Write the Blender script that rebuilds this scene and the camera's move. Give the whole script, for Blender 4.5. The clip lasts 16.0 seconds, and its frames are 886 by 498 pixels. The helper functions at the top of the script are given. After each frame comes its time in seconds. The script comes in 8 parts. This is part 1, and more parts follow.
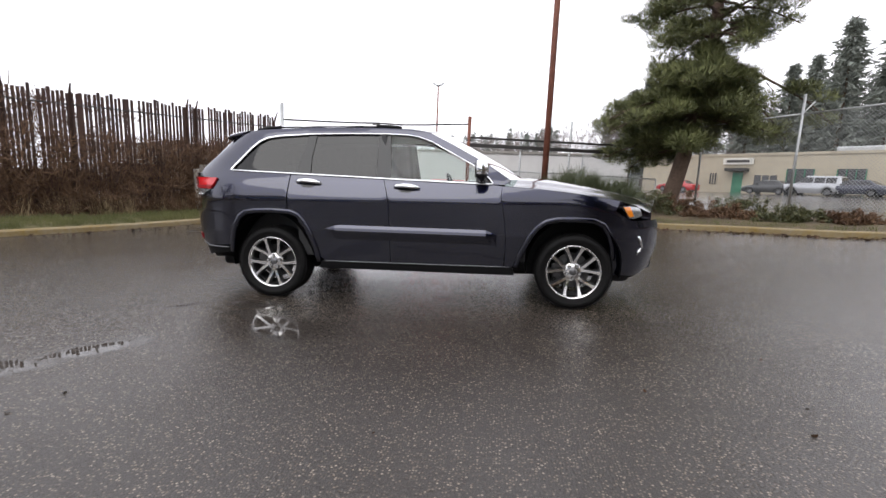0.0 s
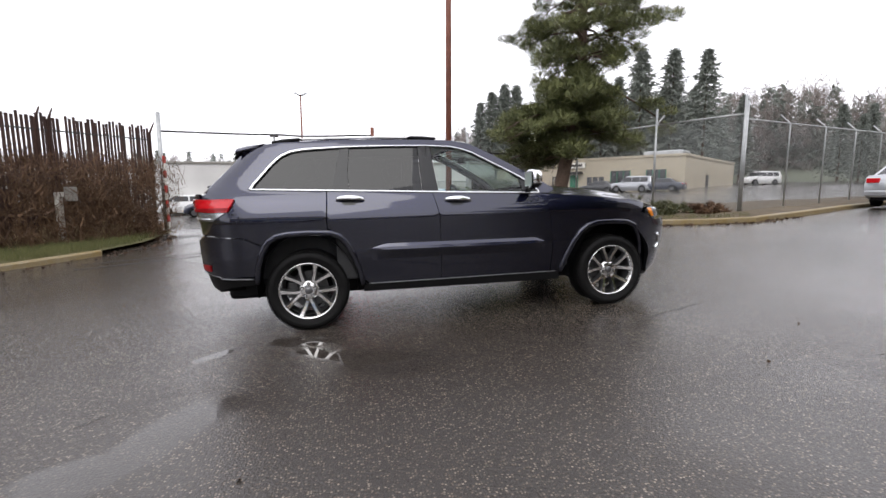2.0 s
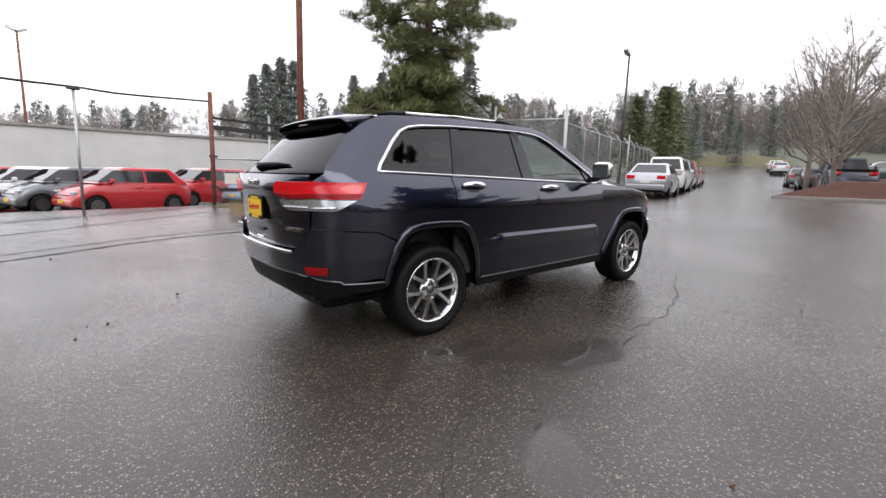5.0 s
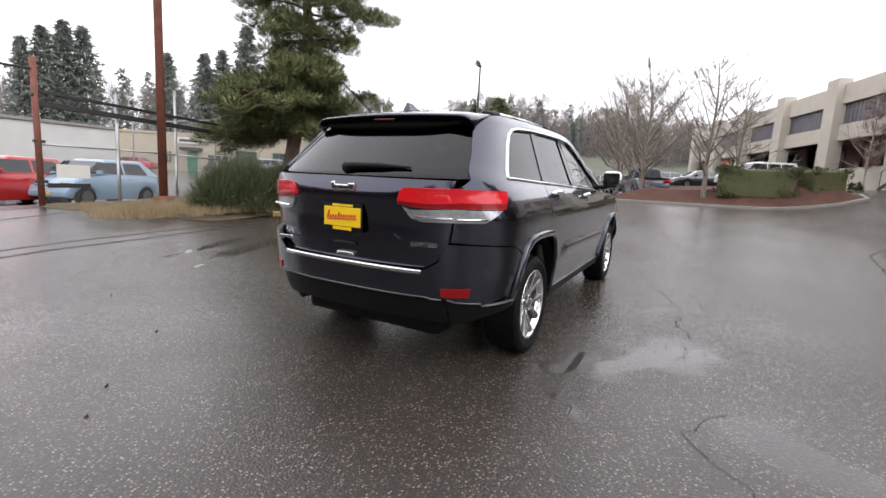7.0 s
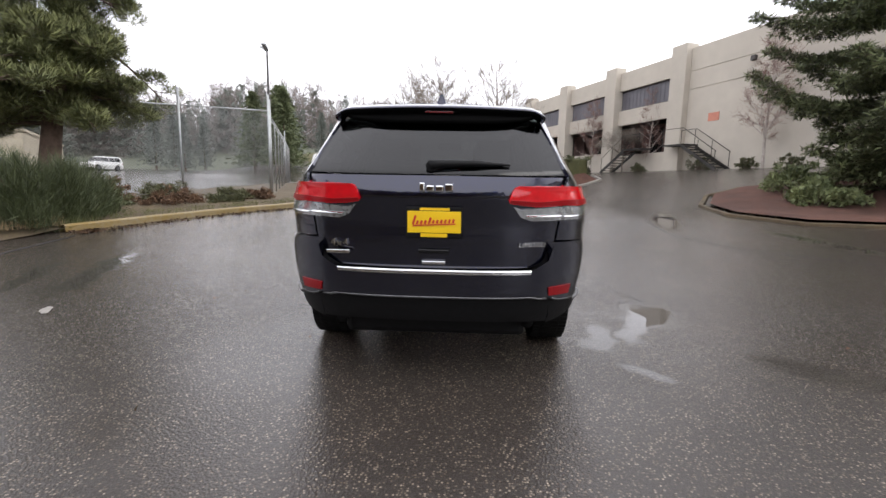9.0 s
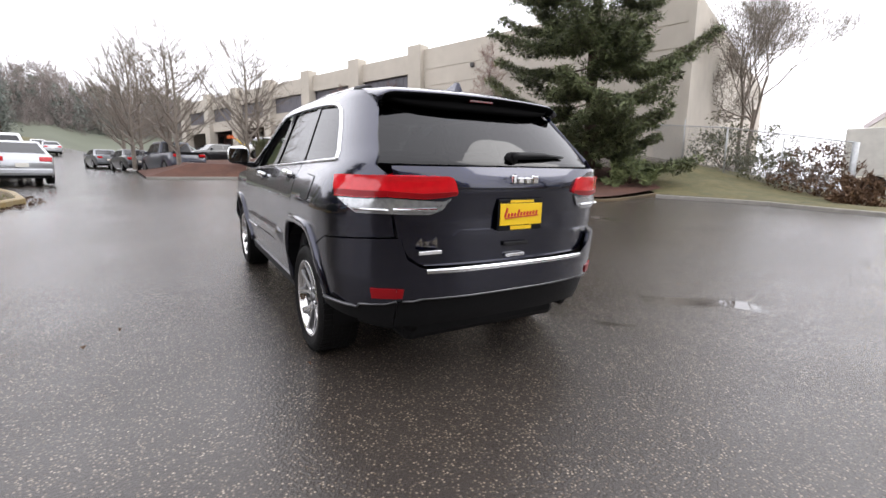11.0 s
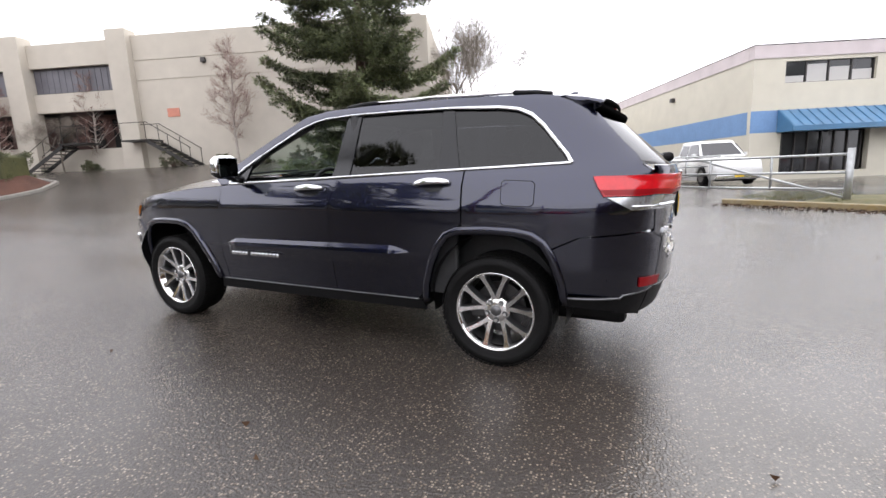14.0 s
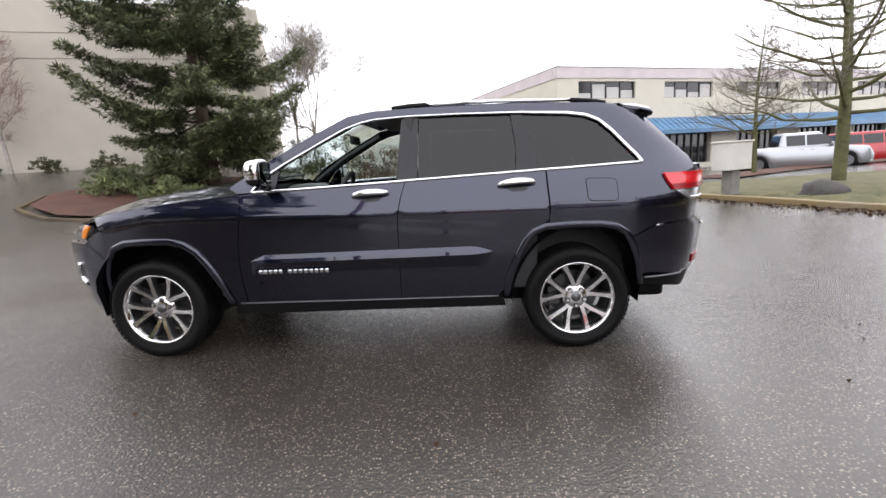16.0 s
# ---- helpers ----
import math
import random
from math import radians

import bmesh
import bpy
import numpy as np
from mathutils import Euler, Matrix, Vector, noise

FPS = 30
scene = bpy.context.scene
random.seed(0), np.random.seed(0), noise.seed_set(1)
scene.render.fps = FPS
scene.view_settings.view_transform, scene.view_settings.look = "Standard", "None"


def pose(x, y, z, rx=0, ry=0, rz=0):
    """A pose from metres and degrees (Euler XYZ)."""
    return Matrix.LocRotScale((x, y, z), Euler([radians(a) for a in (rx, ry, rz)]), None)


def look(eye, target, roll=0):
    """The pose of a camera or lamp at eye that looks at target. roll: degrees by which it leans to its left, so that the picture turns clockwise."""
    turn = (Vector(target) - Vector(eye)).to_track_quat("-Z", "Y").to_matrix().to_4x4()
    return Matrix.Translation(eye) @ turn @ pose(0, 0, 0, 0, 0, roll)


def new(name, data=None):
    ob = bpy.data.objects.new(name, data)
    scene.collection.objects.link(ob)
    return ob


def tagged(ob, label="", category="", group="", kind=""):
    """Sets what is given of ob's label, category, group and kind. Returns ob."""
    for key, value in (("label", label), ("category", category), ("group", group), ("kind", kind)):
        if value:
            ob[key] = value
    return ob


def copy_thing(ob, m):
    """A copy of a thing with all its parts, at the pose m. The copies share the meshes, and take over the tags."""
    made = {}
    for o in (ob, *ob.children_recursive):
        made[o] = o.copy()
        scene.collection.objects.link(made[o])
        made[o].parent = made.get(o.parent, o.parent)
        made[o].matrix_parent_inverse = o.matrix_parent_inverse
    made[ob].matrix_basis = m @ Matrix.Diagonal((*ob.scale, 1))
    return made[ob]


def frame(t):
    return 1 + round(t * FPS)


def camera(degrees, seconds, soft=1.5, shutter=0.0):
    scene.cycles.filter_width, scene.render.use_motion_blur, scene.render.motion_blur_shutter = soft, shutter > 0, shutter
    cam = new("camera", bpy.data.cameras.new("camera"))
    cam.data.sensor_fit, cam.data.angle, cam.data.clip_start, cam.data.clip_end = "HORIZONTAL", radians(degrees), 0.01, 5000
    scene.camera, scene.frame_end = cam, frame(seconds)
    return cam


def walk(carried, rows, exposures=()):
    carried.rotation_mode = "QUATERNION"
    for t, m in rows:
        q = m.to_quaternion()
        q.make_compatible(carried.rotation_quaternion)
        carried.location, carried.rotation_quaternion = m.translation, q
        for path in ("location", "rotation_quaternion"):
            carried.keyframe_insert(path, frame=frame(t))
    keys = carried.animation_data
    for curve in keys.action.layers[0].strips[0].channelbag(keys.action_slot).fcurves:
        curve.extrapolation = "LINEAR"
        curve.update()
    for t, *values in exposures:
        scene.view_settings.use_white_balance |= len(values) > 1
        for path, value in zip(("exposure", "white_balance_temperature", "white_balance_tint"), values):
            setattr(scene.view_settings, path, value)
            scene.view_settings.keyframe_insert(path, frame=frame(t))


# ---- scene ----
cam = camera(88.82, 16.0)

PATH = [
    (0, (0.703, -5.102, 1.220), (0.482, -3.138, 0.914), 2.37),
    (0.5, (0.259, -5.098, 1.201), (0.184, -3.124, 0.894), 1.38),
    (1, (-0.212, -5.128, 1.204), (-0.099, -3.150, 0.925), 0.70),
    (1.5, (-0.652, -5.069, 1.196), (-0.416, -3.098, 0.945), -0.13),
    (2, (-1.081, -4.956, 1.197), (-0.688, -3.011, 0.947), -0.17),
    (2.5, (-1.531, -4.831, 1.197), (-0.953, -2.938, 0.910), 0.07),
    (3, (-1.963, -4.615, 1.181), (-1.287, -2.754, 0.897), 0.45),
    (3.5, (-2.422, -4.415, 1.178), (-1.552, -2.627, 0.962), 0.18),
    (4, (-2.837, -4.193, 1.185), (-1.845, -2.468, 0.985), -0.06),
    (4.2, (-2.989, -4.078, 1.189), (-1.942, -2.390, 0.959), 0.41),
    (6.3, (-4.330, -2.500, 1.177), (-2.734, -1.331, 0.884), 2.06),
    (6.5, (-4.399, -2.330, 1.161), (-2.755, -1.226, 0.879), 2.08),
    (7, (-4.584, -1.894, 1.162), (-2.857, -0.925, 0.879), 3.19),
    (7.5, (-4.760, -1.466, 1.169), (-2.943, -0.689, 0.861), 2.61),
    (8, (-4.835, -1.032, 1.162), (-2.957, -0.400, 0.888), 2.67),
    (8.5, (-4.915, -0.582, 1.155), (-2.970, -0.214, 0.867), 2.28),
    (9, (-4.915, -0.150, 1.140), (-2.937, -0.071, 0.854), 1.06),
    (9.5, (-4.897, 0.300, 1.134), (-2.930, 0.093, 0.838), 1.88),
    (10, (-4.813, 0.759, 1.139), (-2.902, 0.271, 0.811), 1.55),
    (10.2, (-4.749, 0.933, 1.137), (-2.867, 0.334, 0.824), 0.62),
    (12.3, (-3.580, 2.579, 1.164), (-2.242, 1.133, 0.817), 2.39),
    (12.5, (-3.447, 2.696, 1.164), (-2.147, 1.214, 0.829), 1.43),
    (13, (-3.095, 2.974, 1.175), (-1.929, 1.393, 0.802), 0.25),
    (13.5, (-2.726, 3.263, 1.191), (-1.753, 1.555, 0.818), -1.40),
    (14, (-2.322, 3.466, 1.206), (-1.495, 1.676, 0.869), -2.73),
    (14.5, (-1.928, 3.646, 1.228), (-1.308, 1.771, 0.912), -2.47),
    (15, (-1.539, 3.781, 1.242), (-1.108, 1.858, 0.905), -2.99),
    (15.5, (-1.126, 3.836, 1.261), (-0.824, 1.889, 0.922), -2.79),
    (16, (-0.711, 3.895, 1.279), (-0.625, 1.929, 0.919), -3.90),
]
walk(cam, [(t, look(eye, target, roll)) for t, eye, target, roll in PATH], exposures=[(0, 0.82), (4.2, 0.83), (6.3, 1.02), (9, 1.02), (10.2, 1.06), (12.3, 1.40), (16, 1.36)])

# ---- world and light: an overcast, wet winter day ----
SUN_EL, SUN_AZ = radians(48), radians(200)
world = bpy.data.worlds.new("overcast_sky")
scene.world = world
world.use_nodes = True
wn, wl = world.node_tree.nodes, world.node_tree.links
wn.clear()
sky = wn.new("ShaderNodeTexSky")
sky.sky_type, sky.sun_disc = "NISHITA", False
sky.sun_elevation, sky.sun_rotation = SUN_EL, SUN_AZ
sky.air_density, sky.dust_density = 1.0, 4.0
bw = wn.new("ShaderNodeHueSaturation")
bw.inputs["Saturation"].default_value = 0.05
cloud = wn.new("ShaderNodeMix")
cloud.data_type = "RGBA"
cloud.inputs["Factor"].default_value = 0.93
cloud.inputs["B"].default_value = (10.25, 10.2, 10.95, 1)
bg = wn.new("ShaderNodeBackground")
bg.inputs["Strength"].default_value = 0.1
wo = wn.new("ShaderNodeOutputWorld")
wl.new(sky.outputs[0], bw.inputs["Color"])
wl.new(bw.outputs[0], cloud.inputs["A"])
wl.new(cloud.outputs["Result"], bg.inputs["Color"])
wl.new(bg.outputs[0], wo.inputs[0])
sun = new("sun", bpy.data.lights.new("sun", "SUN"))
sun.data.energy, sun.data.angle, sun.data.color = 0.5, radians(40), (1, 0.98, 0.95)
sun.matrix_world = look((0, 0, 30), (-30 * math.cos(SUN_EL) * math.sin(SUN_AZ), -30 * math.cos(SUN_EL) * math.cos(SUN_AZ), 30 - 30 * math.sin(SUN_EL)))

rng = np.random.default_rng(7)


# ---- materials ----
def mat(name, color, rough=0.6, metal=0.0, var=0.25, scale=8.0, bump=0.0, bump_scale=60.0, coat=0.0, spec=0.5, island=0.0, obj=0.0, color2=None, blotch=1.3, coat_ior=1.5):
    """A principled surface with tone variation at two scales, and fine relief."""
    m = bpy.data.materials.new(name)
    m.use_nodes = True
    n, l = m.node_tree.nodes, m.node_tree.links
    p = n["Principled BSDF"]
    p.inputs["Roughness"].default_value, p.inputs["Metallic"].default_value = rough, metal
    p.inputs["Coat Weight"].default_value, p.inputs["Specular IOR Level"].default_value = coat, spec
    p.inputs["Coat Roughness"].default_value, p.inputs["Coat IOR"].default_value = 0.04, coat_ior
    tc = n.new("ShaderNodeTexCoord")
    a, b = n.new("ShaderNodeTexNoise"), n.new("ShaderNodeTexNoise")
    a.inputs["Scale"].default_value, a.inputs["Detail"].default_value = scale, 6
    b.inputs["Scale"].default_value, b.inputs["Detail"].default_value = blotch, 3
    l.new(tc.outputs["Object"], a.inputs["Vector"])
    l.new(tc.outputs["Object"], b.inputs["Vector"])
    s = n.new("ShaderNodeMath")
    s.operation = "ADD"
    l.new(a.outputs["Fac"], s.inputs[0])
    l.new(b.outputs["Fac"], s.inputs[1])
    last = s.outputs[0]
    for amount, node, sock in ((island, "ShaderNodeNewGeometry", "Random Per Island"), (obj, "ShaderNodeObjectInfo", "Random")):
        if amount:
            r = n.new(node)
            k = n.new("ShaderNodeMath")
            k.operation = "MULTIPLY_ADD"
            k.inputs[1].default_value = amount
            l.new(r.outputs[sock], k.inputs[0])
            l.new(last, k.inputs[2])
            last = k.outputs[0]
    top = 1.5 + island + obj
    mr = n.new("ShaderNodeMapRange")
    mr.inputs["From Min"].default_value, mr.inputs["From Max"].default_value = 0.6, top
    l.new(last, mr.inputs["Value"])
    mix = n.new("ShaderNodeMix")
    mix.data_type = "RGBA"
    c2 = color2 or tuple(min(1, v * (1 + var)) for v in color)
    mix.inputs["A"].default_value = (*[v * (1 - var) for v in color], 1)
    mix.inputs["B"].default_value = (*c2, 1)
    l.new(mr.outputs[0], mix.inputs["Factor"])
    l.new(mix.outputs["Result"], p.inputs["Base Color"])
    if bump:
        c = n.new("ShaderNodeTexNoise")
        c.inputs["Scale"].default_value, c.inputs["Detail"].default_value = bump_scale, 4
        l.new(tc.outputs["Object"], c.inputs["Vector"])
        bu = n.new("ShaderNodeBump")
        bu.inputs["Strength"].default_value, bu.inputs["Distance"].default_value = bump, 0.01
        l.new(c.outputs["Fac"], bu.inputs["Height"])
        l.new(bu.outputs[0], p.inputs["Normal"])
    return m


HOLLOWS = ((-0.88, -1.88, 0.40, 0.25, -0.5), (-1.27, -1.60, 0.36, 0.13, -0.5), (-1.48, -1.22, 0.28, 0.12, -0.3), (-2.00, -2.45, 0.30, 0.15, 1.03), (-2.22, -2.80, 0.30, 0.12, 0.3),
           (-2.10, -1.36, 0.16, 0.06, 0.8), (0.3, 4.2, 1.3, 0.16, 0.35), (-0.3, 4.6, 1.0, 0.12, 0.4), (3.4, -6.6, 1.4, 0.25, 0.1), (6.5, -5.2, 1.6, 0.3, -0.3))


def asphalt_material():
    m = bpy.data.materials.new("wet_asphalt")
    m.use_nodes = True
    n, l = m.node_tree.nodes, m.node_tree.links
    p = n["Principled BSDF"]
    tc = n.new("ShaderNodeTexCoord")

    def noise_tex(scale, detail=4, rough=0.6):
        t = n.new("ShaderNodeTexNoise")
        t.inputs["Scale"].default_value, t.inputs["Detail"].default_value, t.inputs["Roughness"].default_value = scale, detail, rough
        l.new(tc.outputs["Object"], t.inputs["Vector"])
        return t.outputs["Fac"]

    def remap(sock, a, b, c, d):
        r = n.new("ShaderNodeMapRange")
        for k, v in zip(("From Min", "From Max", "To Min", "To Max"), (a, b, c, d)):
            r.inputs[k].default_value = v
        l.new(sock, r.inputs["Value"])
        return r.outputs[0]

    def mixc(fac, a, b):
        x = n.new("ShaderNodeMix")
        x.data_type = "RGBA"
        l.new(fac, x.inputs["Factor"])
        for k, v in (("A", a), ("B", b)):
            if isinstance(v, tuple):
                x.inputs[k].default_value = (*v, 1)
            else:
                l.new(v, x.inputs[k])
        return x.outputs["Result"]

    def mul(a, b):
        x = n.new("ShaderNodeMath")
        x.operation = "MULTIPLY"
        l.new(a, x.inputs[0])
        l.new(b, x.inputs[1])
        return x.outputs[0]

    vor = n.new("ShaderNodeTexVoronoi")
    vor.inputs["Scale"].default_value = 74
    l.new(tc.outputs["Object"], vor.inputs["Vector"])
    sep = n.new("ShaderNodeSeparateColor")
    l.new(vor.outputs["Color"], sep.inputs[0])
    stone = mul(mul(remap(sep.outputs[0], 0.38, 0.80, 0, 1), remap(vor.outputs["Distance"], 0.24, 0.5, 1, 0)), remap(noise_tex(5.0, 4), 0.33, 0.55, 0.5, 1))
    wet = remap(noise_tex(0.35, 5, 0.65), 0.36, 0.66, 0, 1)
    # shallow hollows that hold water, with wavering edges
    wob = n.new("ShaderNodeTexNoise")
    wob.inputs["Scale"].default_value, wob.inputs["Detail"].default_value = 3.2, 5
    l.new(tc.outputs["Object"], wob.inputs["Vector"])
    shift = n.new("ShaderNodeVectorMath")
    shift.operation = "MULTIPLY_ADD"
    l.new(wob.outputs["Color"], shift.inputs[0])
    shift.inputs[1].default_value = (0.42, 0.42, 0.0)
    l.new(tc.outputs["Object"], shift.inputs[2])
    pool = None
    for cx, cy, rx, ry, turn in HOLLOWS:
        mp = n.new("ShaderNodeMapping")
        mp.vector_type = "TEXTURE"
        mp.inputs["Location"].default_value = (cx + 0.21, cy + 0.21, 0)
        mp.inputs["Rotation"].default_value = (0, 0, turn)
        mp.inputs["Scale"].default_value = (rx, ry, 4.0)
        l.new(shift.outputs[0], mp.inputs["Vector"])
        ln = n.new("ShaderNodeVectorMath")
        ln.operation = "LENGTH"
        l.new(mp.outputs[0], ln.inputs[0])
        here = remap(ln.outputs["Value"], 1.3, 0.7, 0, 1)
        if pool is None:
            pool = here
        else:
            mx = n.new("ShaderNodeMath")
            mx.operation = "MAXIMUM"
            l.new(pool, mx.inputs[0])
            l.new(here, mx.inputs[1])
            pool = mx.outputs[0]
    dry = n.new("ShaderNodeMath")
    dry.operation = "SUBTRACT"
    dry.inputs[0].default_value = 1.0
    l.new(pool, dry.inputs[1])
    dry = dry.outputs[0]
    tone = mixc(noise_tex(1.1, 5), (0.0135, 0.0098, 0.0072), (0.030, 0.0228, 0.0175))
    tone = mixc(remap(noise_tex(220, 2), 0.35, 0.7, 0, 0.8), tone, (0.058, 0.051, 0.045))
    pale = mixc(sep.outputs[1], (0.085, 0.060, 0.042), (0.33, 0.272, 0.212))
    base = mixc(mul(stone, remap(dry, 0, 1, 0.35, 1)), tone, pale)
    l.new(base, p.inputs["Base Color"])
    p.inputs["Roughness"].default_value = 0.55
    p.inputs["Specular IOR Level"].default_value = 0.12
    p.inputs["Coat Weight"].default_value, p.inputs["Coat IOR"].default_value = 1.0, 1.42
    film = n.new("ShaderNodeMath")
    film.operation = "MULTIPLY"
    l.new(remap(wet, 0, 1, 0.19, 0.09), film.inputs[0])
    l.new(remap(dry, 0, 1, 0.08, 1), film.inputs[1])
    l.new(film.outputs[0], p.inputs["Coat Roughness"])
    add = n.new("ShaderNodeMath")
    add.operation = "ADD"
    l.new(vor.outputs["Distance"], add.inputs[0])
    l.new(noise_tex(150, 3), add.inputs[1])
    for strength, socket in ((remap(wet, 0, 1, 0.95, 0.6), "Normal"), (mul(remap(wet, 0, 1, 0.34, 0.16), dry), "Coat Normal")):
        bu = n.new("ShaderNodeBump")
        bu.inputs["Distance"].default_value = 0.008
        l.new(add.outputs[0], bu.inputs["Height"])
        l.new(strength, bu.inputs["Strength"])
        l.new(bu.outputs[0], p.inputs[socket])
    return m


def glass_material(name, color, alpha_rough=0.0, ior=1.52):
    m = bpy.data.materials.new(name)
    m.use_nodes = True
    n, l = m.node_tree.nodes, m.node_tree.links
    n.clear()
    out, mix = n.new("ShaderNodeOutputMaterial"), n.new("ShaderNodeMixShader")
    tr, gl, fr = n.new("ShaderNodeBsdfTransparent"), n.new("ShaderNodeBsdfGlossy"), n.new("ShaderNodeFresnel")
    tr.inputs["Color"].default_value = (*color, 1)
    gl.inputs["Roughness"].default_value = alpha_rough
    fr.inputs["IOR"].default_value = ior
    l.new(fr.outputs[0], mix.inputs[0])
    l.new(tr.outputs[0], mix.inputs[1])
    l.new(gl.outputs[0], mix.inputs[2])
    l.new(mix.outputs[0], out.inputs[0])
    return m


M_ASPHALT = asphalt_material()
M_YELLOW_KERB = mat("worn_yellow_kerb_paint", (0.42, 0.27, 0.05), 0.55, var=0.5, scale=14, bump=0.5, color2=(0.24, 0.21, 0.15))
M_CONCRETE = mat("damp_concrete", (0.24, 0.225, 0.20), 0.7, var=0.3, scale=6, bump=0.4)
M_GRASS = mat("winter_grass", (0.085, 0.115, 0.028), 0.7, var=0.4, island=0.8, color2=(0.17, 0.16, 0.055))
M_SOIL = mat("leaf_litter_soil", (0.075, 0.055, 0.032), 0.85, var=0.5, scale=20, bump=0.8, color2=(0.14, 0.10, 0.05))
M_LAWN = mat("mossy_lawn", (0.075, 0.085, 0.025), 0.85, var=0.4, scale=5, bump=0.8, color2=(0.15, 0.12, 0.05))
M_MULCH = mat("red_bark_mulch", (0.085, 0.035, 0.022), 0.9, var=0.5, scale=30, bump=1.0)
M_SLAT = mat("weathered_brown_slat", (0.050, 0.024, 0.017), 0.75, var=0.45, scale=9, bump=0.3, obj=0.7)
M_RUST = mat("rusty_red_steel", (0.17, 0.058, 0.035), 0.7, var=0.4, scale=7, bump=0.3)
M_GALV = mat("galvanised_steel", (0.42, 0.43, 0.43), 0.45, metal=0.75, var=0.25, scale=12)
M_WIRE = mat("grey_fence_wire", (0.30, 0.31, 0.31), 0.5, metal=0.5, var=0.2)
M_DARKSTEEL = mat("dark_steel", (0.045, 0.042, 0.04), 0.55, metal=0.4, var=0.3)
M_WHITE_PAINT = mat("off_white_paint", (0.66, 0.64, 0.58), 0.5, var=0.12, scale=4)
M_RED_PAINT = mat("red_paint", (0.45, 0.03, 0.02), 0.45, var=0.2)
M_BARK = mat("pine_bark", (0.105, 0.07, 0.05), 0.9, var=0.5, scale=14, bump=1.0, bump_scale=25)
M_PALEBARK = mat("grey_bark", (0.20, 0.17, 0.14), 0.85, var=0.4, scale=14, bump=0.7)
M_REDTWIG = mat("reddish_birch_twigs", (0.21, 0.12, 0.10), 0.8, var=0.35, scale=14)
M_PINE = mat("pine_needles", (0.075, 0.100, 0.034), 0.6, var=0.5, scale=1.6, island=0.5, color2=(0.31, 0.33, 0.11), blotch=0.9)
M_FIR = mat("fir_needles", (0.070, 0.100, 0.040), 0.6, var=0.5, scale=1.8, island=0.6, color2=(0.26, 0.30, 0.12), blotch=0.8)
M_SHRUB = mat("shrub_leaves", (0.038, 0.060, 0.022), 0.6, var=0.45, island=1.2, color2=(0.12, 0.11, 0.04))
M_BRAMBLE = mat("dead_bramble", (0.085, 0.040, 0.024), 0.8, var=0.5, island=1.0, color2=(0.17, 0.095, 0.045))
M_ROADPINE = mat("roadside_pine_needles", (0.075, 0.105, 0.045), 0.7, var=0.4, island=0.8, color2=(0.15, 0.17, 0.07))
M_MOSSBARK = mat("mossy_bark", (0.13, 0.115, 0.06), 0.9, var=0.5, scale=9, bump=0.8, color2=(0.17, 0.18, 0.075))
M_BIRCH = mat("white_birch_bark", (0.42, 0.37, 0.33), 0.8, var=0.4, scale=9)
M_RIBGLASS = mat("grey_ribbed_window", (0.13, 0.125, 0.14), 0.35, var=0.25, scale=0.5, spec=0.5)
M_PARAPET = mat("pale_pink_parapet", (0.60, 0.53, 0.53), 0.75, var=0.1, scale=1.0)
M_DEADLEAF = mat("wet_dead_leaf", (0.040, 0.022, 0.013), 0.6, var=0.5, island=1.0, color2=(0.10, 0.055, 0.028), spec=0.15)
M_BROOM = mat("broom_whips", (0.036, 0.050, 0.018), 0.6, var=0.4, island=1.0, color2=(0.10, 0.12, 0.045))
M_DRYGRASS = mat("dry_tall_grass", (0.27, 0.20, 0.11), 0.8, var=0.4, island=0.8)
# Pale base colours of the far fir and wood stand in for haze.
M_HAZEFIR = mat("distant_fir", (0.165, 0.182, 0.158), 0.8, var=0.3, island=0.6, obj=0.6)
M_HAZEWOOD = mat("haze_pale_bare_wood", (0.21, 0.18, 0.165), 0.9, var=0.25, island=0.8)
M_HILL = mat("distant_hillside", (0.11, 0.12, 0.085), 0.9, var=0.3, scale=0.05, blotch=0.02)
M_STUCCO = mat("beige_tilt_up_concrete", (0.50, 0.455, 0.385), 0.8, var=0.12, scale=1.2, bump=0.15, blotch=0.25)
M_CREAM = mat("cream_painted_wall", (0.62, 0.585, 0.485), 0.75, var=0.08, scale=1.5, blotch=0.3)
M_BLUEBAND = mat("faded_blue_paint", (0.17, 0.30, 0.52), 0.7, var=0.12)
M_AWNING = mat("blue_metal_awning", (0.075, 0.19, 0.33), 0.35, var=0.2, scale=1.5, spec=0.6)
M_TAN = mat("tan_block_wall", (0.42, 0.37, 0.28), 0.8, var=0.12, scale=1.5, blotch=0.2)
M_DARKGLASS = mat("dark_window_glass", (0.022, 0.022, 0.024), 0.08, var=0.4, scale=0.6, spec=0.6)
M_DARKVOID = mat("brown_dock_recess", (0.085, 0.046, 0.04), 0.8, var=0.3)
M_TRIMDARK = mat("dark_window_frame", (0.05, 0.045, 0.042), 0.5, var=0.2)
M_YELLOW = mat("yellow_hydrant_paint", (0.62, 0.43, 0.02), 0.45, var=0.2, scale=18)
M_SIGNRED = mat("faded_red_sign", (0.55, 0.22, 0.15), 0.6, var=0.2)
M_GREEN_DOOR = mat("green_door_paint", (0.02, 0.17, 0.09), 0.5, var=0.2)
M_ORANGE = mat("orange_lift_paint", (0.62, 0.13, 0.03), 0.5, var=0.2)
M_ROCK = mat("dark_landscape_rock", (0.055, 0.05, 0.045), 0.85, var=0.4, scale=10, bump=1.0)
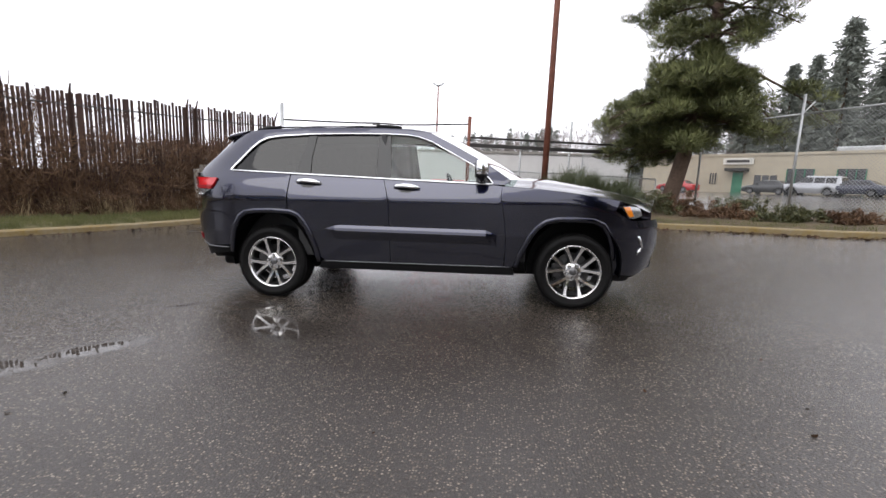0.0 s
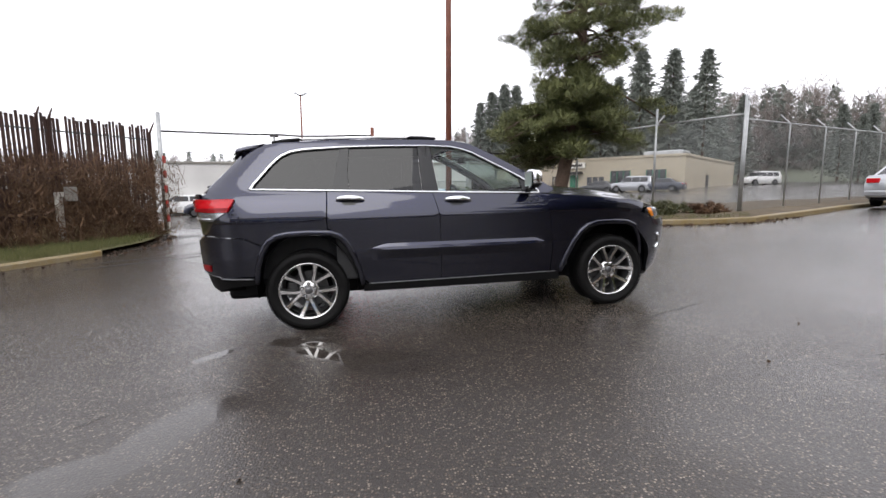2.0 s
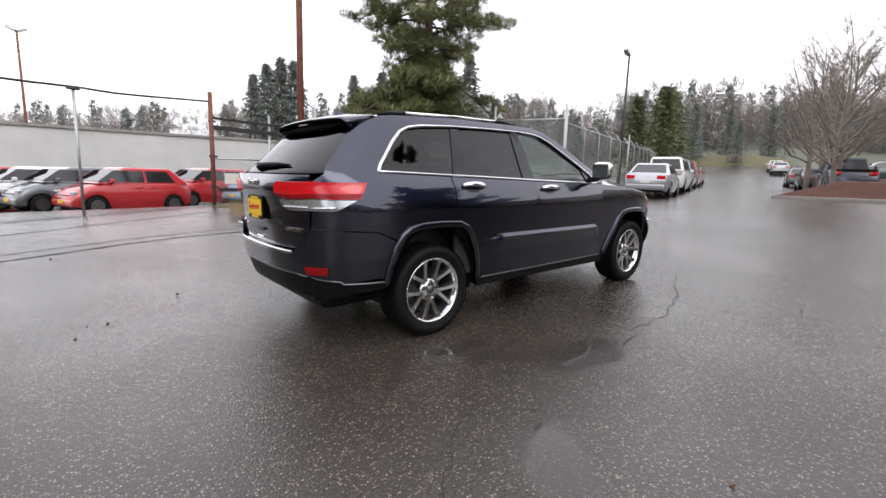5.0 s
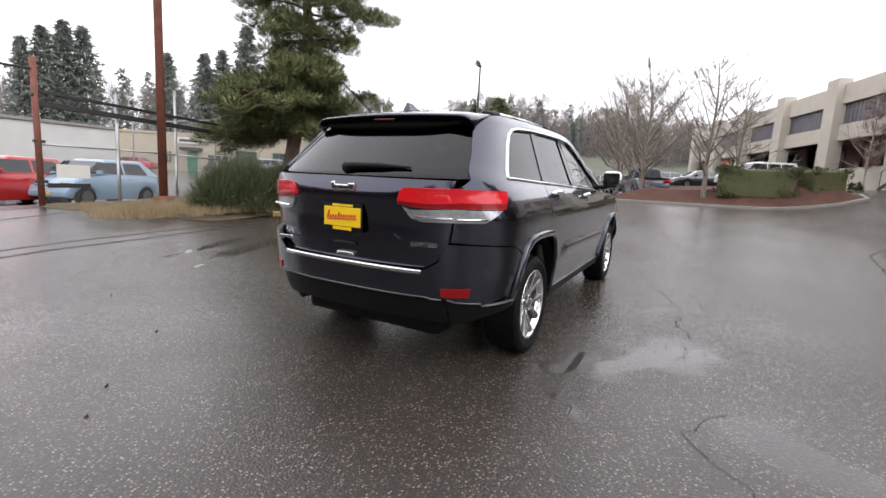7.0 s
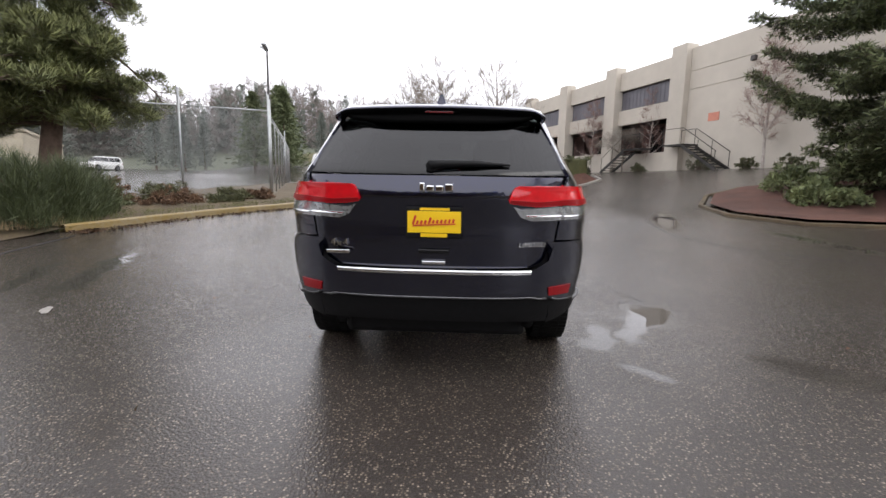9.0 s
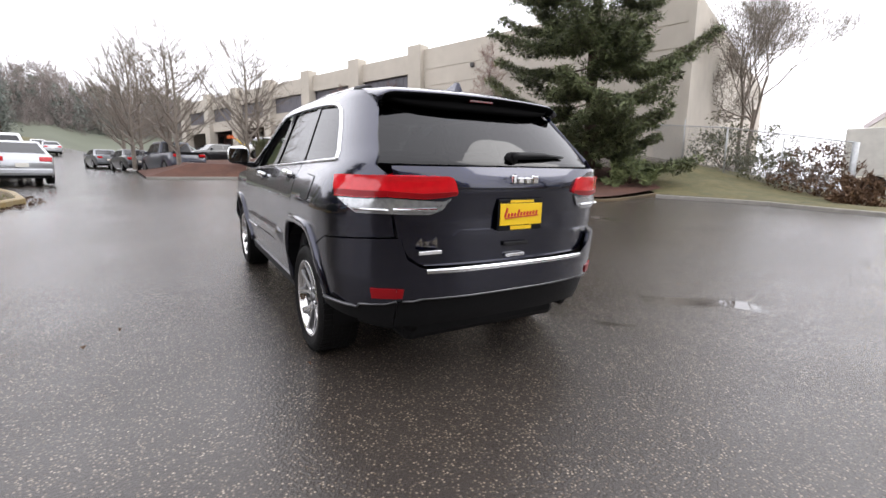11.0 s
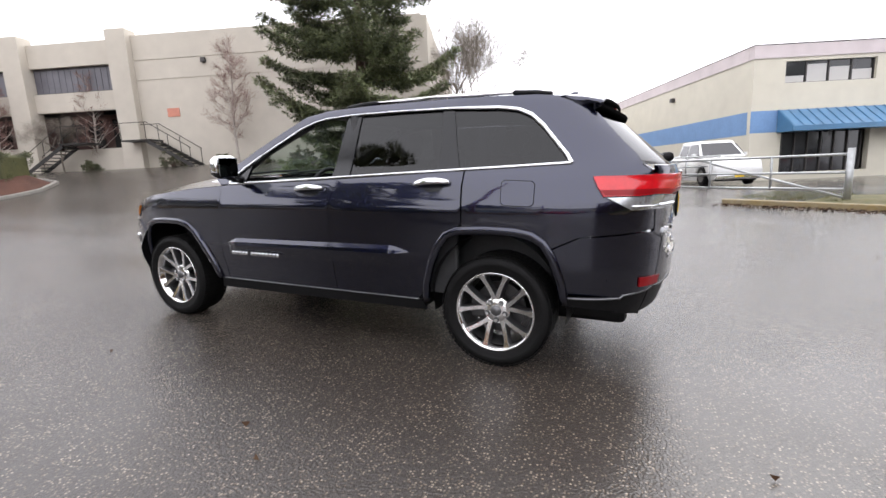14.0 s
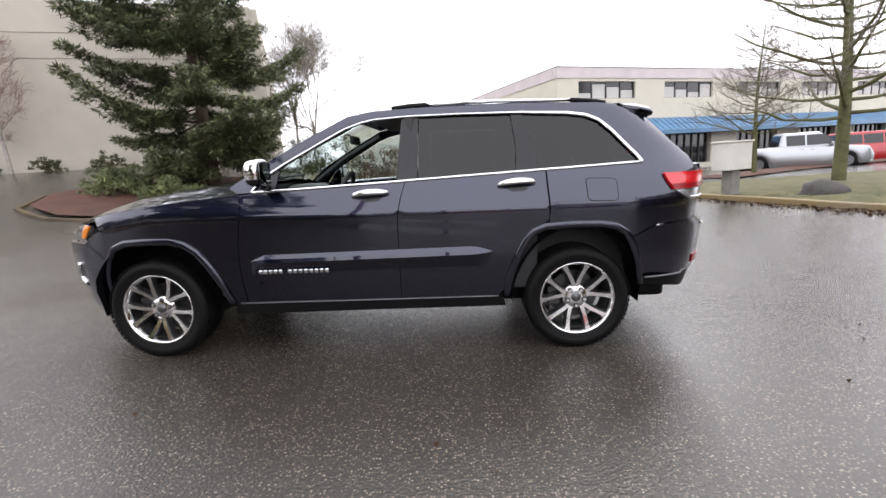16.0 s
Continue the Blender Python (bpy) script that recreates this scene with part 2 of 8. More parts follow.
M_ROOF = mat("dark_roof_edge", (0.06, 0.055, 0.052), 0.7, var=0.25)
M_PALEWALL = mat("pale_far_wall", (0.52, 0.51, 0.49), 0.8, var=0.15, scale=0.8, blotch=0.1)
M_HEDGE = mat("clipped_hedge_leaves", (0.045, 0.060, 0.020), 0.6, var=0.45, island=1.0, color2=(0.12, 0.125, 0.045))


# ---- building helpers ----
def mesh_ob(name, verts, faces, material, parent=None, smooth=False):
    me = bpy.data.meshes.new(name)
    me.from_pydata([tuple(v) for v in verts], [], [tuple(int(i) for i in f) for f in faces])
    me.materials.append(material)
    if smooth:
        me.polygons.foreach_set("use_smooth", [True] * len(me.polygons))
    ob = new(name, me)
    ob.parent = parent
    return ob


def part(name, bm, material, parent=None, label="", smooth=False):
    """Links a bmesh as one mesh object under a thing or under a part."""
    me = bpy.data.meshes.new(name)
    bm.to_mesh(me)
    bm.free()
    me.materials.append(material)
    if smooth:
        me.polygons.foreach_set("use_smooth", [True] * len(me.polygons))
    ob = new(name, me)
    ob.parent = parent
    if label:
        ob["label"] = label
    return ob


def empty(name, m, label, category, group=""):
    ob = new(name)
    ob.empty_display_size = 0.1
    ob.matrix_world = m
    return tagged(ob, label, category, group)


def add_box(bm, lo, hi, m=None, bevel=0.0):
    size = [b - a for a, b in zip(lo, hi)]
    mid = [(a + b) / 2 for a, b in zip(lo, hi)]
    r = bmesh.ops.create_cube(bm, size=1, matrix=(m or Matrix()) @ Matrix.Translation(mid) @ Matrix.Diagonal((*size, 1)))
    if bevel:
        vs = set(r["verts"])
        es = [e for e in bm.edges if e.verts[0] in vs and e.verts[1] in vs]
        bmesh.ops.bevel(bm, geom=es, offset=bevel, segments=2, affect="EDGES", profile=0.5)


def box(lo, hi, m=None, bevel=0.0):
    bm = bmesh.new()
    add_box(bm, lo, hi, m, bevel)
    return bm


def add_tube(bm, points, radii, sides=8, caps=True):
    """A tube along a line of points, with a radius at each."""
    pts = [Vector(p) for p in points]
    if not hasattr(radii, "__len__"):
        radii = [radii] * len(pts)
    rings, ref = [], None
    for i, p in enumerate(pts):
        d = (pts[min(i + 1, len(pts) - 1)] - pts[max(i - 1, 0)]).normalized()
        if ref is None:
            ref = d.orthogonal().normalized()
        ref = (ref - d * ref.dot(d)).normalized()
        side = d.cross(ref)
        rings.append([bm.verts.new(p + radii[i] * (math.cos(a) * ref + math.sin(a) * side)) for a in [2 * math.pi * k / sides for k in range(sides)]])
    for a, b in zip(rings, rings[1:]):
        for k in range(sides):
            bm.faces.new((a[k], a[(k + 1) % sides], b[(k + 1) % sides], b[k]))
    if caps:
        bm.faces.new(rings[0][::-1])
        bm.faces.new(rings[-1])


def tube(points, radii, sides=8):
    bm = bmesh.new()
    add_tube(bm, points, radii, sides)
    return bm


def smoothstep(a, b, x):
    u = np.clip((x - a) / (b - a), 0, 1)
    return u * u * (3 - 2 * u)


# ---- the ground ----
FACADE, FDIR, BAY = np.array([24.593, -12.989]), radians(19.9), 6.256
FX, FN = np.array([math.cos(FDIR), math.sin(FDIR)]), np.array([-math.sin(FDIR), math.cos(FDIR)])
STREET = radians(17.0)
SX_, SN_ = np.array([math.cos(STREET), math.sin(STREET)]), np.array([-math.sin(STREET), math.cos(STREET)])


def height(x, y):
    """The lot falls gently towards the camera's side; the drive climbs to the beige building, the street to the far hill."""
    x, y = np.asarray(x, float), np.asarray(y, float)
    z = 0.026 + 0.0279 * np.clip(x, -8, 40) + 0.2 * smoothstep(4, 11, np.hypot(x, y))
    z = z - 0.45 * smoothstep(10.5, 15, y) * (1 - smoothstep(9, 14, x))
    d = (x - FACADE[0]) * FN[0] + (y - FACADE[1]) * FN[1]
    a = (x - FACADE[0]) * FX[0] + (y - FACADE[1]) * FX[1]
    z = z + (2.2 - z) * (1 - smoothstep(0, 10, d)) * smoothstep(-24, -14, a) * (1 - smoothstep(6, 12, a) * 0.4) * (1 - smoothstep(30, 60, -d))
    along = x * SX_[0] + y * SX_[1]
    side = x * SN_[0] + y * SN_[1]
    z = z + 0.068 * np.clip(along - 40, 0, 62) * smoothstep(-16, -10, side) * (1 - 0.6 * smoothstep(8, 22, side))
    return z


def hz(x, y):
    return float(height(x, y))


def axis_points():
    near = np.arange(-14, 14.01, 0.35)
    far = np.concatenate([np.arange(15, 60, 1.5), np.arange(62, 160, 7), [200, 300, 500, 900, 1800, 3000]])
    return np.concatenate([-far[::-1], near, far])


ax = axis_points()
gx, gy = np.meshgrid(ax, ax, indexing="ij")
gv = np.stack([gx, gy, height(gx, gy)], -1).reshape(-1, 3)
k = len(ax)
idx = np.arange(k * k).reshape(k, k)
gf = np.stack([idx[:-1, :-1], idx[1:, :-1], idx[1:, 1:], idx[:-1, 1:]], -1).reshape(-1, 4)
ground = tagged(mesh_ob("ground", gv, gf, M_ASPHALT, smooth=True), "wet dark asphalt lot with pale aggregate showing", "ground", kind="structure")


def blob(cx, cy, rx, ry, turn, seed, n=28, rough=0.25):
    r = np.random.default_rng(seed)
    ph = r.uniform(0, 6.28, 4)
    out = []
    for i in range(n):
        a = 2 * math.pi * i / n
        f = 1 + rough * (0.6 * math.sin(2 * a + ph[0]) + 0.4 * math.sin(3 * a + ph[1]) + 0.3 * math.sin(5 * a + ph[2]))
        u, v = rx * f * math.cos(a), ry * f * math.sin(a)
        out.append((cx + u * math.cos(turn) - v * math.sin(turn), cy + u * math.sin(turn) + v * math.cos(turn)))
    return out


def flat_patch(name, outline, material, lift, inner=0.0):
    """A patch lying on the ground: an outline with its middle, raised a little."""
    c = np.mean(outline, axis=0)
    pts = [(*c, hz(*c) + lift)]
    for s in (0.55, 1.0):
        pts += [(*(c + s * (np.array(p) - c)), 0) for p in outline]
    pts = [(x, y, hz(x, y) + lift) for x, y, _ in pts]
    n = len(outline)
    faces = [(0, 1 + i, 1 + (i + 1) % n) for i in range(n)]
    faces += [(1 + i, 1 + n + i, 1 + n + (i + 1) % n, 1 + (i + 1) % n) for i in range(n)]
    return mesh_ob(name, pts, faces, material, smooth=True)


def bed(name, outline, material, lift, label, category, fade=None):
    """A planted bed: a raised, uneven patch of soil or lawn inside its kerb."""
    bm = bmesh.new()
    vs = [bm.verts.new((x, y, 0)) for x, y in outline]
    bmesh.ops.triangulate(bm, faces=[bm.faces.new(vs)])
    for _ in range(4):
        long = [e for e in bm.edges if e.calc_length() > 0.7]
        if long:
            bmesh.ops.subdivide_edges(bm, edges=long, cuts=1)
            bmesh.ops.triangulate(bm, faces=bm.faces[:])
    for v in bm.verts:
        k = 1.0 if fade is None else float(smoothstep(*fade, v.co.x))
        v.co.z = hz(v.co.x, v.co.y) + lift * k + 0.006 + (0 if v.is_boundary else 0.05 * noise.noise(v.co * 0.9) + 0.04)
    return tagged(part(name, bm, material, smooth=True), label, category, kind="structure")


def kerb(name, line, width, lift, material, label):
    """A kerb of real height along a line, its face towards the lot."""
    pts = [np.array(p, float) for p in line]
    fine = []
    for a, b in zip(pts, pts[1:]):
        m = max(1, int(np.linalg.norm(b - a) / 0.5))
        fine += [a + (b - a) * i / m for i in range(m)]
    fine.append(pts[-1])
    bm, rows = bmesh.new(), []
    for i, p in enumerate(fine):
        d = fine[min(i + 1, len(fine) - 1)] - fine[max(i - 1, 0)]
        d /= np.linalg.norm(d)
        nrm = np.array([-d[1], d[0]])
        row = []
        for off, up in ((0, -0.05), (0.0, lift - 0.025), (0.025, lift), (width - 0.02, lift), (width, lift - 0.02), (width, -0.05)):
            q = p + nrm * off
            w = 0.006 * noise.noise(Vector((q[0] * 3, q[1] * 3, up * 9)))
            row.append(bm.verts.new((q[0], q[1], hz(*p) + up + w)))
        rows.append(row)
    for a, b in zip(rows, rows[1:]):
        for j in range(5):
            bm.faces.new((a[j], b[j], b[j + 1], a[j + 1]))
    return tagged(part(name, bm, material), label, "kerb", kind="structure")

# ---- kerbs, beds and puddles ----
NORTH_KERB = [(2.6, 6.7), (3.0, 6.6), (4.4, 6.2), (6.1, 5.5), (7.6, 4.6), (8.6, 4.35), (10.3, 4.85), (14, 6.4), (40, 15.2)]
kerb("kerb_north", NORTH_KERB, 0.16, 0.13, M_YELLOW_KERB, "chipped yellow-painted concrete kerb with leaf litter")
bed("bed_north", [(1.2, 6.9), (3.0, 6.75), (4.45, 6.35), (6.2, 5.65), (7.65, 4.75), (8.6, 4.5), (10.3, 5.0), (14, 6.55), (24, 10.0), (23.7, 10.8), (11, 6.9), (9.7, 7.2), (8.2, 10.8), (7.0, 13), (1.5, 11.5), (-0.4, 10.9), (-0.4, 9.9)], M_SOIL, 0.10, "planting bed of damp soil and dead leaves", "planting bed", (1.7, 3.4))
WEST_KERB = [(-13.0, -5.0), (-9.0, -0.6), (-7.7, 1.6), (-6.7, 3.4), (-5.9, 5.0), (-5.6, 6.4), (-5.75, 8.2)]
kerb("kerb_west", WEST_KERB[:5], 0.15, 0.11, M_YELLOW_KERB, "worn yellow kerb beside the slatted fence")
bed("bed_west", [(-13.2, -4.9), (-9.1, -0.5), (-7.8, 1.7), (-6.8, 3.5), (-6.0, 5.05), (-5.7, 6.4), (-5.85, 8.6), (-6.5, 9.4), (-9.5, 6.5), (-14, 0.5), (-16, -3)], M_LAWN, 0.08, "rough grass verge below the slatted fence", "verge")
SOUTH_KERB = [(-9.3, -1.5), (-8.4, -4.2), (-7.8, -5.9), (-6.9, -8.0), (-5.3, -8.9), (-4.0, -9.6)]
kerb("kerb_south", SOUTH_KERB, 0.15, 0.12, M_YELLOW_KERB, "low mossy concrete kerb with faded yellow paint")
bed("lawn_south", [(-9.45, -1.5), (-8.55, -4.2), (-7.95, -5.9), (-7.0, -8.1), (-5.4, -9.05), (-6.5, -11), (-9.5, -12.5), (-16, -13), (-16, -2)], M_LAWN, 0.09, "thin winter lawn strewn with wet leaves", "lawn")
kerb("kerb_drive", [(-2.6, -12.4), (-1, -13.2), (2.0, -13.1), (4.6, -11.6)], 0.15, 0.10, M_CONCRETE, "low concrete kerb edged with dead leaves")
bed("verge_south", [(-2.6, -12.6), (-1, -13.4), (2.0, -13.3), (4.7, -11.8), (8, -14), (7, -24), (1.5, -21), (-1.5, -17)], M_LAWN, 0.07, "mossy verge with dead leaves", "verge")
kerb("kerb_island", [(4.9, -12.6), (5.0, -9.6), (5.6, -7.9), (7.4, -7.3), (10.6, -8.2), (12.6, -9.4), (13, -10.8)], 0.15, 0.07, M_SOIL, "low dirt-covered kerb round the fir island")
bed("bed_island", [(5.1, -12.6), (5.15, -9.6), (5.7, -8.05), (7.4, -7.45), (10.5, -8.35), (12.4, -9.5), (12.8, -10.8), (11, -13.5), (7, -14)], M_MULCH, 0.11, "reddish bark mulch island under a fir", "planting bed")
kerb("kerb_east", [(20.2, 2.6), (20.3, -0.3), (20.5, -2.6), (20.7, -5.0), (21.2, -7.2), (22.2, -8.3), (24.2, -8.5), (27.5, -8.0), (30.5, -6.8)], 0.16, 0.13, M_CONCRETE, "pale concrete kerb round the hedge bed")
bm = bmesh.new()
outline = [(20.5, 2.6), (20.55, -0.3), (20.75, -2.6), (20.95, -4.9), (21.4, -7.0), (22.3, -8.05), (24.2, -8.25), (27.4, -7.8), (30.4, -6.7), (33, -3), (31, 3.5)]
low = [bm.verts.new((x, y, hz(x, y) + 0.1)) for x, y in outline]
mid_ = np.mean(outline, axis=0)
up = [bm.verts.new((*(mid_ + 0.72 * (np.array(p) - mid_)), hz(*p) + 0.75)) for p in outline]
for i in range(len(outline)):
    j = (i + 1) % len(outline)
    bm.faces.new((low[i], low[j], up[j], up[i]))
bm.faces.new(up)
tagged(part("bank_east", bm, M_MULCH, smooth=False), "sloping bank of red bark mulch", "planting bed", kind="structure")
M_CRACK = mat("open_asphalt_crack", (0.010, 0.009, 0.008), 0.8, var=0.3)


def crack(name, line, w, label, material=M_CRACK, jitter=0.02, lift=0.004):
    """A thin wandering line in the ground's surface."""
    r = np.random.default_rng(int(abs(line[0][0]) * 97))
    pts = []
    for p, q in zip(line, line[1:]):
        p, q = np.array(p, float), np.array(q, float)
        m = max(2, int(np.linalg.norm(q - p) / 0.09))
        pts += [p + (q - p) * i / m + r.normal(0, jitter, 2) for i in range(m)]
    pts.append(np.array(line[-1], float))
    v, f = [], []
    for i, p in enumerate(pts):
        d = pts[min(i + 1, len(pts) - 1)] - pts[max(i - 1, 0)]
        nn = np.array([-d[1], d[0]]) / (np.linalg.norm(d) + 1e-9) * w * (r.uniform(0.35, 1.0) if jitter else 1) / 2
        for s in (-1, 1):
            e = p + s * nn
            v.append((e[0], e[1], hz(*e) + lift))
        if i:
            f.append((2 * i - 2, 2 * i - 1, 2 * i + 1, 2 * i))
    return tagged(mesh_ob(name, v, f, material), label, "crack", kind="structure")


tagged(flat_patch("paint_mark", blob(-1.26, 3.43, 0.12, 0.04, 0.5, 4), M_CONCRETE, 0.004), "small worn white paint mark on the asphalt", "paint mark", kind="structure")
crack("crack_lot", [(2.5, -1.1), (1.83, -1.31), (1.13, -1.62), (0.6, -1.8), (-0.1, -1.86), (-0.48, -1.95)], 0.010, "narrow open crack in the asphalt")
crack("crack_hollow", [(-1.75, -2.15), (-2.07, -1.92), (-2.3, -2.1), (-2.55, -2.35)], 0.007, "narrow open crack beside a puddle")
crack("crack_drive", [(8.2, -5.6), (6.2, -4.6), (4.2, -4.4), (2.6, -5.0), (1.4, -6.2)], 0.03, "long sealed crack across the drive")


# ---- vegetation ----
def leaf_cloud(centres, spread, count, size, rnd, flat=1.0, along=None, width=0.28):
    """Many small pointed leaves or needle sprays scattered round centres: vertices and triangles."""
    centres = np.asarray(centres, float)
    c = np.repeat(centres, count, axis=0)
    sp = np.repeat(np.broadcast_to(np.asarray(spread, float), (len(centres),)), count)[:, None]
    off = rnd.normal(size=c.shape)
    off *= sp * rnd.uniform(0.2, 1, (len(c), 1)) / np.linalg.norm(off, axis=1, keepdims=True)
    off[:, 2] *= flat
    d = rnd.normal(size=c.shape)
    if along is not None:
        d = d * 0.55 + np.repeat(np.asarray(along, float), count, axis=0)
    d /= np.linalg.norm(d, axis=1, keepdims=True)
    s = np.cross(d, rnd.normal(size=c.shape))
    s /= np.linalg.norm(s, axis=1, keepdims=True)
    ln = size * rnd.uniform(0.6, 1.4, (len(c), 1))
    base = c + off
    v = np.stack([base - s * ln * width / 2, base + s * ln * width / 2, base + d * ln], 1).reshape(-1, 3)
    return v, np.arange(len(v)).reshape(-1, 3)


def limb(p, q, sag, rnd, n=5):
    p, q = np.array(p, float), np.array(q, float)
    out = []
    for i in range(n + 1):
        t = i / n
        w = p + (q - p) * t
        w[2] += sag * 4 * t * (1 - t)
        if 0 < i < n:
            w += rnd.normal(size=3) * 0.05 * np.linalg.norm(q - p) / n
        out.append(w)
    return out


def needle_pads(name, pads, per, size, width, material, parent, rnd, up=0.5, lift=0.6):
    """Clumps of needle sprays: each pad is a flattened cloud (centre, half extents); the sprays point outwards and upwards."""
    pads = np.asarray(pads, float)
    cnt = np.maximum(8, (per * pads[:, 3] * pads[:, 4] / np.mean(pads[:, 3] * pads[:, 4])).astype(int))
    c, e = np.repeat(pads[:, :3], cnt, axis=0), np.repeat(pads[:, 3:6], cnt, axis=0)
    n = len(c)
    u = rnd.normal(size=(n, 3))
    u /= np.linalg.norm(u, axis=1, keepdims=True)
    base = c + u * e * rnd.uniform(0.25, 1, (n, 1)) ** 0.6
    d = u * np.array([1, 1, 0.6]) + np.array([0, 0, lift]) + rnd.normal(size=(n, 3)) * 0.45
    d /= np.linalg.norm(d, axis=1, keepdims=True)
    sd_ = np.cross(d, rnd.normal(size=(n, 3)))
    sd_ /= np.linalg.norm(sd_, axis=1, keepdims=True)
    ln = size * rnd.uniform(0.6, 1.35, (n, 1))
    v = np.stack([base - sd_ * ln * width / 2, base + sd_ * ln * width / 2, base + d * ln], 1).reshape(-1, 3)
    ob = mesh_ob(name, v, np.arange(len(v)).reshape(-1, 3), material, parent)
    nr = u + np.array([0, 0, up]) + rnd.normal(size=(n, 3)) * 0.3
    nr /= np.linalg.norm(nr, axis=1, keepdims=True)
    ob.data.polygons.foreach_set("use_smooth", [True] * n)
    ob.data.normals_split_custom_set_from_vertices(np.repeat(nr, 3, axis=0).tolist())
    return tagged(ob, kind="stuff")


def big_pine(at, h, seed):
    """A tall open-crowned pine: leaning trunk, a wide drooping skirt low down, and layered pads of needles with gaps above."""
    rnd = np.random.default_rng(seed)
    tree = empty("pine_tree", pose(*at), "tall dark green pine with an open layered crown", "tree")
    zs = np.linspace(-0.2, h, 24)
    trunk = [np.array((-0.95 * max(0, 1 - z / 5.5) + 0.10 * math.sin(z * 0.8), 0.1 * math.sin(z), z)) for z in zs]
    part("trunk", tube(trunk, [0.24 * (1 - 0.82 * i / 23) + 0.02 for i in range(24)], 10), M_BARK, tree, smooth=True)
    bm, pads = bmesh.new(), []

    def at_z(z):
        return np.array([np.interp(z, zs, [p[k_] for p in trunk]) for k_ in range(3)])

    def bough(z, a, reach, rise, sag, n_pads, size, inner):
        p = at_z(z)
        tip = p + np.array([math.cos(a) * reach, math.sin(a) * reach, rise])
        line = limb(p, tip, sag, rnd)
        add_tube(bm, line, [0.05 * (1 - 0.8 * j / 5) * (0.6 + reach / 5) for j in range(6)], 5)
        side = np.array([-math.sin(a), math.cos(a), 0])
        for j in range(n_pads):
            t = inner + (1.02 - inner) * (j + rnd.uniform(0.2, 0.8)) / n_pads
            k = min(4, int(t * 5))
            w = line[k] + (line[k + 1] - line[k]) * (t * 5 - k)
            off = rnd.normal() * 0.28 * reach * (1.1 - 0.7 * t)
            w2 = w + side * off + np.array([0, 0, rnd.uniform(-0.05, 0.22)])
            if abs(off) > 0.2:
                add_tube(bm, [w - (w - line[max(0, k - 1)]) * 0.3, (w + w2) / 2 + np.array([0, 0, 0.03]), w2], [0.016, 0.011, 0.005], 4, caps=False)
            q = size * rnd.uniform(0.7, 1.3)
            pads.append((*w2, q, q * rnd.uniform(0.75, 1.1), q * rnd.uniform(0.40, 0.60)))

    # the skirt: a rough cone from the trunk's bare stretch down, far wider on one side
    for i in range(72):
        z = 1.4 + 3.3 * ((i * 0.7549) % 1)
        a = 2.399 * i + rnd.uniform(-0.3, 0.3)
        far = 0.5 + 0.5 * math.cos(a - 2.75)
        if z < 2.0 + 1.4 * (1 - far) - 0.5:
            continue
        reach = float(np.interp(z, [1.3, 2.2, 3.0, 4.0, 4.7], [2.6, 2.7, 2.4, 1.8, 0.9])) * (0.88 + 0.5 * far) * rnd.uniform(0.5, 1.12)
        bough(z, a, reach, -0.22 * reach + rnd.uniform(-0.35, 0.3), 0.2, 4 + int(reach * 1.6), 0.35, 0.2)
    # a ragged bough that hangs lower on the thin side
    for a, z, reach in ((-0.2, 4.3, 3.4), (0.25, 4.0, 3.1)):
        bough(z, a, reach, -1.5, 0.5, 6, 0.34, 0.55)
    # the open crown
    for i in range(60):
        z = 5.0 + (h - 5.5) * (i / 59) ** 1.1
        a = 2.399 * i + rnd.uniform(-0.5, 0.5)
        reach = float(np.interp(z, [5.0, 6.0, 7.0, 8.0, 9.2, 10.6, h], [1.7, 2.7, 3.2, 3.0, 2.4, 1.6, 0.5])) * rnd.uniform(0.5, 1.12)
        low = z < 7.2
        bough(z, a, reach, (-0.9 if low else -0.15) * rnd.uniform(0.2, 1.0) + 0.15, 0.25 if low else 0.12, 2 + int(reach * 1.9), 0.33, 0.42)
    tagged(part("bough", bm, M_BARK, tree, smooth=True), kind="stuff")
    needle_pads("crown", pads, 380, 0.17, 0.095, M_PINE, tree, rnd, 0.8, 0.7)
    return tree


def broom(at, size, n, seed):
    """A dense upright bush of fine green whips."""
    rnd = np.random.default_rng(seed)
    bush = empty("broom_shrub", pose(*at), "dense upright dark green broom bush at the kerb", "shrub")
    c = rnd.normal(size=(n, 3))
    c *= rnd.uniform(0.2, 1, (n, 1)) / np.linalg.norm(c, axis=1, keepdims=True)
    c[:, 2] = np.abs(c[:, 2])
    c = c * np.array(size)
    w = c * np.array([0.9, 0.9, 0.0]) + np.array([0, 0, 1.1])
    v, f = leaf_cloud(c, 0.14, 26, 0.30, rnd, 1.0, w, 0.035)
    tagged(mesh_ob("foliage", v, f, M_BROOM, bush), kind="stuff")
    bm = bmesh.new()
    for p in c[::8]:
        add_tube(bm, [(p[0] * 0.2, p[1] * 0.2, -0.05), p * 0.6, p], [0.016, 0.010, 0.004], 4, caps=False)
    tagged(part("stem_growth", bm, M_BARK, bush), kind="stuff")


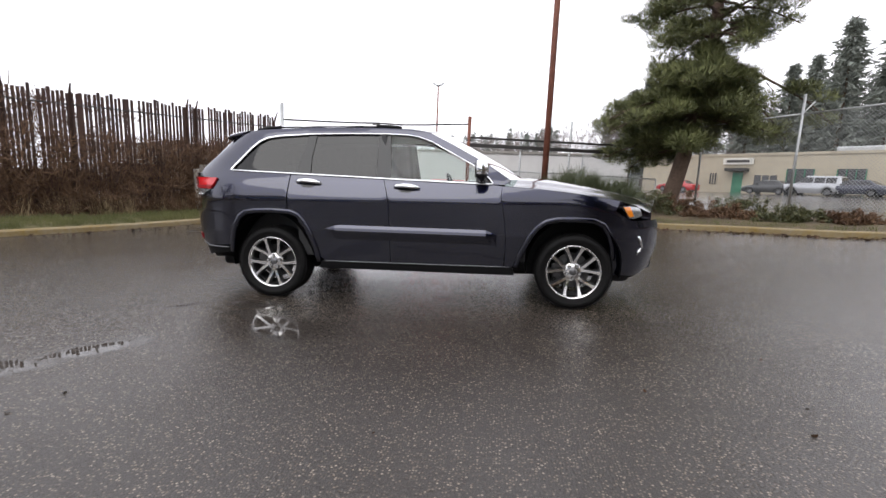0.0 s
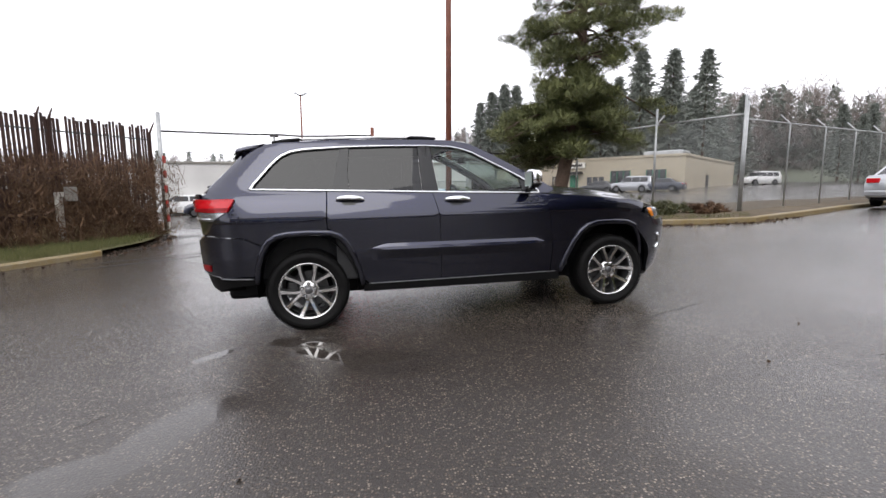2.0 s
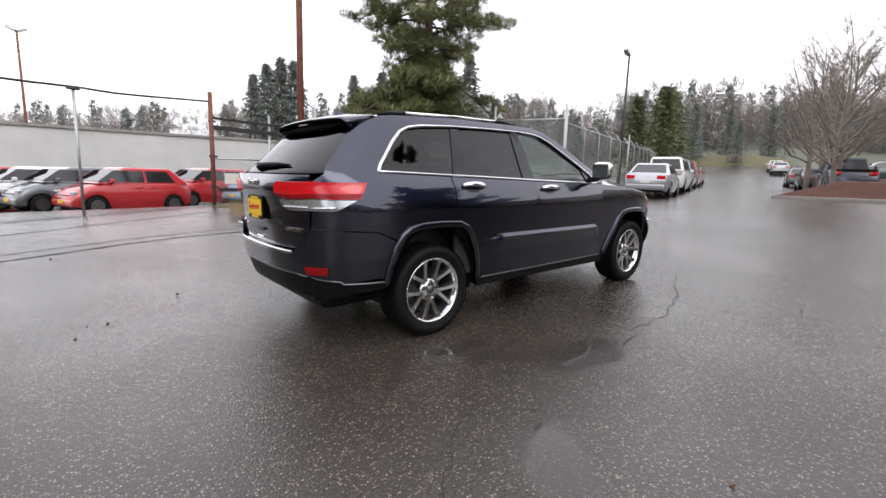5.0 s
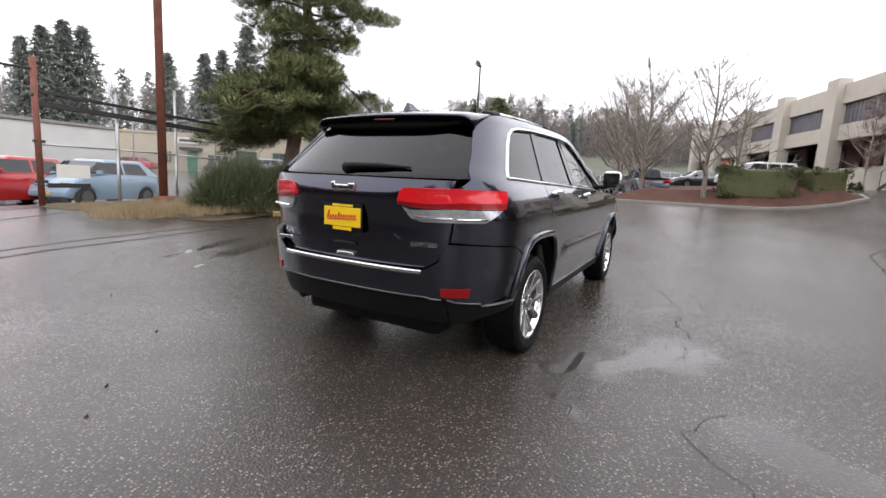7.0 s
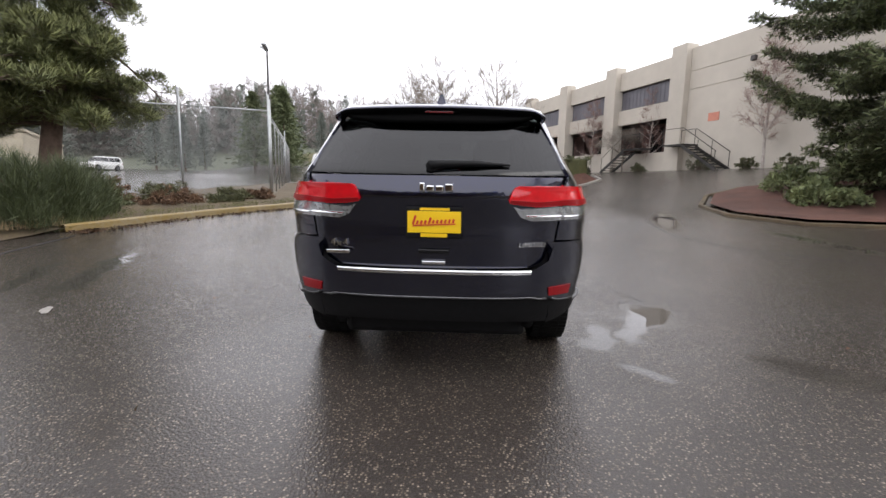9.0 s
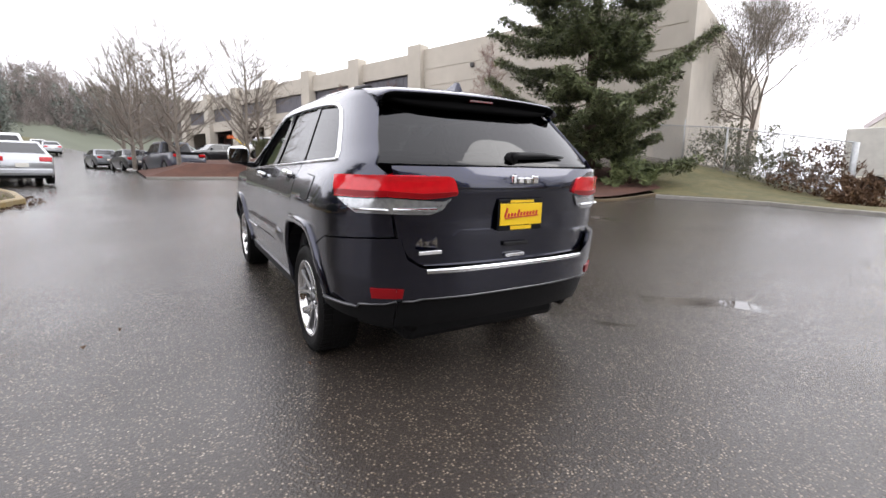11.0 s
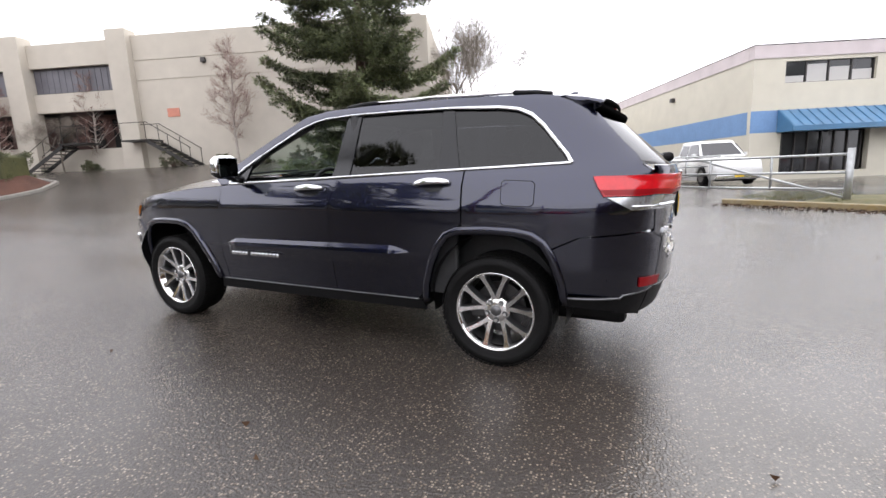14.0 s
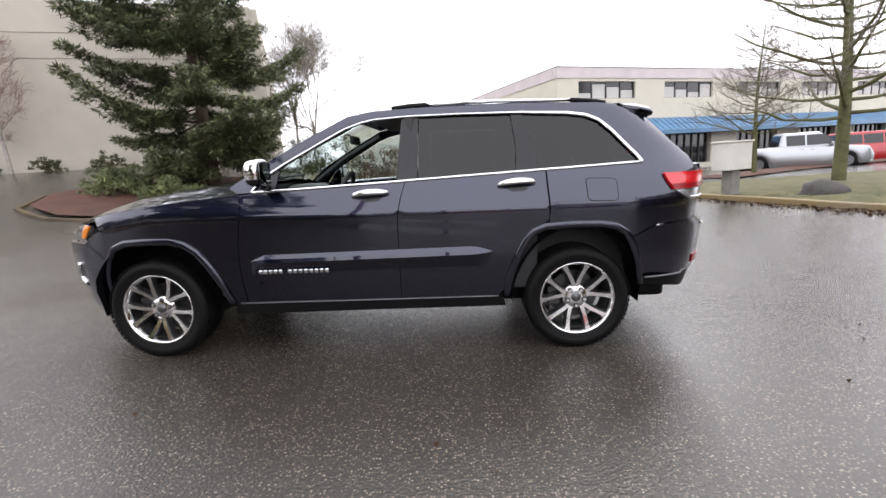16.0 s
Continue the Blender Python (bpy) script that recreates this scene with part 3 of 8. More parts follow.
def fir(at, h, reach, seed):
    """A ragged fir: whorls of long boughs with upturned tips, each a fan of hanging side sprays, with sky between them."""
    rnd = np.random.default_rng(seed)
    tree = empty("fir_tree", pose(*at), "dark green fir with ragged layered boughs and gaps", "tree")
    part("trunk", tube([(0, 0, -0.2), (0.08, 0.05, h * 0.3), (0.02, 0, h * 0.6), (0, 0, h)], [0.24, 0.19, 0.12, 0.02], 10), M_BARK, tree, smooth=True)
    bm, pads, z, k = bmesh.new(), [], 0.7, 0
    while z < h - 0.3:
        env = reach * float(np.interp(z / h, [0, 0.12, 0.3, 0.55, 0.8, 1.0], [0.8, 0.95, 1.0, 0.95, 0.5, 0.06]))
        for b in range(int(rnd.integers(3, 6))):
            a = k * 0.9 + b * 1.33 + rnd.uniform(-0.5, 0.5)
            r = env * rnd.uniform(0.5, 1.12)
            slope = rnd.uniform(-0.22, 0.28) + 0.22 * z / h
            zz = z + rnd.uniform(-0.25, 0.25)
            line = []
            for t in np.linspace(0, 1, 7):
                line.append(np.array([math.cos(a) * r * t, math.sin(a) * r * t, zz + slope * r * t - 0.55 * r * 0.3 * t * (1 - t) * 2 + 0.06 * r * t ** 3]))
            add_tube(bm, line, [0.035 * (1 - 0.8 * j / 6) * (0.35 + r / reach) for j in range(7)], 4, caps=False)
            ax_, sd_ = np.array([math.cos(a), math.sin(a), 0]), np.array([-math.sin(a), math.cos(a), 0])
            m = max(3, int(r / 0.30))
            for j in range(m):
                t = 0.22 + 0.78 * (j + 0.5) / m
                w = line[min(5, int(t * 6))] + (line[min(6, int(t * 6) + 1)] - line[min(5, int(t * 6))]) * (t * 6 - int(t * 6))
                for s in (-1, 1):
                    ln = (0.30 * r * (1.05 - t) + 0.22) * rnd.uniform(0.6, 1.2)
                    e = w + (sd_ * s * 0.8 + ax_ * 0.6) * ln + np.array([0, 0, -0.10 * ln - rnd.uniform(0, 0.16)])
                    add_tube(bm, [w, e], [0.010, 0.004], 3, caps=False)
                    for u in np.linspace(0.3, 1.0, max(1, int(ln / 0.24))):
                        q = w + (e - w) * u
                        pads.append((*q, 0.21, 0.21, 0.13))
                pads.append((*w, 0.16, 0.16, 0.10))
        z += 0.36 + 0.16 * rnd.random()
        k += 1
    tagged(part("bough", bm, M_BARK, tree, smooth=True), kind="stuff")
    needle_pads("crown", pads, 56, 0.145, 0.24, M_FIR, tree, rnd, 0.5, 0.0)
    return tree


def bare_tree(at, h, seed, material=None, name="bare_tree", label="leafless winter tree with fine twigs", spread=0.55, thick=0.018, depth=5, lean=(0, 0)):
    rnd = np.random.default_rng(seed)
    tree = empty(name, pose(*at), label, "tree")
    bm, tw, tips, runs = bmesh.new(), bmesh.new(), [], []

    def grow(p, d, ln, r, lv):
        q = p + d * ln
        m = p + d * ln * 0.5 + rnd.normal(size=3) * 0.04 * ln
        add_tube(bm if lv < 3 else tw, [p, m, q], [r, r * 0.85, r * 0.66], 6 if lv < 2 else 4 if lv < 3 else 3, caps=False)
        if lv >= depth - 1:
            tips.append(q)
            runs.append(d)
        if lv >= depth:
            return
        for _ in range(3 if lv < 2 else int(rnd.integers(2, 4))):
            nd = d + rnd.normal(size=3) * spread
            nd[2] = nd[2] * 0.8 + 0.22
            nd /= np.linalg.norm(nd)
            grow(p + (q - p) * rnd.uniform(0.45, 1.0), nd, ln * rnd.uniform(0.58, 0.85), r * 0.58, lv + 1)

    d0 = np.array([lean[0], lean[1], 1.0])
    grow(np.array([0, 0, -0.1]), d0 / np.linalg.norm(d0), h * 0.36, thick * h, 0)
    part("trunk", bm, material or M_PALEBARK, tree, smooth=True)
    tagged(part("twig_growth", tw, material or M_PALEBARK, tree), kind="stuff")
    per = max(3, min(24, 5000 // max(1, len(tips))))
    v, f = leaf_cloud(tips, 0.05 * h, per, 0.075 * h, rnd, 1, np.array(runs) * 0.8 + np.array([0, 0, 0.3]), 0.022)
    tagged(mesh_ob("fine_twig_growth", v, f, material or M_PALEBARK, tree), kind="stuff")
    return tree


def leader_tree(at, h, seed, material, label, name="bare_tree", reach=0.34, count=34, rise=0.35, clear=0.22, thick=0.016, fuzz=0.045, tw_r=0.009):
    """A leafless tree with one straight leader, many long side limbs and fine twigs."""
    rnd = np.random.default_rng(seed)
    tree = empty(name, pose(*at), label, "tree")
    bm, tw, tips, runs = bmesh.new(), bmesh.new(), [], []
    line = [np.array([0.02 * h * math.sin(1.7 * t * 3 + seed) * t, 0.015 * h * math.sin(2.3 * t * 3) * t, h * t - 0.1]) for t in np.linspace(0, 1, 9)]
    add_tube(bm, line, [thick * h * (1 - 0.9 * i / 8) + 0.006 for i in range(9)], 8, caps=False)
    for i in range(count):
        t = clear + (0.97 - clear) * (i + rnd.random()) / count
        k = min(7, int(t * 8))
        p = line[k] + (line[k + 1] - line[k]) * (t * 8 - k)
        a = 2.399 * i + rnd.uniform(-0.5, 0.5)
        r = reach * h * (1.08 - t) ** 0.7 * rnd.uniform(0.5, 1.15)
        tip = p + np.array([math.cos(a) * r, math.sin(a) * r, r * rise * rnd.uniform(0.3, 1.8)])
        run = limb(p, tip, -0.06 * r, rnd, 5)
        add_tube(bm, run, [thick * h * 0.42 * (1.1 - t) * (1 - 0.8 * j / 5) + 0.006 for j in range(6)], 4, caps=False)
        for j in range(5 + int(r * 3)):
            u = rnd.uniform(0.25, 1.0)
            q = run[min(4, int(u * 5))] + (run[min(5, int(u * 5) + 1)] - run[min(4, int(u * 5))]) * (u * 5 - int(u * 5))
            d = (tip - p) / (r + 1e-6) * 0.6 + rnd.normal(size=3) * 0.5 + np.array([0, 0, 0.25])
            e = q + d * r * rnd.uniform(0.14, 0.36)
            add_tube(tw, [q, (q + e) / 2 + rnd.normal(size=3) * 0.02 * r, e], [tw_r, tw_r * 0.75, tw_r * 0.4], 3, caps=False)
            tips += [(q + e) / 2, e]
            runs += [d, d]
    part("trunk", bm, material[0], tree, smooth=True)
    tagged(part("twig_growth", tw, material[1], tree), kind="stuff")
    v, f = leaf_cloud(tips, fuzz * h * 0.4, 5, fuzz * h, rnd, 1, np.array(runs) * 0.9, 0.03)
    tagged(mesh_ob("fine_twig_growth", v, f, material[1], tree), kind="stuff")
    return tree


def shrub(name, at, size, seed, material, label, n=60, leaf=0.09, per=40, category="shrub"):
    rnd = np.random.default_rng(seed)
    bush = empty(name, pose(*at), label, category)
    c = rnd.normal(size=(n, 3))
    c /= np.linalg.norm(c, axis=1, keepdims=True)
    c[:, 2] = np.abs(c[:, 2])
    c = c * rnd.uniform(0.45, 1, (n, 1)) * np.array(size)
    bm = bmesh.new()
    for p in c[::3]:
        add_tube(bm, [(0, 0, -0.05), p * 0.5 + rnd.normal(size=3) * 0.05, p], [0.02, 0.012, 0.004], 4, caps=False)
    tagged(part("stem_growth", bm, M_BARK, bush), kind="stuff")
    v, f = leaf_cloud(c, 0.16 * max(size), per, leaf, rnd, 0.8, c / np.linalg.norm(c, axis=1, keepdims=True) * 0.4, 0.4)
    tagged(mesh_ob("foliage", v, f, material, bush), kind="stuff")
    return bush


big_pine((7.08, 10.3, hz(7, 10.3)), 11.5, 3)
for i, (x, y, s) in enumerate([(1.95, 7.75, (0.55, 0.55, 0.95)), (2.55, 7.4, (0.7, 0.6, 1.15)), (3.2, 7.35, (0.7, 0.6, 1.1)), (3.9, 7.5, (0.7, 0.6, 0.95)), (2.9, 8.2, (0.7, 0.7, 1.25))]):
    broom((x, y, hz(x, y) + 0.06), s, 330, 300 + i)
fir((8.1, -12.4, hz(8.1, -12.4)), 13.8, 3.9, 5)
for i, (x, y, s, m_) in enumerate([(5.0, 8.3, (0.9, 0.8, 0.75), M_SHRUB), (4.1, 8.9, (0.9, 0.9, 0.9), M_SHRUB), (6.4, 7.2, (0.9, 0.6, 0.45), M_BRAMBLE), (7.6, 6.4, (0.8, 0.6, 0.40), M_SHRUB), (5.9, 8.6, (0.8, 0.7, 0.65), M_BRAMBLE), (8.6, 6.0, (0.7, 0.5, 0.32), M_BRAMBLE), (3.3, 9.6, (0.6, 0.6, 0.7), M_BRAMBLE), (7.2, 7.9, (0.9, 0.8, 0.6), M_SHRUB)]):
    shrub("low_shrub", (x, y, hz(x, y) + 0.08), s, 40 + i, m_, "straggling evergreen and dead-leaved shrub in the bed" if m_ is M_SHRUB else "low brown bramble with dead leaves", 60, 0.085, 45)
for i, (x, y, s) in enumerate([(6.2, -12.4, (1.1, 0.9, 0.9)), (10.8, -11.2, (1.3, 1.0, 1.0)), (8.3, -10.3, (1.2, 0.9, 0.8)), (9.8, -13.2, (1.4, 1.2, 1.2))]):
    shrub("juniper_shrub", (x, y, hz(x, y) + 0.1), s, 60 + i, M_FIR, "dense dark evergreen shrub at the foot of the fir", 80, 0.12, 45)
for i, (x, y, s) in enumerate([(2.6, -17.5, (1.6, 1.2, 1.9)), (4.6, -18.6, (1.8, 1.4, 2.3)), (6.8, -19.5, (1.6, 1.4, 2.6)), (0.9, -15.6, (0.8, 0.7, 1.0)), (-2.3, -13.6, (0.5, 0.4, 0.7))]):
    shrub("wild_thicket", (x, y, hz(x, y)), s, 70 + i, M_BRAMBLE if i in (0, 3, 4) else M_SHRUB, "tangled brown-green thicket by the fence", 70, 0.12, 40)


def hedge(name, a, b, depth, h, base, label, seed):
    rnd = np.random.default_rng(seed)
    a, b = np.array(a, float), np.array(b, float)
    ln = np.linalg.norm(b - a)
    ob = empty(name, pose(*((a + b) / 2), base, 0, 0, math.degrees(math.atan2(b[1] - a[1], b[0] - a[0]))), label, "hedge")
    n = int(ln * depth * h * 1.4 * 90)
    p = rnd.uniform(-1, 1, (n, 3))
    p = np.sign(p) * np.abs(p) ** 0.33
    p *= np.array([ln / 2, depth / 2, h / 2])
    p[:, 2] += h / 2
    v, f = leaf_cloud(p, 0.09, 7, 0.09, rnd, 1, None, 0.5)
    bm = box((-ln / 2 + 0.12, -depth / 2 + 0.12, 0), (ln / 2 - 0.12, depth / 2 - 0.12, h - 0.12), bevel=0.1)
    part("core", bm, M_SHRUB, ob)
    tagged(mesh_ob("foliage", v, f, M_HEDGE, ob), kind="stuff")


hedge("clipped_hedge", (21.9, -2.4), (22.4, -5.6), 1.5, 1.5, hz(23, -4.5) + 0.35, "long clipped box hedge on the mulch bed", 3)
hedge("clipped_hedge", (22.5, -5.9), (23.4, -7.4), 1.4, 1.35, hz(23, -6.5) + 0.3, "short clipped hedge at the bed's end", 4)
for i, (x, y, h) in enumerate([(21.3, -1.9, 6.6), (23.5, 1.2, 6.2), (26.5, 1.5, 7.0), (30, 3.5, 7.2), (33.5, 3.2, 7.5), (38, 4.5, 7.5), (28, -3.5, 6.0)]):
    leader_tree((x, y, hz(x, y) + 0.3), h, 90 + i, (M_PALEBARK, M_PALEBARK), "leafless street tree in the mulch bank", reach=0.50, count=34, rise=0.9, clear=0.16, thick=0.018, fuzz=0.05, tw_r=0.014)
for i, (x, y, z, h) in enumerate([(17.6, -14.4, hz(17.6, -14.4), 6.2), (26.6, -12.6, 2.1, 5.4), (31.0, -10.0, 2.1, 5.6)]):
    leader_tree((x, y, z), h, 120 + i, (M_BIRCH, M_REDTWIG), "slender leafless birch with a fuzz of reddish twigs", "bare_birch", reach=0.24, count=40, rise=0.8, clear=0.2, thick=0.011, fuzz=0.06)
leader_tree((-11.6, -9.6, hz(-11.6, -9.6)), 9.5, 131, (M_MOSSBARK, M_PALEBARK), "mossy leafless tree with long level limbs on the lawn", reach=0.40, count=64, rise=0.25, clear=0.2, thick=0.018, tw_r=0.012)
leader_tree((-13.5, -16.4, hz(-13, -16)), 6.2, 132, (M_MOSSBARK, M_PALEBARK), "small leafless tree by the parking row", reach=0.50, count=48, rise=0.35, clear=0.28, thick=0.017, tw_r=0.012)
for i, (x, y, h) in enumerate([(7.5, -23, 9), (9.5, -26, 9.5), (12, -21, 8.5)]):
    bare_tree((x, y, hz(x, y)), h, 130 + i, M_PALEBARK, "bare_tree", "tall leafless alder behind the thicket", 0.4, 0.012, 6)
bare_tree((27.5, -11.2, 2.2), 3.6, 135, M_PALEBARK, "bare_tree", "small ornamental tree by the entrance", 0.5, 0.014, 5)
for x, d, s in ((-6.0, 0.8, 0.6), (-3.2, 0.9, 0.9), (-8.2, 0.8, 0.7), (1.6, 0.9, 0.6), (-10.5, 0.9, 0.8), (7.3, 0.9, 0.5)):
    p = FACADE + FX * x + FN * d
    shrub("foundation_shrub", (*p, 2.2), (s, s * 0.8, s * 0.9), int(150 + x), M_SHRUB, "rounded evergreen shrub against the wall", 40, 0.1, 30)

# grass, dead leaves and tall dry stems
gr = np.random.default_rng(5)


def tufts(name, pts, count, size, material, label, category="grass", base=0.1, lean=0.5):
    v, f = leaf_cloud([(x, y, hz(x, y) + base) for x, y in pts], 0.16, count, size, gr, 0.15, [(0, 0, 1 / lean)] * len(pts), 0.045)
    tagged(mesh_ob(name, v, f, material), label, category, kind="stuff")


def along(line, n, lo, hi):
    pts = [np.array(p, float) for p in line]
    out = []
    for _ in range(n):
        i = gr.integers(0, len(pts) - 1)
        d = pts[i + 1] - pts[i]
        nrm = np.array([-d[1], d[0]]) / np.linalg.norm(d)
        out.append(tuple(pts[i] + d * gr.random() + nrm * gr.uniform(lo, hi)))
    return out


tufts("verge_grass", along(WEST_KERB[1:], 1100, 0.2, 1.5), 26, 0.12, M_GRASS, "short green grass of the fence verge")
tufts("tall_dry_grass", along([(-9.4, 3.3), (-7.4, 6.0), (-6.5, 7.6)], 50, -0.5, 0.3), 22, 0.40, M_DRYGRASS, "tall dead grass stems along the fence foot")
tufts("lawn_grass", along(SOUTH_KERB, 1500, -3.5, -0.1), 18, 0.06, M_GRASS, "thin green lawn grass")
tufts("kerb_weeds", along(NORTH_KERB[:6], 300, 0.15, 0.7), 10, 0.12, M_GRASS, "weeds and moss behind the yellow kerb")
tufts("dry_weeds", along([(-0.6, 7.4), (0.6, 7.2), (1.8, 7.3), (3.0, 7.0)], 420, -0.2, 1.6), 20, 0.16, M_DRYGRASS, "dead weeds round the pole's foot")


def litter(name, pts, size, material, label):
    v, f = leaf_cloud([(x, y, hz(x, y) + 0.012) for x, y in pts], 0.02, 1, size, gr, 0.1, None, 0.7)
    v[:, 2] = np.minimum(v[:, 2], np.repeat([hz(x, y) + 0.03 for x, y in pts], 3))
    tagged(mesh_ob(name, v, f, material), label, "leaves", kind="stuff")


leafpts = along(NORTH_KERB[:7], 500, -0.35, 0.05) + along(SOUTH_KERB, 900, 0.14, 0.75) + along(WEST_KERB[1:], 200, -0.3, 0) + along([(4.9, -11), (5.6, -7.9), (10.6, -8.2)], 200, -0.4, 0)
litter("dead_leaves", leafpts, 0.08, M_DEADLEAF, "wet dead leaves gathered along the kerbs")
litter("fallen_twigs", [(1.60, -2.56), (2.55, -1.95), (2.25, -2.93), (0.2, -3.2), (-3.62, 0.62), (-3.54, 0.93), (-0.8, 2.2), (-4.7, -5.7), (-1.7, 0.97), (-2.8, 1.5), (-3.4, 0.88), (6.0, -1.86)] + [tuple(p) for p in gr.uniform(-7, 7, (40, 2))], 0.032, M_DEADLEAF, "scattered twigs and dark leaves on the asphalt")
litter("lawn_leaves", along(SOUTH_KERB, 700, -3.0, -0.1) + along(WEST_KERB[1:], 250, 0.1, 1.0) + along(NORTH_KERB[:7], 600, 0.1, 1.3), 0.08, M_DEADLEAF, "wet brown leaves lying on the verges")
brush = [np.array(p) for p in ((-7.4, 9.3), (-9.0, 7.2), (-11.2, 4.3), (-15.2, -0.9))]
pts_ = [(x, y, hz(x, y) + gr.uniform(0, 1) ** 1.5 * (2.7 if x < -9.4 else 1.9)) for x, y in along(brush, 4200, -0.2, 2.6)]
v, f = leaf_cloud(pts_, 0.22, 14, 0.30, gr, 1, [(0, 0, 0.6)] * len(pts_), 0.05)
tagged(mesh_ob("bramble_thicket", v, f, M_BRAMBLE), "tangle of bare brown brambles behind the slatted fence", "brambles", kind="stuff")

# ---- brown slatted fence ----
FENCE_W = [(-6.3, 8.7), (-7.6, 6.4), (-9.75, 3.6), (-13.5, -1.2)]


def slat_fence():
    f_ = empty("slatted_fence", pose(0, 0, 0), "tall chain-link fence threaded with weathered brown slats", "fence")
    rnd = np.random.default_rng(21)
    meshes = []
    for i in range(4):
        bm = bmesh.new()
        add_box(bm, (-0.031, -0.005, 0), (0.031, 0.005, 1))
        me = bpy.data.meshes.new("slat")
        bm.to_mesh(me)
        bm.free()
        me.materials.append(M_SLAT)
        meshes.append(me)
    posts, wires = [], bmesh.new()
    for (a, b) in zip(FENCE_W, FENCE_W[1:]):
        a, b = np.array(a), np.array(b)
        ln = np.linalg.norm(b - a)
        n = int(ln / 0.081)
        ang = math.degrees(math.atan2(b[1] - a[1], b[0] - a[0]))
        for i in range(n):
            if rnd.random() < 0.015:
                continue
            p = a + (b - a) * (i + 0.5) / n
            s = new("slat", meshes[i % 4])
            top = 2.78 + 0.012 * rnd.normal() + (0.075 if rnd.random() < 0.3 else 0)
            z0 = hz(*p) + 0.05
            s.matrix_world = pose(p[0], p[1], z0, rnd.normal() * 0.15, rnd.normal() * 0.15 + 0.3, ang + rnd.normal() * 3) @ Matrix.Diagonal((rnd.uniform(0.88, 1.12), 1, top, 1))
            s.parent = f_
        for i in range(int(ln / 2.4) + 1):
            posts.append(a + (b - a) * min(1, i * 2.4 / ln))
        for z in (0.4, 1.35, 2.55):
            add_tube(wires, [(*a, hz(*a) + z), (*b, hz(*b) + z)], 0.018 if z > 2 else 0.006, 6)
        for z in (2.85, 2.97, 3.08):
            add_tube(wires, [(*(a + 0.2 * np.array([0.4, -0.3])), hz(*a) + z), (*(b + 0.2 * np.array([0.4, -0.3])), hz(*b) + z)], 0.004, 4)
    for p in posts:
        bm = tube([(*p, hz(*p) - 0.1), (*p, hz(*p) + 2.72), (p[0] + 0.18, p[1] - 0.13, hz(*p) + 3.0)], [0.035, 0.035, 0.014], 8)
        part("post", bm, M_SLAT, f_, smooth=True)
    tagged(part("rail_wire", wires, M_DARKSTEEL, f_), kind="stuff")
    for (ax_, ay_), (bx_, by_), z0, z1 in (((-9.0, 4.95), (-13.4, -0.7), 0.05, 1.08), ((-8.05, 6.15), (-8.8, 5.15), 0.45, 1.30)):
        ln = math.hypot(bx_ - ax_, by_ - ay_)
        m = pose(ax_, ay_, hz(ax_, ay_), 0, 0, math.degrees(math.atan2(by_ - ay_, bx_ - ax_)))
        part("backing_panel", box((0, -0.012, z0), (ln, 0.012, z1), m, 0.004), M_SLAT, f_, "solid brown backing panel behind the slats")


def chain_link(name, line, h, label, spacing=2.6, barbed=True, post_mat=None, r=0.03, mesh_w=0.0045, lean=None):
    """A chain-link fence: posts, top rail and woven wire as crossing strips."""
    f_ = empty(name, pose(0, 0, 0), label, "fence")
    pm = post_mat or M_GALV
    wire, rails = [], bmesh.new()
    wf = []
    for a, b in zip(line, line[1:]):
        a, b = np.array(a, float), np.array(b, float)
        ln = np.linalg.norm(b - a)
        d = (b - a) / ln
        n = max(1, round(ln / spacing))
        for i in range(n + 1):
            p = a + d * ln * i / n
            z = hz(*p)
            top = h + (0.5 if i == 0 and barbed else 0)
            pts = [(*p, z - 0.1), (*p, z + top)]
            if barbed and i:
                pts.append((p[0] + lean[0], p[1] + lean[1], z + h + 0.3))
            part("post", tube(pts, r * (1.15 if i == 0 else 0.75), 8), pm, f_, smooth=True)
        za, zb = hz(*a), hz(*b)
        add_tube(rails, [(*a, za + h), (*b, zb + h)], r * 0.7, 8)
        step = 0.085
        m = int((ln + h) / step)
        for i in range(m):
            u = i * step
            for s in (1, -1):
                u0, u1 = (u - h, u) if s > 0 else (u, u - h)
                lo, hi = sorted((u0, u1))
                if hi <= 0 or lo >= ln:
                    continue
                fa = lambda x: (x - u0) / (u1 - u0)  # noqa: E731
                x0, x1 = min(max(u0, 0), ln), min(max(u1, 0), ln)
                z0_, z1_ = 0.05 + (h - 0.05) * fa(x0), 0.05 + (h - 0.05) * fa(x1)
                k0 = len(wire)
                for x, zz in ((x0, z0_), (x1, z1_)):
                    q = a + d * x
                    g = za + (zb - za) * x / ln
                    wire.append((q[0], q[1], g + zz - mesh_w))
                    wire.append((q[0], q[1], g + zz + mesh_w))
                wf.append((k0, k0 + 1, k0 + 3, k0 + 2))
    part("top_rail", rails, pm, f_, smooth=True)
    tagged(mesh_ob("wire_mesh", wire, wf, M_WIRE, f_), kind="stuff")
    return f_


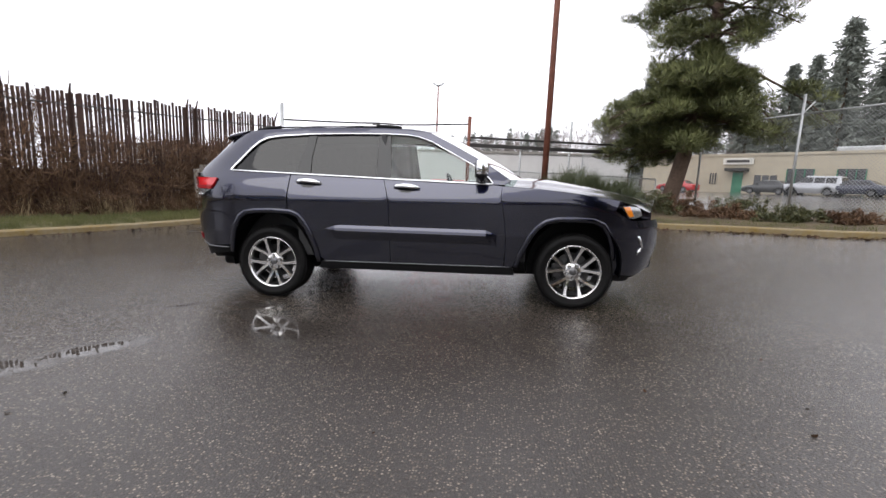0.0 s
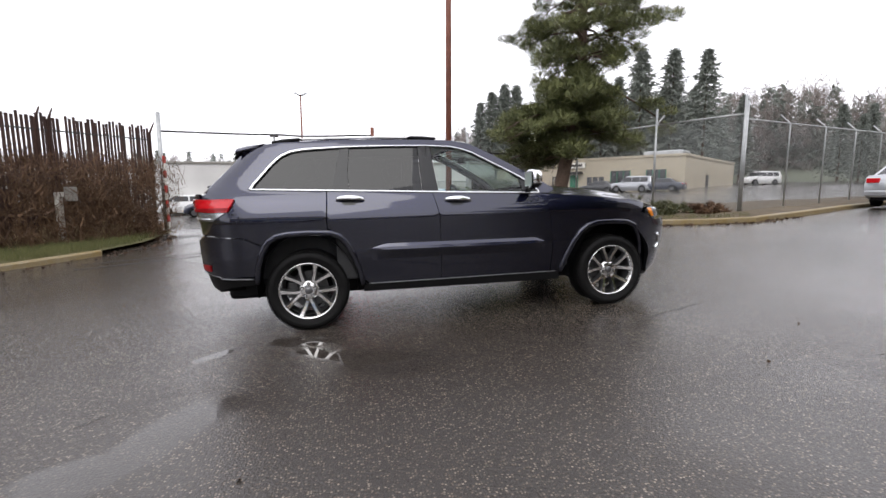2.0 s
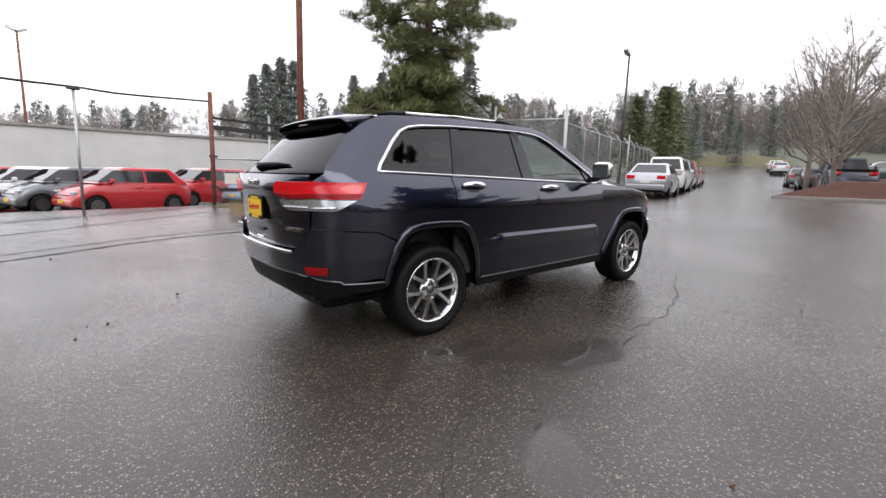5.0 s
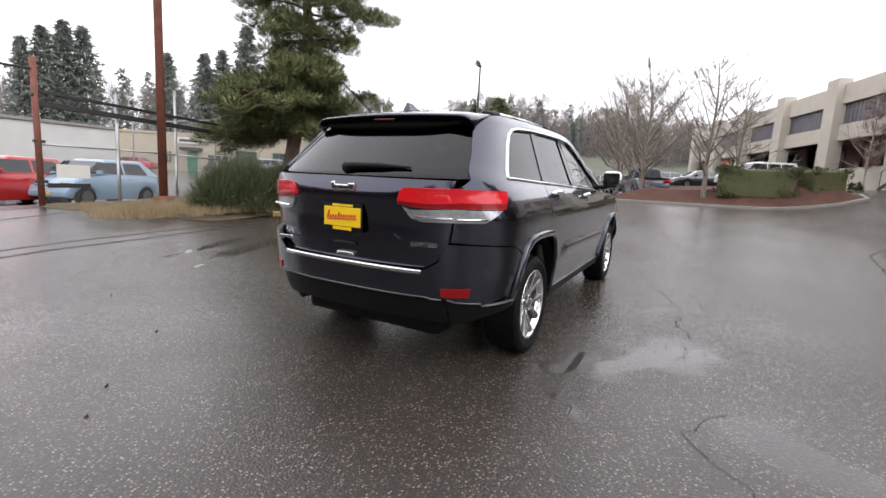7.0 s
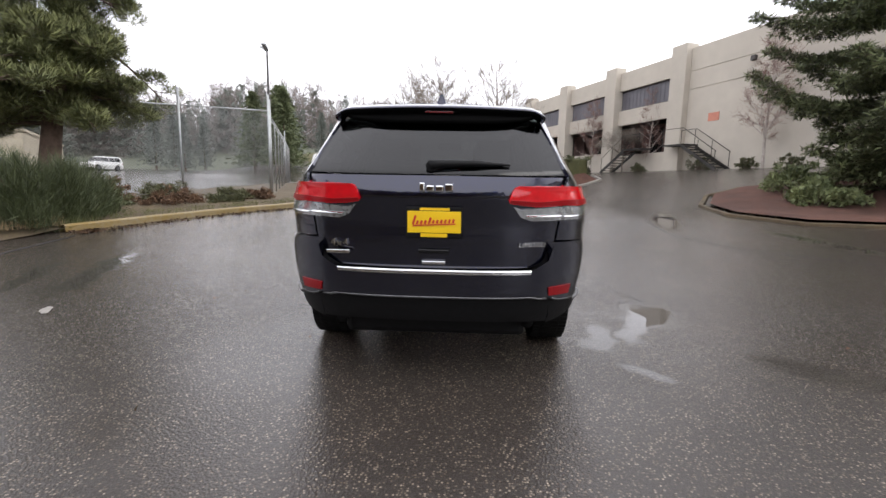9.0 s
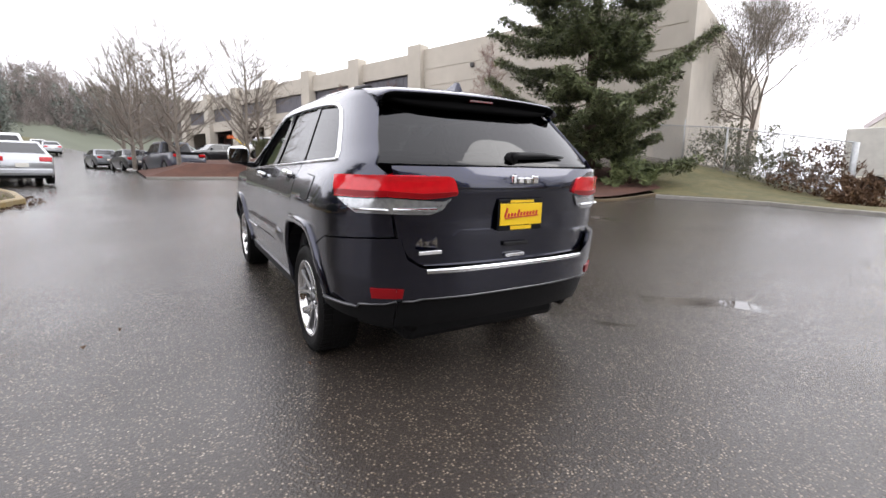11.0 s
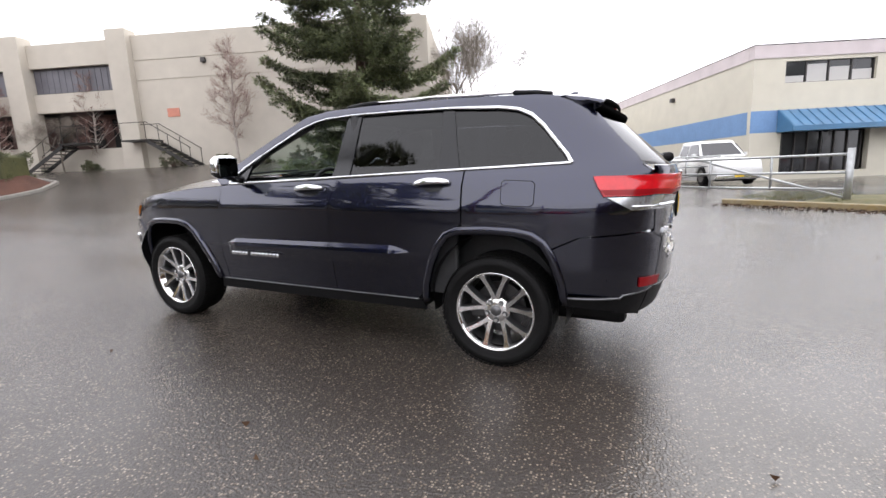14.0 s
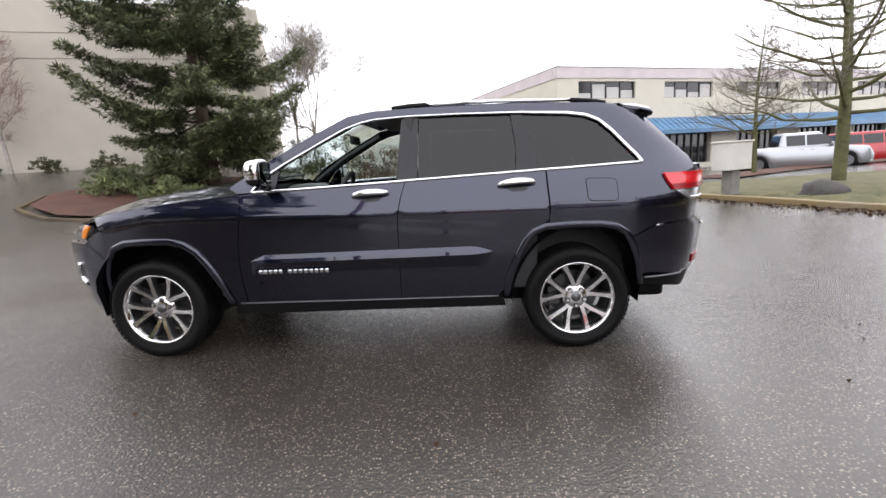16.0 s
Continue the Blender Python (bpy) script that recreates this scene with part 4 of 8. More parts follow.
slat_fence()
chain_link("chain_link_fence", [(9.81, 6.13), (8.64, 8.34), (7.3, 11.0), (4.5, 16.5)], 2.85, "tall galvanised chain-link fence behind the pine", 2.5, lean=(0.2, -0.1))
chain_link("chain_link_fence", [(9.85, 6.1), (22, 10.4), (35.2, 15.2)], 2.7, "galvanised chain-link fence with angled barbed arms along the street", 2.55, lean=(-0.12, 0.25))
chain_link("chain_link_fence", [(-0.33, 10.55), (1.42, 11.01), (3.15, 11.47), (6.5, 12.6)], 1.32, "rusting low chain-link fence beside the gate", 1.8, False, M_GALV, lean=(0, 0))
gt = empty("overhead_gate", pose(-0.29, 10.5, hz(-0.3, 10.5), 0, 0, 14.8), "dark overhead gate beam on grey posts", "gate")
for z, t_ in ((2.42, 0.035), (2.17, 0.06)):
    part("beam", box((0, -0.04, z - t_), (5.6, 0.04, z + t_), bevel=0.01), M_DARKSTEEL, gt)
for x, h_ in ((1.8, 2.7), (3.58, 3.15)):
    part("post", tube([(x, 0.06, -0.1), (x, 0.06, h_)], 0.035, 8), M_GALV, gt, smooth=True)
part("notice", box((0.25, -0.06, 0.62), (0.98, -0.045, 0.92), bevel=0.003), M_WHITE_PAINT, gt, "small white notice wired to the mesh")
part("notice_base", box((0.05, -0.06, 0.40), (0.98, -0.045, 0.50), bevel=0.003), M_DARKSTEEL, gt)
chain_link("chain_link_fence", [(1.4, -16.8), (6, -18), (14, -19)], 1.9, "low chain-link fence before the thicket", 2.3, False, lean=(0, 0))

# gate posts, cable, keypad and tracks
gp = empty("gate_post", pose(-0.33, 10.5, hz(-0.33, 10.5)), "rusty steel gate post with hinges", "gate post")
part("post", tube([(0, 0, -0.1), (0, 0, 3.1)], 0.06, 10), M_RUST, gp, smooth=True)
for z in (0.5, 1.35, 2.3):
    part("hinge", box((-0.08, -0.05, z), (0.12, 0.05, z + 0.06), bevel=0.01), M_DARKSTEEL, gp)
gm = empty("gate_post", pose(-3.28, 9.6, hz(-3.3, 9.6)), "thin grey gate post with a cap", "gate post")
part("post", tube([(0, 0, -0.1), (0, 0, 2.75)], 0.03, 8), M_GALV, gm, smooth=True)
part("cap", box((-0.12, -0.05, 2.72), (0.12, 0.05, 2.78), bevel=0.01), M_DARKSTEEL, gm)
gs = empty("gate_post", pose(-6.12, 8.85, hz(-6.1, 8.9)), "grey gate post with red and white reflective stripes", "gate post")
part("post", tube([(0, 0, -0.1), (0, 0, 3.3)], 0.055, 10), M_GALV, gs, smooth=True)
for i in range(10):
    part("stripe", box((0.05, -0.06, 0.15 + i * 0.2), (0.09, 0.06, 0.34 + i * 0.2)), M_RED_PAINT if i % 2 else M_WHITE_PAINT, gs)
cb = bmesh.new()
add_tube(cb, limb((-6.12, 8.85, hz(-6, 8.9) + 2.8), (-0.33, 10.5, hz(-0.3, 10.5) + 2.85), -0.06, np.random.default_rng(1), 8), 0.025, 6)
tagged(part("gate_cable", cb, M_DARKSTEEL), "dark overhead gate cable", "cable")
for line_, w_ in (([(-5.6, 3.5), (-4.6, 4.25), (-2.9, 5.2), (-2.0, 5.55), (0.3, 5.95), (2.4, 6.35)], 0.07), ([(-5.75, 4.0), (-4.5, 4.8), (-2.9, 5.65), (-1.6, 6.05), (1.2, 6.5)], 0.05),
                  ([(-6.0, 5.5), (-4.4, 6.75), (-3.3, 7.5), (-1.5, 8.6), (-0.4, 9.2)], 0.06), ([(-6.15, 7.2), (-4.3, 8.55), (-1.8, 9.75), (-0.4, 10.25)], 0.12), ([(-6.1, 7.7), (-4.2, 8.95), (-1.8, 10.1), (-0.4, 10.55)], 0.07)):
    crack("gate_track", line_, w_, "dark worn gate track line in the asphalt", M_CRACK, 0.004)
kp = empty("keypad_post", pose(-7.15, 6.1, hz(-7.15, 6.1) + 0.05, 0, 0, -20), "off-white gooseneck gate keypad post", "keypad")
part("post", box((-0.06, -0.05, 0), (0.06, 0.05, 1.16), bevel=0.015), M_WHITE_PAINT, kp)
part("arm", box((-0.06, -0.05, 1.07), (0.30, 0.05, 1.17), bevel=0.012), M_WHITE_PAINT, kp)
part("keypad", box((0.24, -0.09, 0.98), (0.42, 0.06, 1.28), bevel=0.015), M_CONCRETE, kp)
rp = empty("utility_pole", pose(2.26, 10.55, hz(2.26, 10.55)), "tall rust-red steel pole on a footing", "pole")
part("shaft", tube([(0, 0, 0), (0, 0, 6), (0, 0, 11)], [0.105, 0.095, 0.085], 14), M_RUST, rp, smooth=True)
part("footing", tube([(0, 0, -0.1), (0, 0, 0.16)], 0.24, 16), M_RUST, rp, smooth=True)


def lamp_pole(at, h, turn, label):
    lp = empty("street_lamp", pose(*at, 0, 0, turn), label, "street lamp")
    part("pole", tube([(0, 0, 0), (0, 0, h)], [0.11, 0.06], 10), M_DARKSTEEL if h < 9 else M_RUST, lp, smooth=True)
    for s in (-1, 1):
        part("lamp_head", box((0.05, -0.14, -0.06), (0.62, 0.14, 0.10), pose(0, 0, h, 0, -28, 90 + s * 60), bevel=0.03), M_GALV, lp)


lamp_pole((24.9, 12.5, hz(24.9, 12.5)), 8.4, 30, "tall floodlight pole beyond the street fence")
lamp_pole((-5.2, 38.0, hz(-5, 38)), 10.0, 0, "thin floodlight pole in the car lot")

# ---- buildings ----
def beige_building():
    """Two-storey tilt-up block: pilasters, recessed dock bays below and ribbed dark windows above."""
    ang = math.degrees(FDIR)
    b = empty("warehouse_building", pose(FACADE[0], FACADE[1], 0, 0, 0, ang), "beige two-storey concrete warehouse with pilasters and dark windows", "building")
    z0, z1, zp = 1.6, 9.15, 9.54
    n = 6
    # plain wall panel and its grooves
    for lo, hi in ((z0, 6.86), (6.92, 7.90), (7.96, z1 + 0.1)):
        part("wall_panel", box((-17, -0.35, lo), (-1.1, -0.05, hi)), M_STUCCO, b)
    part("wall_core", box((-17, -0.33, z0), (-1.1, -0.085, z1)), M_STUCCO, b)
    for i in range(n + 1):
        x = i * BAY
        part("pilaster", box((x - 1.15, -0.5, z0), (x, 0.35, zp), bevel=0.02), M_STUCCO, b)
    for i in range(n):
        x0, x1 = i * BAY, (i + 1) * BAY - 1.15
        for lo, hi in ((7.90, z1), (5.50, 6.52), (z0, 3.62 if i else 3.4)):
            part("bay_wall", box((x0, -0.4, lo), (x1, -0.1, hi)), M_STUCCO, b)
        w = part("window", box((x0, -0.45, 6.52), (x1, -0.35, 7.90)), M_RIBGLASS, b, "grey ribbed upper window")
        for j in range(15):
            xx = x0 + (x1 - x0) * j / 14
            part("mullion", box((xx - 0.02, -0.35, 6.58), (xx + 0.02, -0.325, 7.84)), M_RIBGLASS, w)
        part("window_head", box((x0, -0.36, 7.84), (x1, -0.27, 7.90)), M_TRIMDARK, w)
        part("window_sill", box((x0, -0.36, 6.52), (x1, -0.27, 6.58)), M_TRIMDARK, w)
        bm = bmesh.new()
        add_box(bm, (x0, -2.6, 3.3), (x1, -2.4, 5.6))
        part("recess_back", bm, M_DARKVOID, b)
        bm = bmesh.new()
        add_box(bm, (x0, -2.6, 3.2), (x1, -0.4, 3.4))
        part("dock_floor", bm, M_CONCRETE, b)
        for j in (0.3, 0.62):
            xx = x0 + (x1 - x0) * j
            part("door", box((xx, -2.4, 3.4), (xx + 1.0, -2.33, 5.3)), M_DARKGLASS, b, "dark glazed dock door")
    part("roof", box((-17, -30, z1 - 0.3), (n * BAY, -0.3, z1 - 0.05)), M_ROOF, b)
    part("end_wall", box((-17.3, -30, z0), (-17, 0, z1)), M_STUCCO, b)
    part("end_wall", box((n * BAY, -30, z0), (n * BAY + 0.3, 0, z1)), M_STUCCO, b)
    part("back_wall", box((-17, -30.3, z0), (n * BAY, -30, z1)), M_STUCCO, b)
    part("wall_sign", box((-3.4, -0.05, 4.9), (-2.7, -0.02, 5.35)), M_SIGNRED, b, "small faded red notice board")
    part("wall_lamp", box((-5.3, -0.05, 7.6), (-5.05, 0.15, 7.85), bevel=0.03), M_TRIMDARK, b)
    # dock stairs with rails
    for x, flip in ((-1.6, 1), (2.2, -1)):
        s = -1
        st = empty("dock_stair", b.matrix_world @ pose(x, 0, 0) @ Matrix.Diagonal((flip, 1, 1, 1)), "dark steel stair with handrail up to a dock door", "stair", "dock stairs")
        for j in range(8):
            part("tread", box((0, 0.15, 0), (0.27, 1.15, 0.04), pose(s * (0.6 + j * 0.28) - (0.27 if s < 0 else 0), 0, 3.62 - (j + 1) * 0.17)), M_DARKSTEEL, st)
        part("landing", box((-0.7, 0.1, 3.58), (0.9, 1.2, 3.66)), M_DARKSTEEL, st)
        for y in (0.15, 1.15):
            bm = bmesh.new()
            add_tube(bm, [(0.9, y, 4.55), (-0.6, y, 4.55), (s * 2.9, y, 3.1)], 0.02, 6)
            for q in ((0.9, 3.6, 4.55), (-0.5, 3.6, 4.55), (-1.7, 2.75, 3.8), (-2.85, 2.2, 3.1)):
                add_tube(bm, [(q[0], y, q[1]), (q[0], y, q[2])], 0.018, 6)
            add_box(bm, (0, y - 0.02, -0.12), (2.75, y + 0.02, 0.06), pose(-0.55, 0, 3.5) @ Matrix.Rotation(math.pi - 0.53, 4, "Y"))
            part("handrail", bm, M_DARKSTEEL, st)


beige_building()


def cream_building():
    b = empty("office_building", pose(-8.13, -24.40, 0, 0, 0, 202.65), "cream two-storey office with a blue metal awning", "building")
    # local x runs along the front, +y is behind it
    zt, L = 6.38, 46.0
    wins = [(i * 6.65, i * 6.65 + 4.27) for i in range(7)]
    x = -1.5
    k_ = 0
    for a, c in wins:
        part("wall_pier", box((x, 0, -0.6), (a, 0.3, zt)), M_CREAM, b)
        part("wall_panel", box((a, 0.002, 5.66), (c, 0.3, zt)), M_CREAM, b)
        part("wall_panel", box((a, 0.002, 2.7), (c, 0.3, 4.66)), M_CREAM, b)
        g = part("window", box((a, 0.18, 4.66), (c, 0.22, 5.66)), M_DARKGLASS, b, "dark upper ribbon window with pale blinds")
        for j in range(5):
            xx = a + (c - a) * j / 4
            part("mullion", box((xx - 0.03, 0.13, 4.66), (xx + 0.03, 0.18, 5.66)), M_TRIMDARK, g)
        for j in range(4):
            xx = a + (c - a) * j / 4
            part("blind", box((xx + 0.05, 0.172, 4.7), (xx + 0.98, 0.178, 5.0 + 0.17 * ((j * 3 + k_ * 2) % 4))), M_PALEWALL, g, "pale blind or papers behind the pane")
        # shopfront below: glass between cream piers
        part("shop_glass", box((a + 0.2, 0.3, 0.35), (c - 0.2, 0.36, 2.7)), M_DARKGLASS, b, "dark shopfront glazing behind a grille")
        part("shop_sill", box((a, 0.0, -0.6), (c, 0.3, 0.35)), M_CREAM, b)
        for j in range(7):
            xx = a + 0.2 + (c - a - 0.4) * j / 6
            part("shop_mullion", box((xx - 0.03, 0.22, 0.35), (xx + 0.03, 0.3, 2.7)), M_TRIMDARK, b)
        x = c
        k_ += 1
    part("wall_pier", box((x, 0, -0.6), (L, 0.3, zt)), M_CREAM, b)
    part("parapet", box((-1.55, -0.05, zt - 0.55), (L, 0.35, zt + 0.06), bevel=0.01), M_PARAPET, b, "pale pinkish parapet band")
    part("parapet_cap", box((-1.57, -0.07, zt + 0.06), (L, 0.36, zt + 0.10)), M_TRIMDARK, b)
    part("blue_band", box((-1.53, -0.004, 2.35), (-0.25, 0.0, 3.4)), M_BLUEBAND, b)
    aw = bmesh.new()
    vs = [aw.verts.new(p) for p in ((-0.25, -0.02, 3.40), (L, -0.02, 3.40), (L, -1.15, 2.55), (-0.25, -1.15, 2.55), (-0.25, -1.15, 2.32), (L, -1.15, 2.32), (-0.25, -0.02, 2.32), (L, -0.02, 2.32))]
    for q in ((0, 3, 2, 1), (3, 4, 5, 2), (4, 6, 7, 5), (0, 6, 4, 3), (1, 2, 5, 7)):
        aw.faces.new([vs[i] for i in q])
    awn = part("awning", aw, M_AWNING, b, "blue standing-seam metal awning")
    for j in range(int(L / 0.45)):
        bm = bmesh.new()
        add_tube(bm, [(-0.2 + j * 0.45, -0.03, 3.42), (-0.2 + j * 0.45, -1.16, 2.57)], 0.022, 4)
        part("seam", bm, M_AWNING, awn)
    # side wall going back from the corner, with its blue band
    part("side_wall", box((-1.5, 0.3, -0.6), (-1.2, 46, zt)), M_CREAM, b)
    part("side_band", box((-1.51, 0.3, 2.3), (-1.5, 46, 3.4)), M_BLUEBAND, b)
    part("side_parapet", box((-1.55, 0.37, zt - 0.55), (-1.15, 46, zt + 0.06)), M_PARAPET, b)
    part("parapet_cap", box((-1.57, 0.37, zt + 0.06), (-1.13, 46, zt + 0.10)), M_TRIMDARK, b)
    part("roof", box((-1.2, 0.3, zt - 0.5), (L, 46, zt - 0.4)), M_ROOF, b)
    part("end_wall", box((L - 0.3, 0.3, -0.6), (L, 46, zt)), M_CREAM, b)
    part("back_wall", box((-1.5, 46, -0.6), (L, 46.3, zt)), M_CREAM, b)
    part("rear_wing", box((-7.4, 24, -0.6), (-1.52, 42, 6.2), bevel=0.03), M_CREAM, b)
    part("wing_parapet", box((-7.45, 23.95, 5.9), (-1.56, 42.05, 6.42)), M_PARAPET, b)
    for y in (8, 19, 30):
        part("wall_lamp", box((-1.75, y, 5.0), (-1.5, y + 0.3, 5.25), bevel=0.03), M_TRIMDARK, b)


cream_building()


def tan_building():
    b = empty("store_building", pose(26.0, 54.2, 1.35, 0, 0, -54.5), "low tan block building with dark shopfronts", "building")
    part("wall", box((-9, 0, -0.6), (17.1, 25, 4.0), bevel=0.03), M_TAN, b)
    part("parapet", box((-9.1, -0.1, 3.85), (17.2, 25.1, 4.12)), M_TAN, b)
    part("fascia_sign", box((1.9, -0.2, 2.9), (5.2, -0.05, 3.6)), M_WHITE_PAINT, b, "white fascia sign with a dark legend")
    part("sign_legend", box((2.3, -0.23, 3.1), (4.8, -0.2, 3.4)), M_TRIMDARK, b)
    part("door", box((3.1, -0.1, -0.3), (4.2, 0.1, 2.0)), M_GREEN_DOOR, b, "green entrance door")
    part("door_canopy", box((2.6, -1.0, 2.1), (4.8, 0.0, 2.45)), M_DARKSTEEL, b)
    for x, w_, z0, z1 in ((0.4, 0.9, 0.6, 1.9), (5.4, 2.4, 0.6, 1.7), (8.6, 2.4, 0.1, 2.4), (12.9, 2.2, 0.1, 2.4)):
        w = part("window", box((x, -0.06, z0), (x + w_, 0.05, z1)), M_DARKGLASS, b, "dark shopfront window")
        for j in range(4):
            part("mullion", box((x + j * w_ / 3 - 0.04, -0.12, z0), (x + j * w_ / 3 + 0.04, -0.06, z1)), M_TAN if z0 > 0.3 else M_GREEN_DOOR, w)
    part("door", box((17.05, 9, -0.3), (17.16, 10.2, 1.9)), M_TRIMDARK, b, "dark side door")
    part("roof_unit", box((11.5, 2.5, 4.0), (16, 6, 4.75), bevel=0.15), M_GALV, b)


tan_building()
lw = empty("low_warehouse", pose(-16, 66, 0.2, 0, 0, 12), "long low white block wall with small windows", "building")
part("wall", box((-40, 0, -1.4), (26, 8, 4.2), bevel=0.05), M_PALEWALL, lw)
part("roof_edge", box((-40.2, -0.2, 4.2), (26.2, 8.2, 4.5)), M_ROOF, lw)
for x in (-34, -26, -17, -9, -1, 8, 17):
    part("window", box((x, -0.05, 1.4), (x + 1.6, 0.06, 3.2)), M_DARKGLASS, lw)
ls = empty("low_shed", pose(11, 33, 0.4, 0, 0, -6), "long low grey block shed with a pale coping", "shed")
part("wall", box((-26, -3, -1.4), (-0.5, 4, 2.95), bevel=0.03), M_PALEWALL, ls)
part("coping", box((-26.1, -3.1, 2.95), (-0.4, 4.1, 3.12), bevel=0.02), M_CONCRETE, ls)

# ---- far trees and hills ----
ridge = np.random.default_rng(12)


def far_fir(seed, h):
    rnd = np.random.default_rng(seed)
    cs, ws = [], []
    for i in range(240):
        t = (i + 1) / 240
        z = h * (0.12 + 0.88 * t)
        a = 2.399 * i
        r = h * 0.235 * (1 - t) ** 0.72 * (0.6 + 0.5 * ((t * 14) % 1 < 0.5)) * rnd.uniform(0.45, 1.25) + 0.04
        for u in (0.35, 0.65, 0.95):
            cs.append((math.cos(a) * r * u, math.sin(a) * r * u, z - 0.2 * r * u))
            ws.append((math.cos(a), math.sin(a), -0.3))
    return leaf_cloud(cs, h * 0.022, 6, h * 0.04, rnd, 0.5, ws, 0.3)


far_parts = [far_fir(s, 10) for s in (1, 2, 3)]
protos = []
for i, (v, f) in enumerate(far_parts):
    t_ = empty("distant_fir", pose(0, 0, 0), "distant conifer on the hillside, its foliage paled to stand for haze", "tree", "far conifers")
    part("trunk", tube([(0, 0, -2), (0, 0, 9.5)], [0.2, 0.03], 6), M_BARK, t_)
    mesh_ob("crown", v, f, M_HAZEFIR, t_)
    protos.append(t_)
FAR = [(52.7, 73.7, 25.5), (57.1, 70.6, 24.5), (61.3, 67.3, 23.7), (50.2, 82.6, 21), (52.7, 80.9, 22), (55.9, 78.6, 23), (37.5, 99, 24), (35.0, 100, 24.5), (32.3, 101, 23), (30, 103, 21), (47.5, 90, 21), (70, 90, 22), (77, 84, 16), (84, 88, 17), (80, 58, 13), (92, 62, 14), (86, 52, 11), (95, 48, 12), (60, 40, 8.5), (104, 40, 12), (112, 36, 13), (120, 30, 14), (100, 30, 9), (118, 46, 16), (66, 76, 19), (74, 72, 17)]
for i, (x, y, h) in enumerate(FAR):
    m_ = pose(x, y, hz(x, y) - 0.3, 0, 0, 57 * i) @ Matrix.Diagonal((h / 10 * 0.95, h / 10 * 0.95, h / 10, 1))
    if i < 3:
        protos[i].matrix_world = m_
    else:
        c_ = copy_thing(protos[i % 3], m_)
        c_.matrix_world = m_


# Entries from 150 degrees on set the added, unseen west wood's height.
SKYLINE = [(-12, 7.5), (5, 9.5), (12, 10.5), (17, 11.6), (22, 12.0), (27, 12.0), (30, 10.0), (34, 9.8), (41, 11.6), (47, 11.0), (55, 10.2), (62, 9.6), (70, 8.8), (78, 7.8), (86, 6.7), (96, 5.1), (104, 4.3), (140, 3.8), (150, 12), (180, 16), (205, 14), (230, 6)]


def far_wood(name, centre_line, depth, n, lo, hi, material, label, seed, conifer):
    """A far wood as one mass of many separate crowns, its top following the hill's skyline; lo and hi are shares of that height."""
    rnd = np.random.default_rng(seed)
    V_, F_, k0 = [], [], 0
    pts = [np.array(p, float) for p in centre_line]
    for _ in range(n):
        i = rnd.integers(0, len(pts) - 1)
        p = pts[i] + (pts[i + 1] - pts[i]) * rnd.random()
        p = p * (1 + depth * rnd.random())
        z0 = hz(p[0], p[1]) + 6.0 * min(1.0, max(0.0, (np.linalg.norm(p) - 100) / 120))
        top = np.interp((math.degrees(math.atan2(p[1], p[0])) + 90) % 360 - 90, [q[0] for q in SKYLINE], [q[1] for q in SKYLINE])
        h = max(4.0, (np.linalg.norm(p) * math.tan(radians(top)) + 1.2 - z0) * rnd.uniform(lo, hi))
        if conifer:
            w = 0.13 * rnd.uniform(0.8, 1.3)
            cs = [(p[0] + math.cos(2.4 * j) * h * w * (1 - j / 46) ** 0.8, p[1] + math.sin(2.4 * j) * h * w * (1 - j / 46) ** 0.8, z0 + h * (0.05 + 0.95 * j / 46)) for j in range(46)]
            v, f = leaf_cloud(cs, h * 0.045, 7, h * 0.06, rnd, 0.8, [(0, 0, -0.2)] * 46, 0.4)
        else:
            cs = [(p[0] + rnd.normal() * h * 0.10, p[1] + rnd.normal() * h * 0.10, z0 + h * rnd.uniform(0.0, 0.88)) for j in range(30)]
            v, f = leaf_cloud(cs, h * 0.05, 18, h * 0.10, rnd, 1, [(0, 0, 0.9)] * 30, 0.035)
        V_.append(v)
        F_.append(f + k0)
        k0 += len(v)
    return tagged(mesh_ob(name, np.concatenate(V_), np.concatenate(F_), material), label, "trees", kind="stuff")


ARC_N = [(-70, 110), (-40, 115), (0, 112), (40, 105), (80, 95)]
ARC_E = [(80, 95), (105, 75), (125, 55), (140, 34), (150, 14), (152, -4)]
far_wood("far_conifer_wood", ARC_N, 0.4, 130, 0.75, 1.1, M_HAZEFIR, "far belt of conifers with haze put into their pale colour", 31, True)
far_wood("far_bare_wood", ARC_N, 0.3, 280, 0.8, 1.1, M_HAZEWOOD, "far leafless wood with haze put into its pale colour", 32, False)
far_wood("far_conifer_wood", ARC_E, 0.4, 190, 0.55, 0.92, M_HAZEFIR, "conifers on the rising hillside", 33, True)
far_wood("far_bare_wood", ARC_E, 0.3, 420, 0.5, 1.08, M_HAZEWOOD, "leafless brown-grey wood on the hillside", 34, False)
# Added belt, never in view: darkens what the car and wet ground reflect.
far_wood("west_wood", [(-30, 11), (-31, 0), (-29, -11)], 0.25, 60, 0.7, 1.1, M_HAZEFIR, "added conifers out of view, placed to darken reflections on the car", 36, True)
far_wood("roadside_wood", [(60, 28), (80, 36), (100, 44)], 0.1, 60, 0.4, 0.7, M_HAZEWOOD, "leafless brown trees beside the rising street", 35, False)
pv, pf = far_fir(9, 10)
rp0 = None
